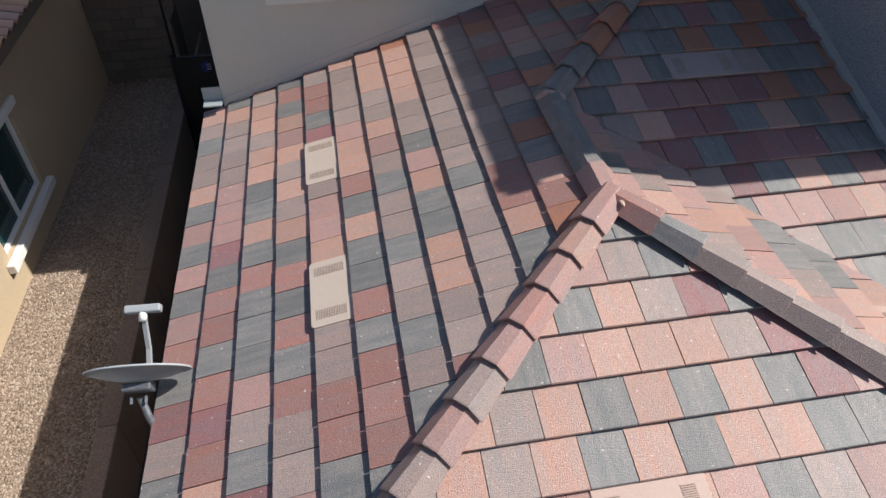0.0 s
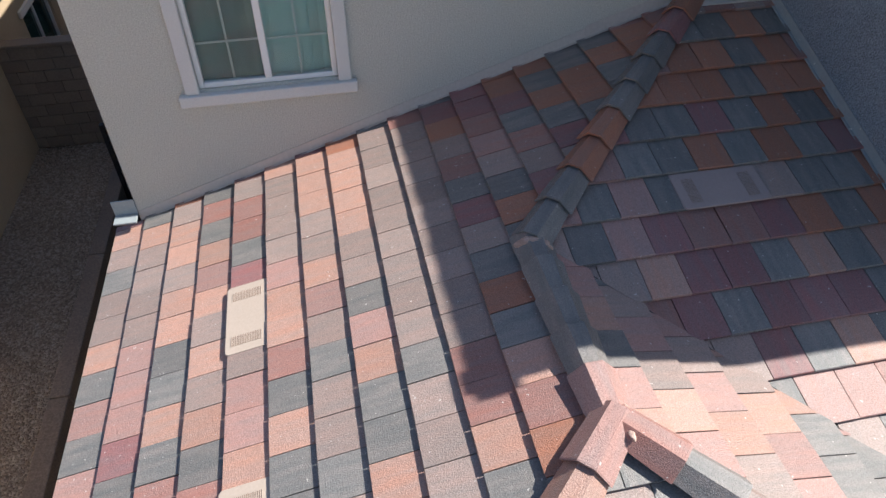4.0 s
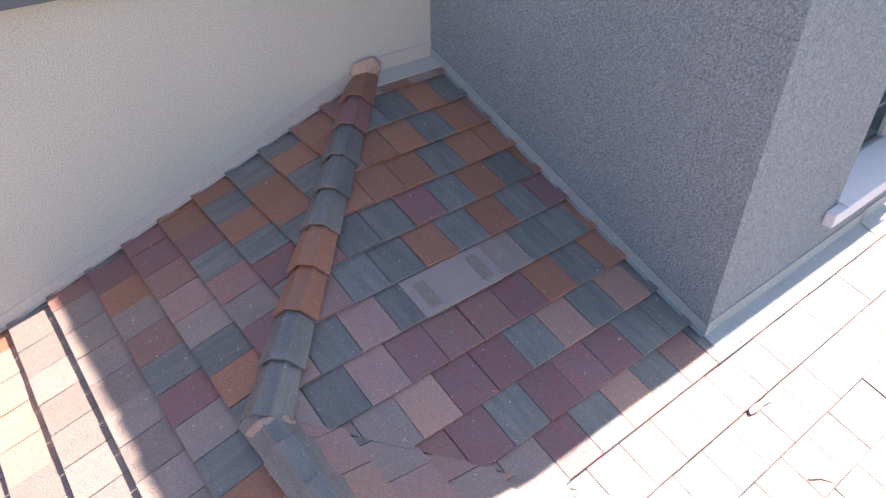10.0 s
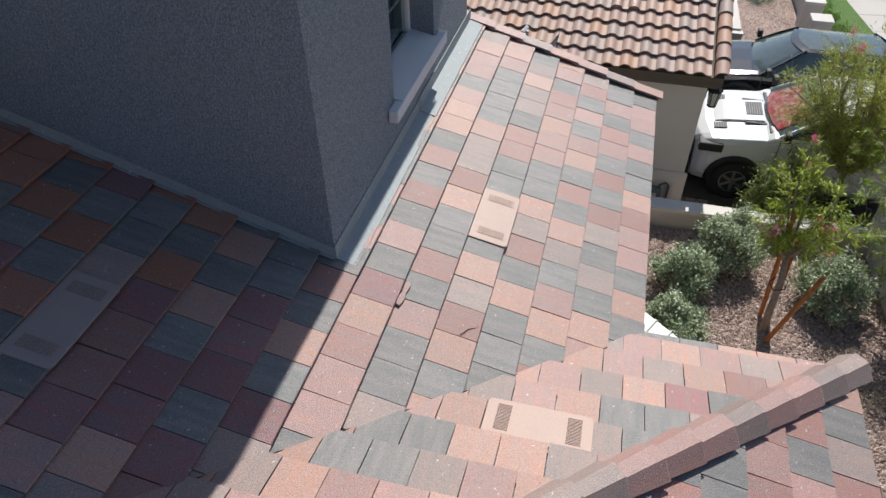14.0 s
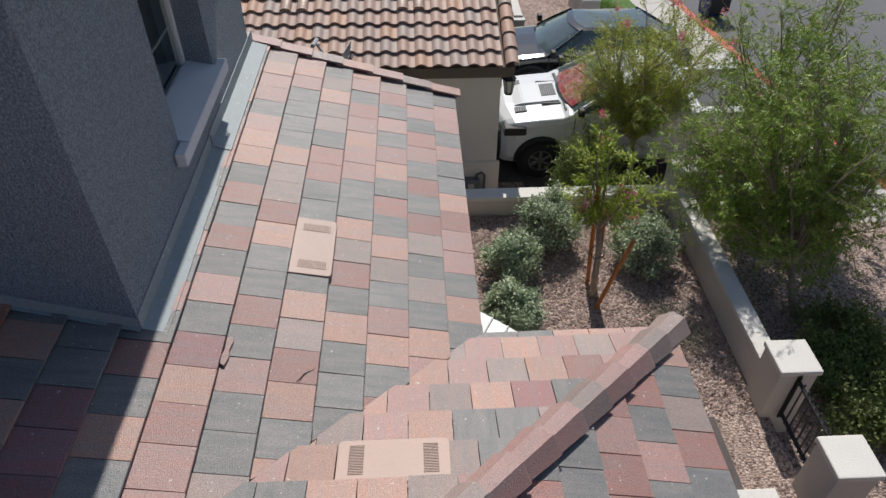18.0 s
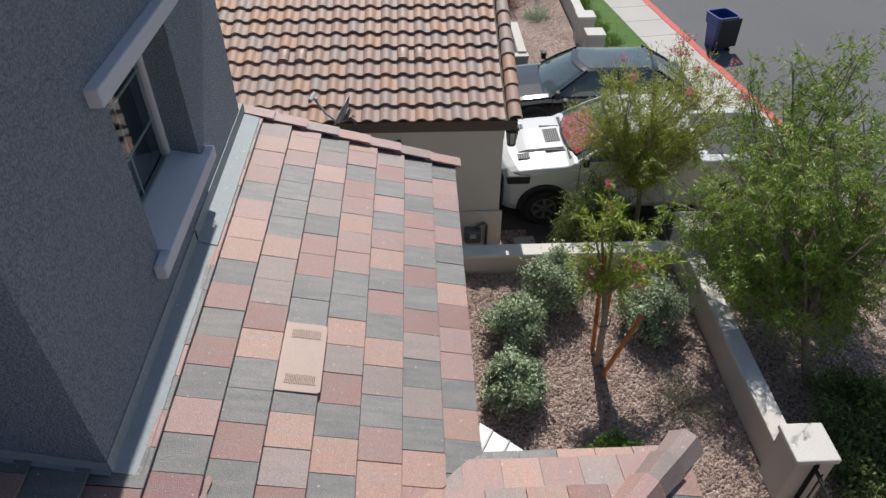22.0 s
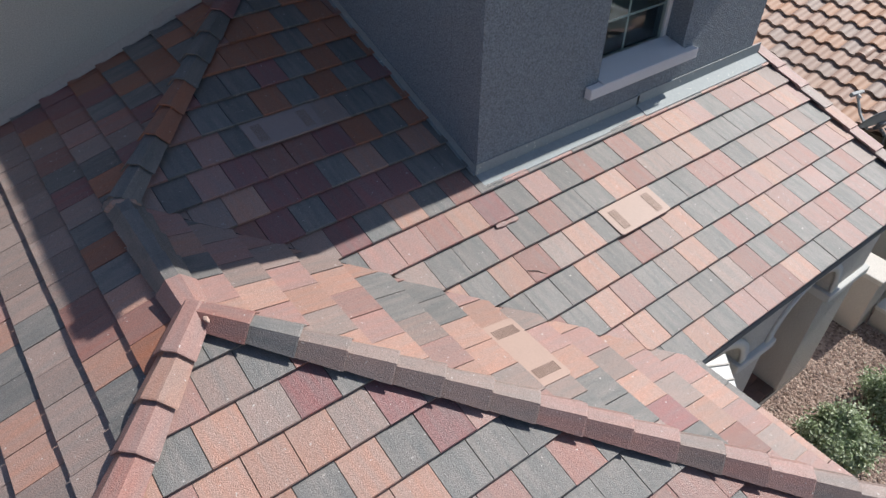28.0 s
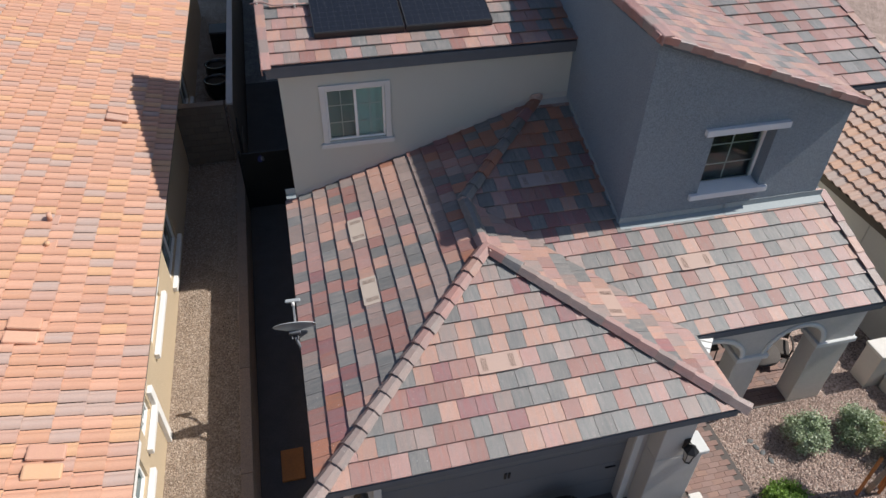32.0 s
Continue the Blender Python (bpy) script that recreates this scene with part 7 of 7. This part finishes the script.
            part("wheel_well", bm, PLASTIC, c)
            wheel(c, sx * (half - 0.06), yw, r, 0.27, sx)
        part("door_seam", box((sx * half - 0.004, cab[0] - 0.22, lo + 0.15), (sx * half + 0.004, cab[0] - 0.205, belt - 0.04)), PLASTIC, c)
        part("side_step", box((sx * half - 0.12, -length + 1.75, lo - 0.02), (sx * half + 0.04, -1.6, lo + 0.07), 0.02), PLASTIC, c)
    part("bumper", box((-half * 0.86, -0.12, lo - 0.05), (half * 0.86, 0.06, lo + 0.20), 0.05, 3), PLASTIC, c)
    part("grille", box((-half * 0.55, -0.06, lo + 0.22), (half * 0.55, 0.02, hood_z - 0.20), 0.03, 2), PLASTIC, c)
    return c


truck = car("pickup_truck", (15.82, 0.48, RIGHT_PAD), "white pickup truck with black trim and a hood scoop", CAR_WHITE, 5.85, 1.03, 1.29, 1.45, 2.0, (-1.36, -2.28, -3.75, -4.0), 0.42, bed=-4.05)
hood_top = lambda y: 1.325 + (-y - 0.25) * 0.083
bm = prism([(-1.36, hood_top(-1.36) - 0.01), (-1.36, hood_top(-1.36) + 0.030), (-0.62, hood_top(-0.62) + 0.030), (-0.42, hood_top(-0.42) - 0.01)], "x", -0.42, 0.42)
bmesh.ops.bevel(bm, geom=bm.edges[:], offset=0.02, segments=2, affect="EDGES")
part("hood_scoop", bm, CAR_WHITE, truck)


def louvre(x0, x1, y0, y1, lift, n):
    z0, z1 = hood_top(y0) + lift, hood_top(y1) + lift
    vent = part("hood_vent", prism([(y0, z0 - 0.02), (y0, z0 + 0.004), (y1, z1 + 0.004), (y1, z1 - 0.02)], "x", x0, x1), PLASTIC, truck, "black louvred hood vent")
    for k in range(n):
        y = y0 + (y1 - y0) * (k + 0.5) / n
        part("slat", box((x0 + 0.015, y - 0.012, hood_top(y) + lift), (x1 - 0.015, y + 0.006, hood_top(y) + lift + 0.012), 0.003), LENS, vent)


louvre(-0.19, 0.31, -1.32, -1.02, 0.032, 7)
for sx in (-1, 1):
    louvre(sx * 0.56 - 0.10, sx * 0.56 + 0.10, -0.66, -0.42, -0.012, 5)
    part("hood_slot", box((sx * 0.46 - 0.03, -1.38, hood_top(-1.15) - 0.01), (sx * 0.46 + 0.03, -0.98, hood_top(-1.15) + 0.016), 0.012, 2), PLASTIC, truck)
part("bed_floor", box((-0.80, -5.7, 1.445), (0.80, -4.15, 1.456)), PLASTIC, truck, "black truck bed liner")
for k in range(7):
    # the folds of the shade, alternately red and silver
    xa, xb = -0.62 + k * 0.17, -0.62 + (k + 1) * 0.17
    at = lambda x, u: (x * (1 - 0.22 * u) * 1.22, -1.36 - 0.92 * u - 0.20 * (x * 1.22 / 0.96) ** 2 + 0.012 + (0.008 if k % 2 else 0), 1.43 + 0.52 * u + 0.020)
    bm = bmesh.new()
    bm.faces.new([bm.verts.new(at(xa, 0.06)), bm.verts.new(at(xb, 0.06)), bm.verts.new(at(xb, 0.66)), bm.verts.new(at(xa, 0.66))])
    bmesh.ops.solidify(bm, geom=bm.faces[:], thickness=0.005)
    part("sunshade_fold", bm, SHADE_RED, truck, "red and silver windscreen sunshade fold")
part("wiper_cowl", box((-0.80, -1.56, 1.375), (0.80, -1.40, 1.435), 0.015, 2), PLASTIC, truck)
suv = car("dark_suv", (19.1, 0.25, RIGHT_PAD), "glossy black sport utility vehicle", CAR_BLACK, 4.9, 0.97, 0.98, 1.08, 1.62, (-1.18, -1.98, -3.9, -4.75), 0.37, crown=0.66, glass_roof=True)
tagged(suv, category="car")
tagged(truck, category="truck")

# a wheelie bin at the kerb
BIN = material("bin_blue", (0.018, 0.055, 0.21), (0.022, 0.062, 0.235), rough=0.5, scale=3, fine=60, fine_amt=0.05, bump=0.1)
bn = thing("wheelie_bin", (23.5, -7.12, SW - 0.14), "blue plastic wheelie bin with its lid thrown open", "bin", rz=15)
bm = bmesh.new()
rings = []
for z, a, b in ((0.05, 0.24, 0.22), (0.82, 0.31, 0.30), (0.88, 0.36, 0.34), (1.13, 0.38, 0.36), (1.17, 0.39, 0.37), (1.17, 0.34, 0.32), (0.25, 0.22, 0.20)):
    rings.append([bm.verts.new((x * a, y * b, z)) for x, y in ((-1, -0.8), (-0.8, -1), (0.8, -1), (1, -0.8), (1, 0.8), (0.8, 1), (-0.8, 1), (-1, 0.8))])
for a, b in zip(rings, rings[1:]):
    for i in range(8):
        bm.faces.new((a[i], a[(i + 1) % 8], b[(i + 1) % 8], b[i]))
bm.faces.new(rings[0][::-1])
bm.faces.new(rings[-1])
bmesh.ops.recalc_face_normals(bm, faces=bm.faces[:])
part("bin_body", bm, BIN, bn)
part("lid", box((-0.47, -0.36, 0.30), (-0.43, 0.36, 1.15), 0.015), PLASTIC, bn, "dark lid hanging open")
part("handle", tube([(-0.42, -0.25, 1.12), (-0.42, 0.25, 1.12)], 0.016, 6), BIN, bn)
bm = lathe([(0.09, 0), (0.09, 0.003)], 5)
bmesh.ops.transform(bm, matrix=pose(-0.02, -0.352, 0.95, 86, 0, 0), verts=bm.verts)
part("badge", bm, STICKER_W, bn, "pale star-shaped badge")
for y in (-0.22, 0.22):
    w_ = lathe([(0.12, -0.03), (0.12, 0.03)], 16)
    bmesh.ops.transform(w_, matrix=pose(-0.30, y, 0.12, 90, 0, 0), verts=w_.verts)
    part("wheel", w_, TYRE, bn)

# ---------------------------------------------------------------- satellite dishes
DISH = material("dish_grey", (0.36, 0.38, 0.39), (0.33, 0.35, 0.36), rough=0.45, bump=0.03, fine_amt=0.04)
DISH_DARK = material("dish_bracket", (0.12, 0.13, 0.145), rough=0.5, bump=0.1)


def satellite_dish(at, aim, arm_len, foot, label, wide=0.62, tall=0.46):
    """A shallow oval dish that looks along aim, its feed arm, and a bent mast down to its foot."""
    d = thing("satellite_dish", at, label, "satellite dish", "satellite dishes")
    aim = Vector(aim).normalized()
    side = aim.cross(Vector((0, 0, 1))).normalized()
    up = side.cross(aim)
    m = Matrix((side, up, aim)).transposed().to_4x4()
    bm = bmesh.new()
    rings = []
    for k in range(7):
        q = k / 6
        rings.append([bm.verts.new((wide / 2 * q * math.cos(t), tall / 2 * q * math.sin(t), 0.075 * q * q)) for t in (2 * math.pi * i / 32 for i in range(32))] if k else [bm.verts.new((0, 0, 0))])
    for i in range(32):
        bm.faces.new((rings[0][0], rings[1][i], rings[1][(i + 1) % 32]))
    for a, b in zip(rings[1:], rings[2:]):
        for i in range(32):
            bm.faces.new((a[i], b[i], b[(i + 1) % 32], a[(i + 1) % 32]))
    bmesh.ops.solidify(bm, geom=bm.faces[:], thickness=0.012)
    bmesh.ops.transform(bm, matrix=m, verts=bm.verts)
    part("reflector", bm, DISH, d, "", True)
    lip = bmesh.new()
    tube([(wide / 2 * math.cos(t), tall / 2 * math.sin(t), 0.075) for t in (2 * math.pi * i / 32 for i in range(33))], 0.009, 6, lip, False)
    bmesh.ops.transform(lip, matrix=m, verts=lip.verts)
    part("rim", lip, DISH, d, "", True)
    feed = aim * arm_len + up * (-0.05)
    root = up * (-tall / 2) + aim * 0.02
    arm = bmesh.new()
    tube([root, root * 0.5 + feed * 0.5 - up * 0.05, feed], 0.022, 4, arm)
    part("feed_arm", arm, DISH, d)
    lnb = box((-0.13, -0.035, -0.03), (0.13, 0.035, 0.03), 0.012, 2)
    bmesh.ops.transform(lnb, matrix=Matrix.Translation(feed + aim * 0.02) @ m, verts=lnb.verts)
    part("lnb_head", lnb, DISH, d)
    horn = tube([feed + aim * 0.0, feed - aim * 0.07], 0.03, 10)
    part("lnb_horn", horn, TRIM_WHITE, d, "white feed horns", True)
    br = box((-0.10, -0.09, -0.07), (0.10, 0.05, -0.012), 0.01)
    bmesh.ops.transform(br, matrix=m, verts=br.verts)
    part("bracket", br, DISH_DARK, d)
    f_ = Vector(foot) - Vector(at)
    back = -aim * 0.10 - up * 0.06
    part("mast", tube([back, back + Vector((f_.x * 0.4, f_.y * 0.4, -0.12)), f_], 0.026, 10), DISH_DARK, d, "", True)
    part("foot_plate", box(f_ - Vector((0.06, 0.06, 0.01)), f_ + Vector((0.06, 0.06, 0.01)), 0.004), DISH_DARK, d)
    for k in (-1, 1):
        part("bolt", tube([back + side * 0.05 * k + up * 0.03, back + side * 0.05 * k + up * 0.03 - aim * 0.05], 0.012, 6), DISH_DARK, d)
    return d


satellite_dish((-0.07, 3.02, 3.18), (0.05, 0.86, 0.50), 0.52, (0.05, 2.75, 2.76), "grey oval satellite dish on the eave", 0.72, 0.5)
satellite_dish((13.60, 3.15, 2.15), (0.17, 0.86, 0.46), 0.55, (13.86, 3.0, 1.40), "grey oval satellite dish on the neighbour's eave", 0.66, 0.48)

# ---------------------------------------------------------------- odds and ends on the walls
METER = material("meter_grey", (0.12, 0.14, 0.15), rough=0.5, bump=0.1)
mt = thing("gas_meter", (13.95, 1.02, RIGHT_PAD), "grey gas meter with bent pipes against the wall", "gas meter")
part("meter_body", box((-0.10, -0.16, 0.28), (0.10, 0.16, 0.58), 0.04, 2), METER, mt)
part("pipe", tube([(0.0, -0.26, 0.0), (0.0, -0.26, 0.66), (0.0, -0.20, 0.72), (0.0, -0.10, 0.66), (0.0, -0.10, 0.55)], 0.025, 8), METER, mt, "", True)
part("dial", box((-0.105, -0.06, 0.42), (-0.098, 0.06, 0.52)), FROST, mt)
eb = thing("electric_panel", (14.09, 2.72, 0.75), "flat beige electric panel cover on the wall", "electric panel")
part("cover", box((-0.03, -0.22, -0.32), (0.008, 0.22, 0.12), 0.008), NB_STUCCO, eb)
ou = thing("junction_box", (14.08, 2.35, 1.28), "small grey junction box on the wall", "junction box")
part("box_body", box((-0.05, -0.04, -0.05), (0.018, 0.04, 0.05), 0.006), METER, ou)
cd = thing("wall_conduit", (14.09, 5.15, RIGHT_PAD), "thin beige conduit down the wall", "conduit")
part("conduit", tube([(-0.01, 0, 0), (-0.01, 0, 2.8)], 0.012, 6), NB_STUCCO, cd)
sl = thing("utility_lid", (13.75, 0.0, RIGHT_PAD), "tan rectangular utility box lid in the gravel", "utility box")
part("lid", box((-0.22, -0.16, 0), (0.22, 0.16, 0.03), 0.01), KERB_ROUGH, sl)
dp = thing("stucco_bracket", (0.12, YW - 0.05, 3.2), "small grey metal kick-out flashing at the wall end", "flashing")
part("kickout", box((-0.10, -0.10, -0.12), (0.11, 0.05, -0.10), 0.003), FLASHING, dp)
part("kickout_side", box((-0.10, 0.035, -0.12), (0.11, 0.05, 0.06), 0.003), FLASHING, dp)

# patio furniture under the porch
WICKER = material("wicker_dark", (0.05, 0.042, 0.038), (0.075, 0.064, 0.058), rough=0.8, scale=30, fine=90, fine_amt=0.3, bump=0.6, bump_scale=60)
CUSHION = material("cushion_brown", (0.10, 0.085, 0.075), (0.08, 0.07, 0.062), rough=0.9, scale=6, fine=150, fine_amt=0.15, bump=0.3)


def patio_chair(x, y, rz):
    c = thing("patio_chair", (x, y, GROUND + 0.047), "dark metal patio chair with a brown cushion", "chair", "patio chairs", rz=rz)
    for sx in (-1, 1):
        for sy in (-1, 1):
            part("leg", tube([(sx * 0.25, sy * 0.24, 0), (sx * 0.24, sy * 0.22, 0.42 if sy < 0 else 0.62)], 0.016, 6), WICKER, c)
        part("armrest", tube([(sx * 0.26, 0.24, 0.62), (sx * 0.27, 0.0, 0.65), (sx * 0.25, -0.24, 0.60)], 0.022, 6), WICKER, c)
    part("seat", box((-0.27, -0.26, 0.36), (0.27, 0.27, 0.41), 0.015), WICKER, c)
    part("cushion", box((-0.25, -0.23, 0.412), (0.25, 0.25, 0.48), 0.03, 3), CUSHION, c)
    bk = box((-0.27, -0.30, 0.45), (0.27, -0.25, 0.95), 0.02, 2)
    bmesh.ops.transform(bk, matrix=pose(0, -0.02, 0, 8, 0, 0), verts=bk.verts)
    part("backrest", bk, WICKER, c)
    return c


patio_chair(10.30, 2.85, 150)
patio_chair(7.35, 2.75, 200)
patio_chair(8.75, 3.35, 90)
tb_ = thing("patio_table", (9.62, 2.62, GROUND + 0.047), "small dark round patio table", "table")
part("tabletop", lathe([(0.0001, 0.68), (0.42, 0.68), (0.43, 0.70), (0.42, 0.72), (0.0001, 0.72)], 24, close=False), WICKER, tb_, "", True)
for k in range(3):
    a = 2.09 * k
    part("leg", tube([(0.10 * math.cos(a), 0.10 * math.sin(a), 0.68), (0.30 * math.cos(a), 0.30 * math.sin(a), 0)], 0.016, 6), WICKER, tb_)

# clutter by the side passage
bk_ = thing("bucket", (-0.35, 1.35, GROUND), "dark round bucket beside the garage", "bucket")
part("bucket_body", lathe([(0.15, 0), (0.20, 0.32), (0.21, 0.34), (0.19, 0.34), (0.14, 0.03)], 20, close=False), PLASTIC, bk_, "", True)
bs_ = thing("wooden_board", (-0.55, 2.55, GROUND), "brown wooden board lying in the passage", "board")
part("board", box((-0.22, -0.35, 0), (0.22, 0.35, 0.05), 0.008), STAKE, bs_)


# an off-road tyre leaning by the garage door
ty = thing("spare_tyre", (4.10, 0.22, GROUND), "black off-road tyre standing before the garage door", "tyre")
bm = lathe([(0.22, -0.12), (0.36, -0.13), (0.40, -0.10), (0.40, 0.10), (0.36, 0.13), (0.22, 0.12)], 36, close=False)
bmesh.ops.transform(bm, matrix=Matrix.Translation((0, 0, 0.42)) @ pose(0, 0, 0, 90, 0, 0), verts=bm.verts)
part("carcass", bm, TYRE, ty, "", True)
for k in range(30):
    a = 2 * math.pi * k / 30
    for sy in (-1, 1):
        bm = box((-0.022, 0.01 if sy > 0 else -0.10, 0.395), (0.022, 0.10 if sy > 0 else -0.01, 0.42), 0.004)
        bmesh.ops.transform(bm, matrix=Matrix.Translation((0, 0, 0.42)) @ Matrix.Rotation(a + 0.05 * sy, 4, "Y"), verts=bm.verts)
        part("tread_block", bm, TYRE, ty)
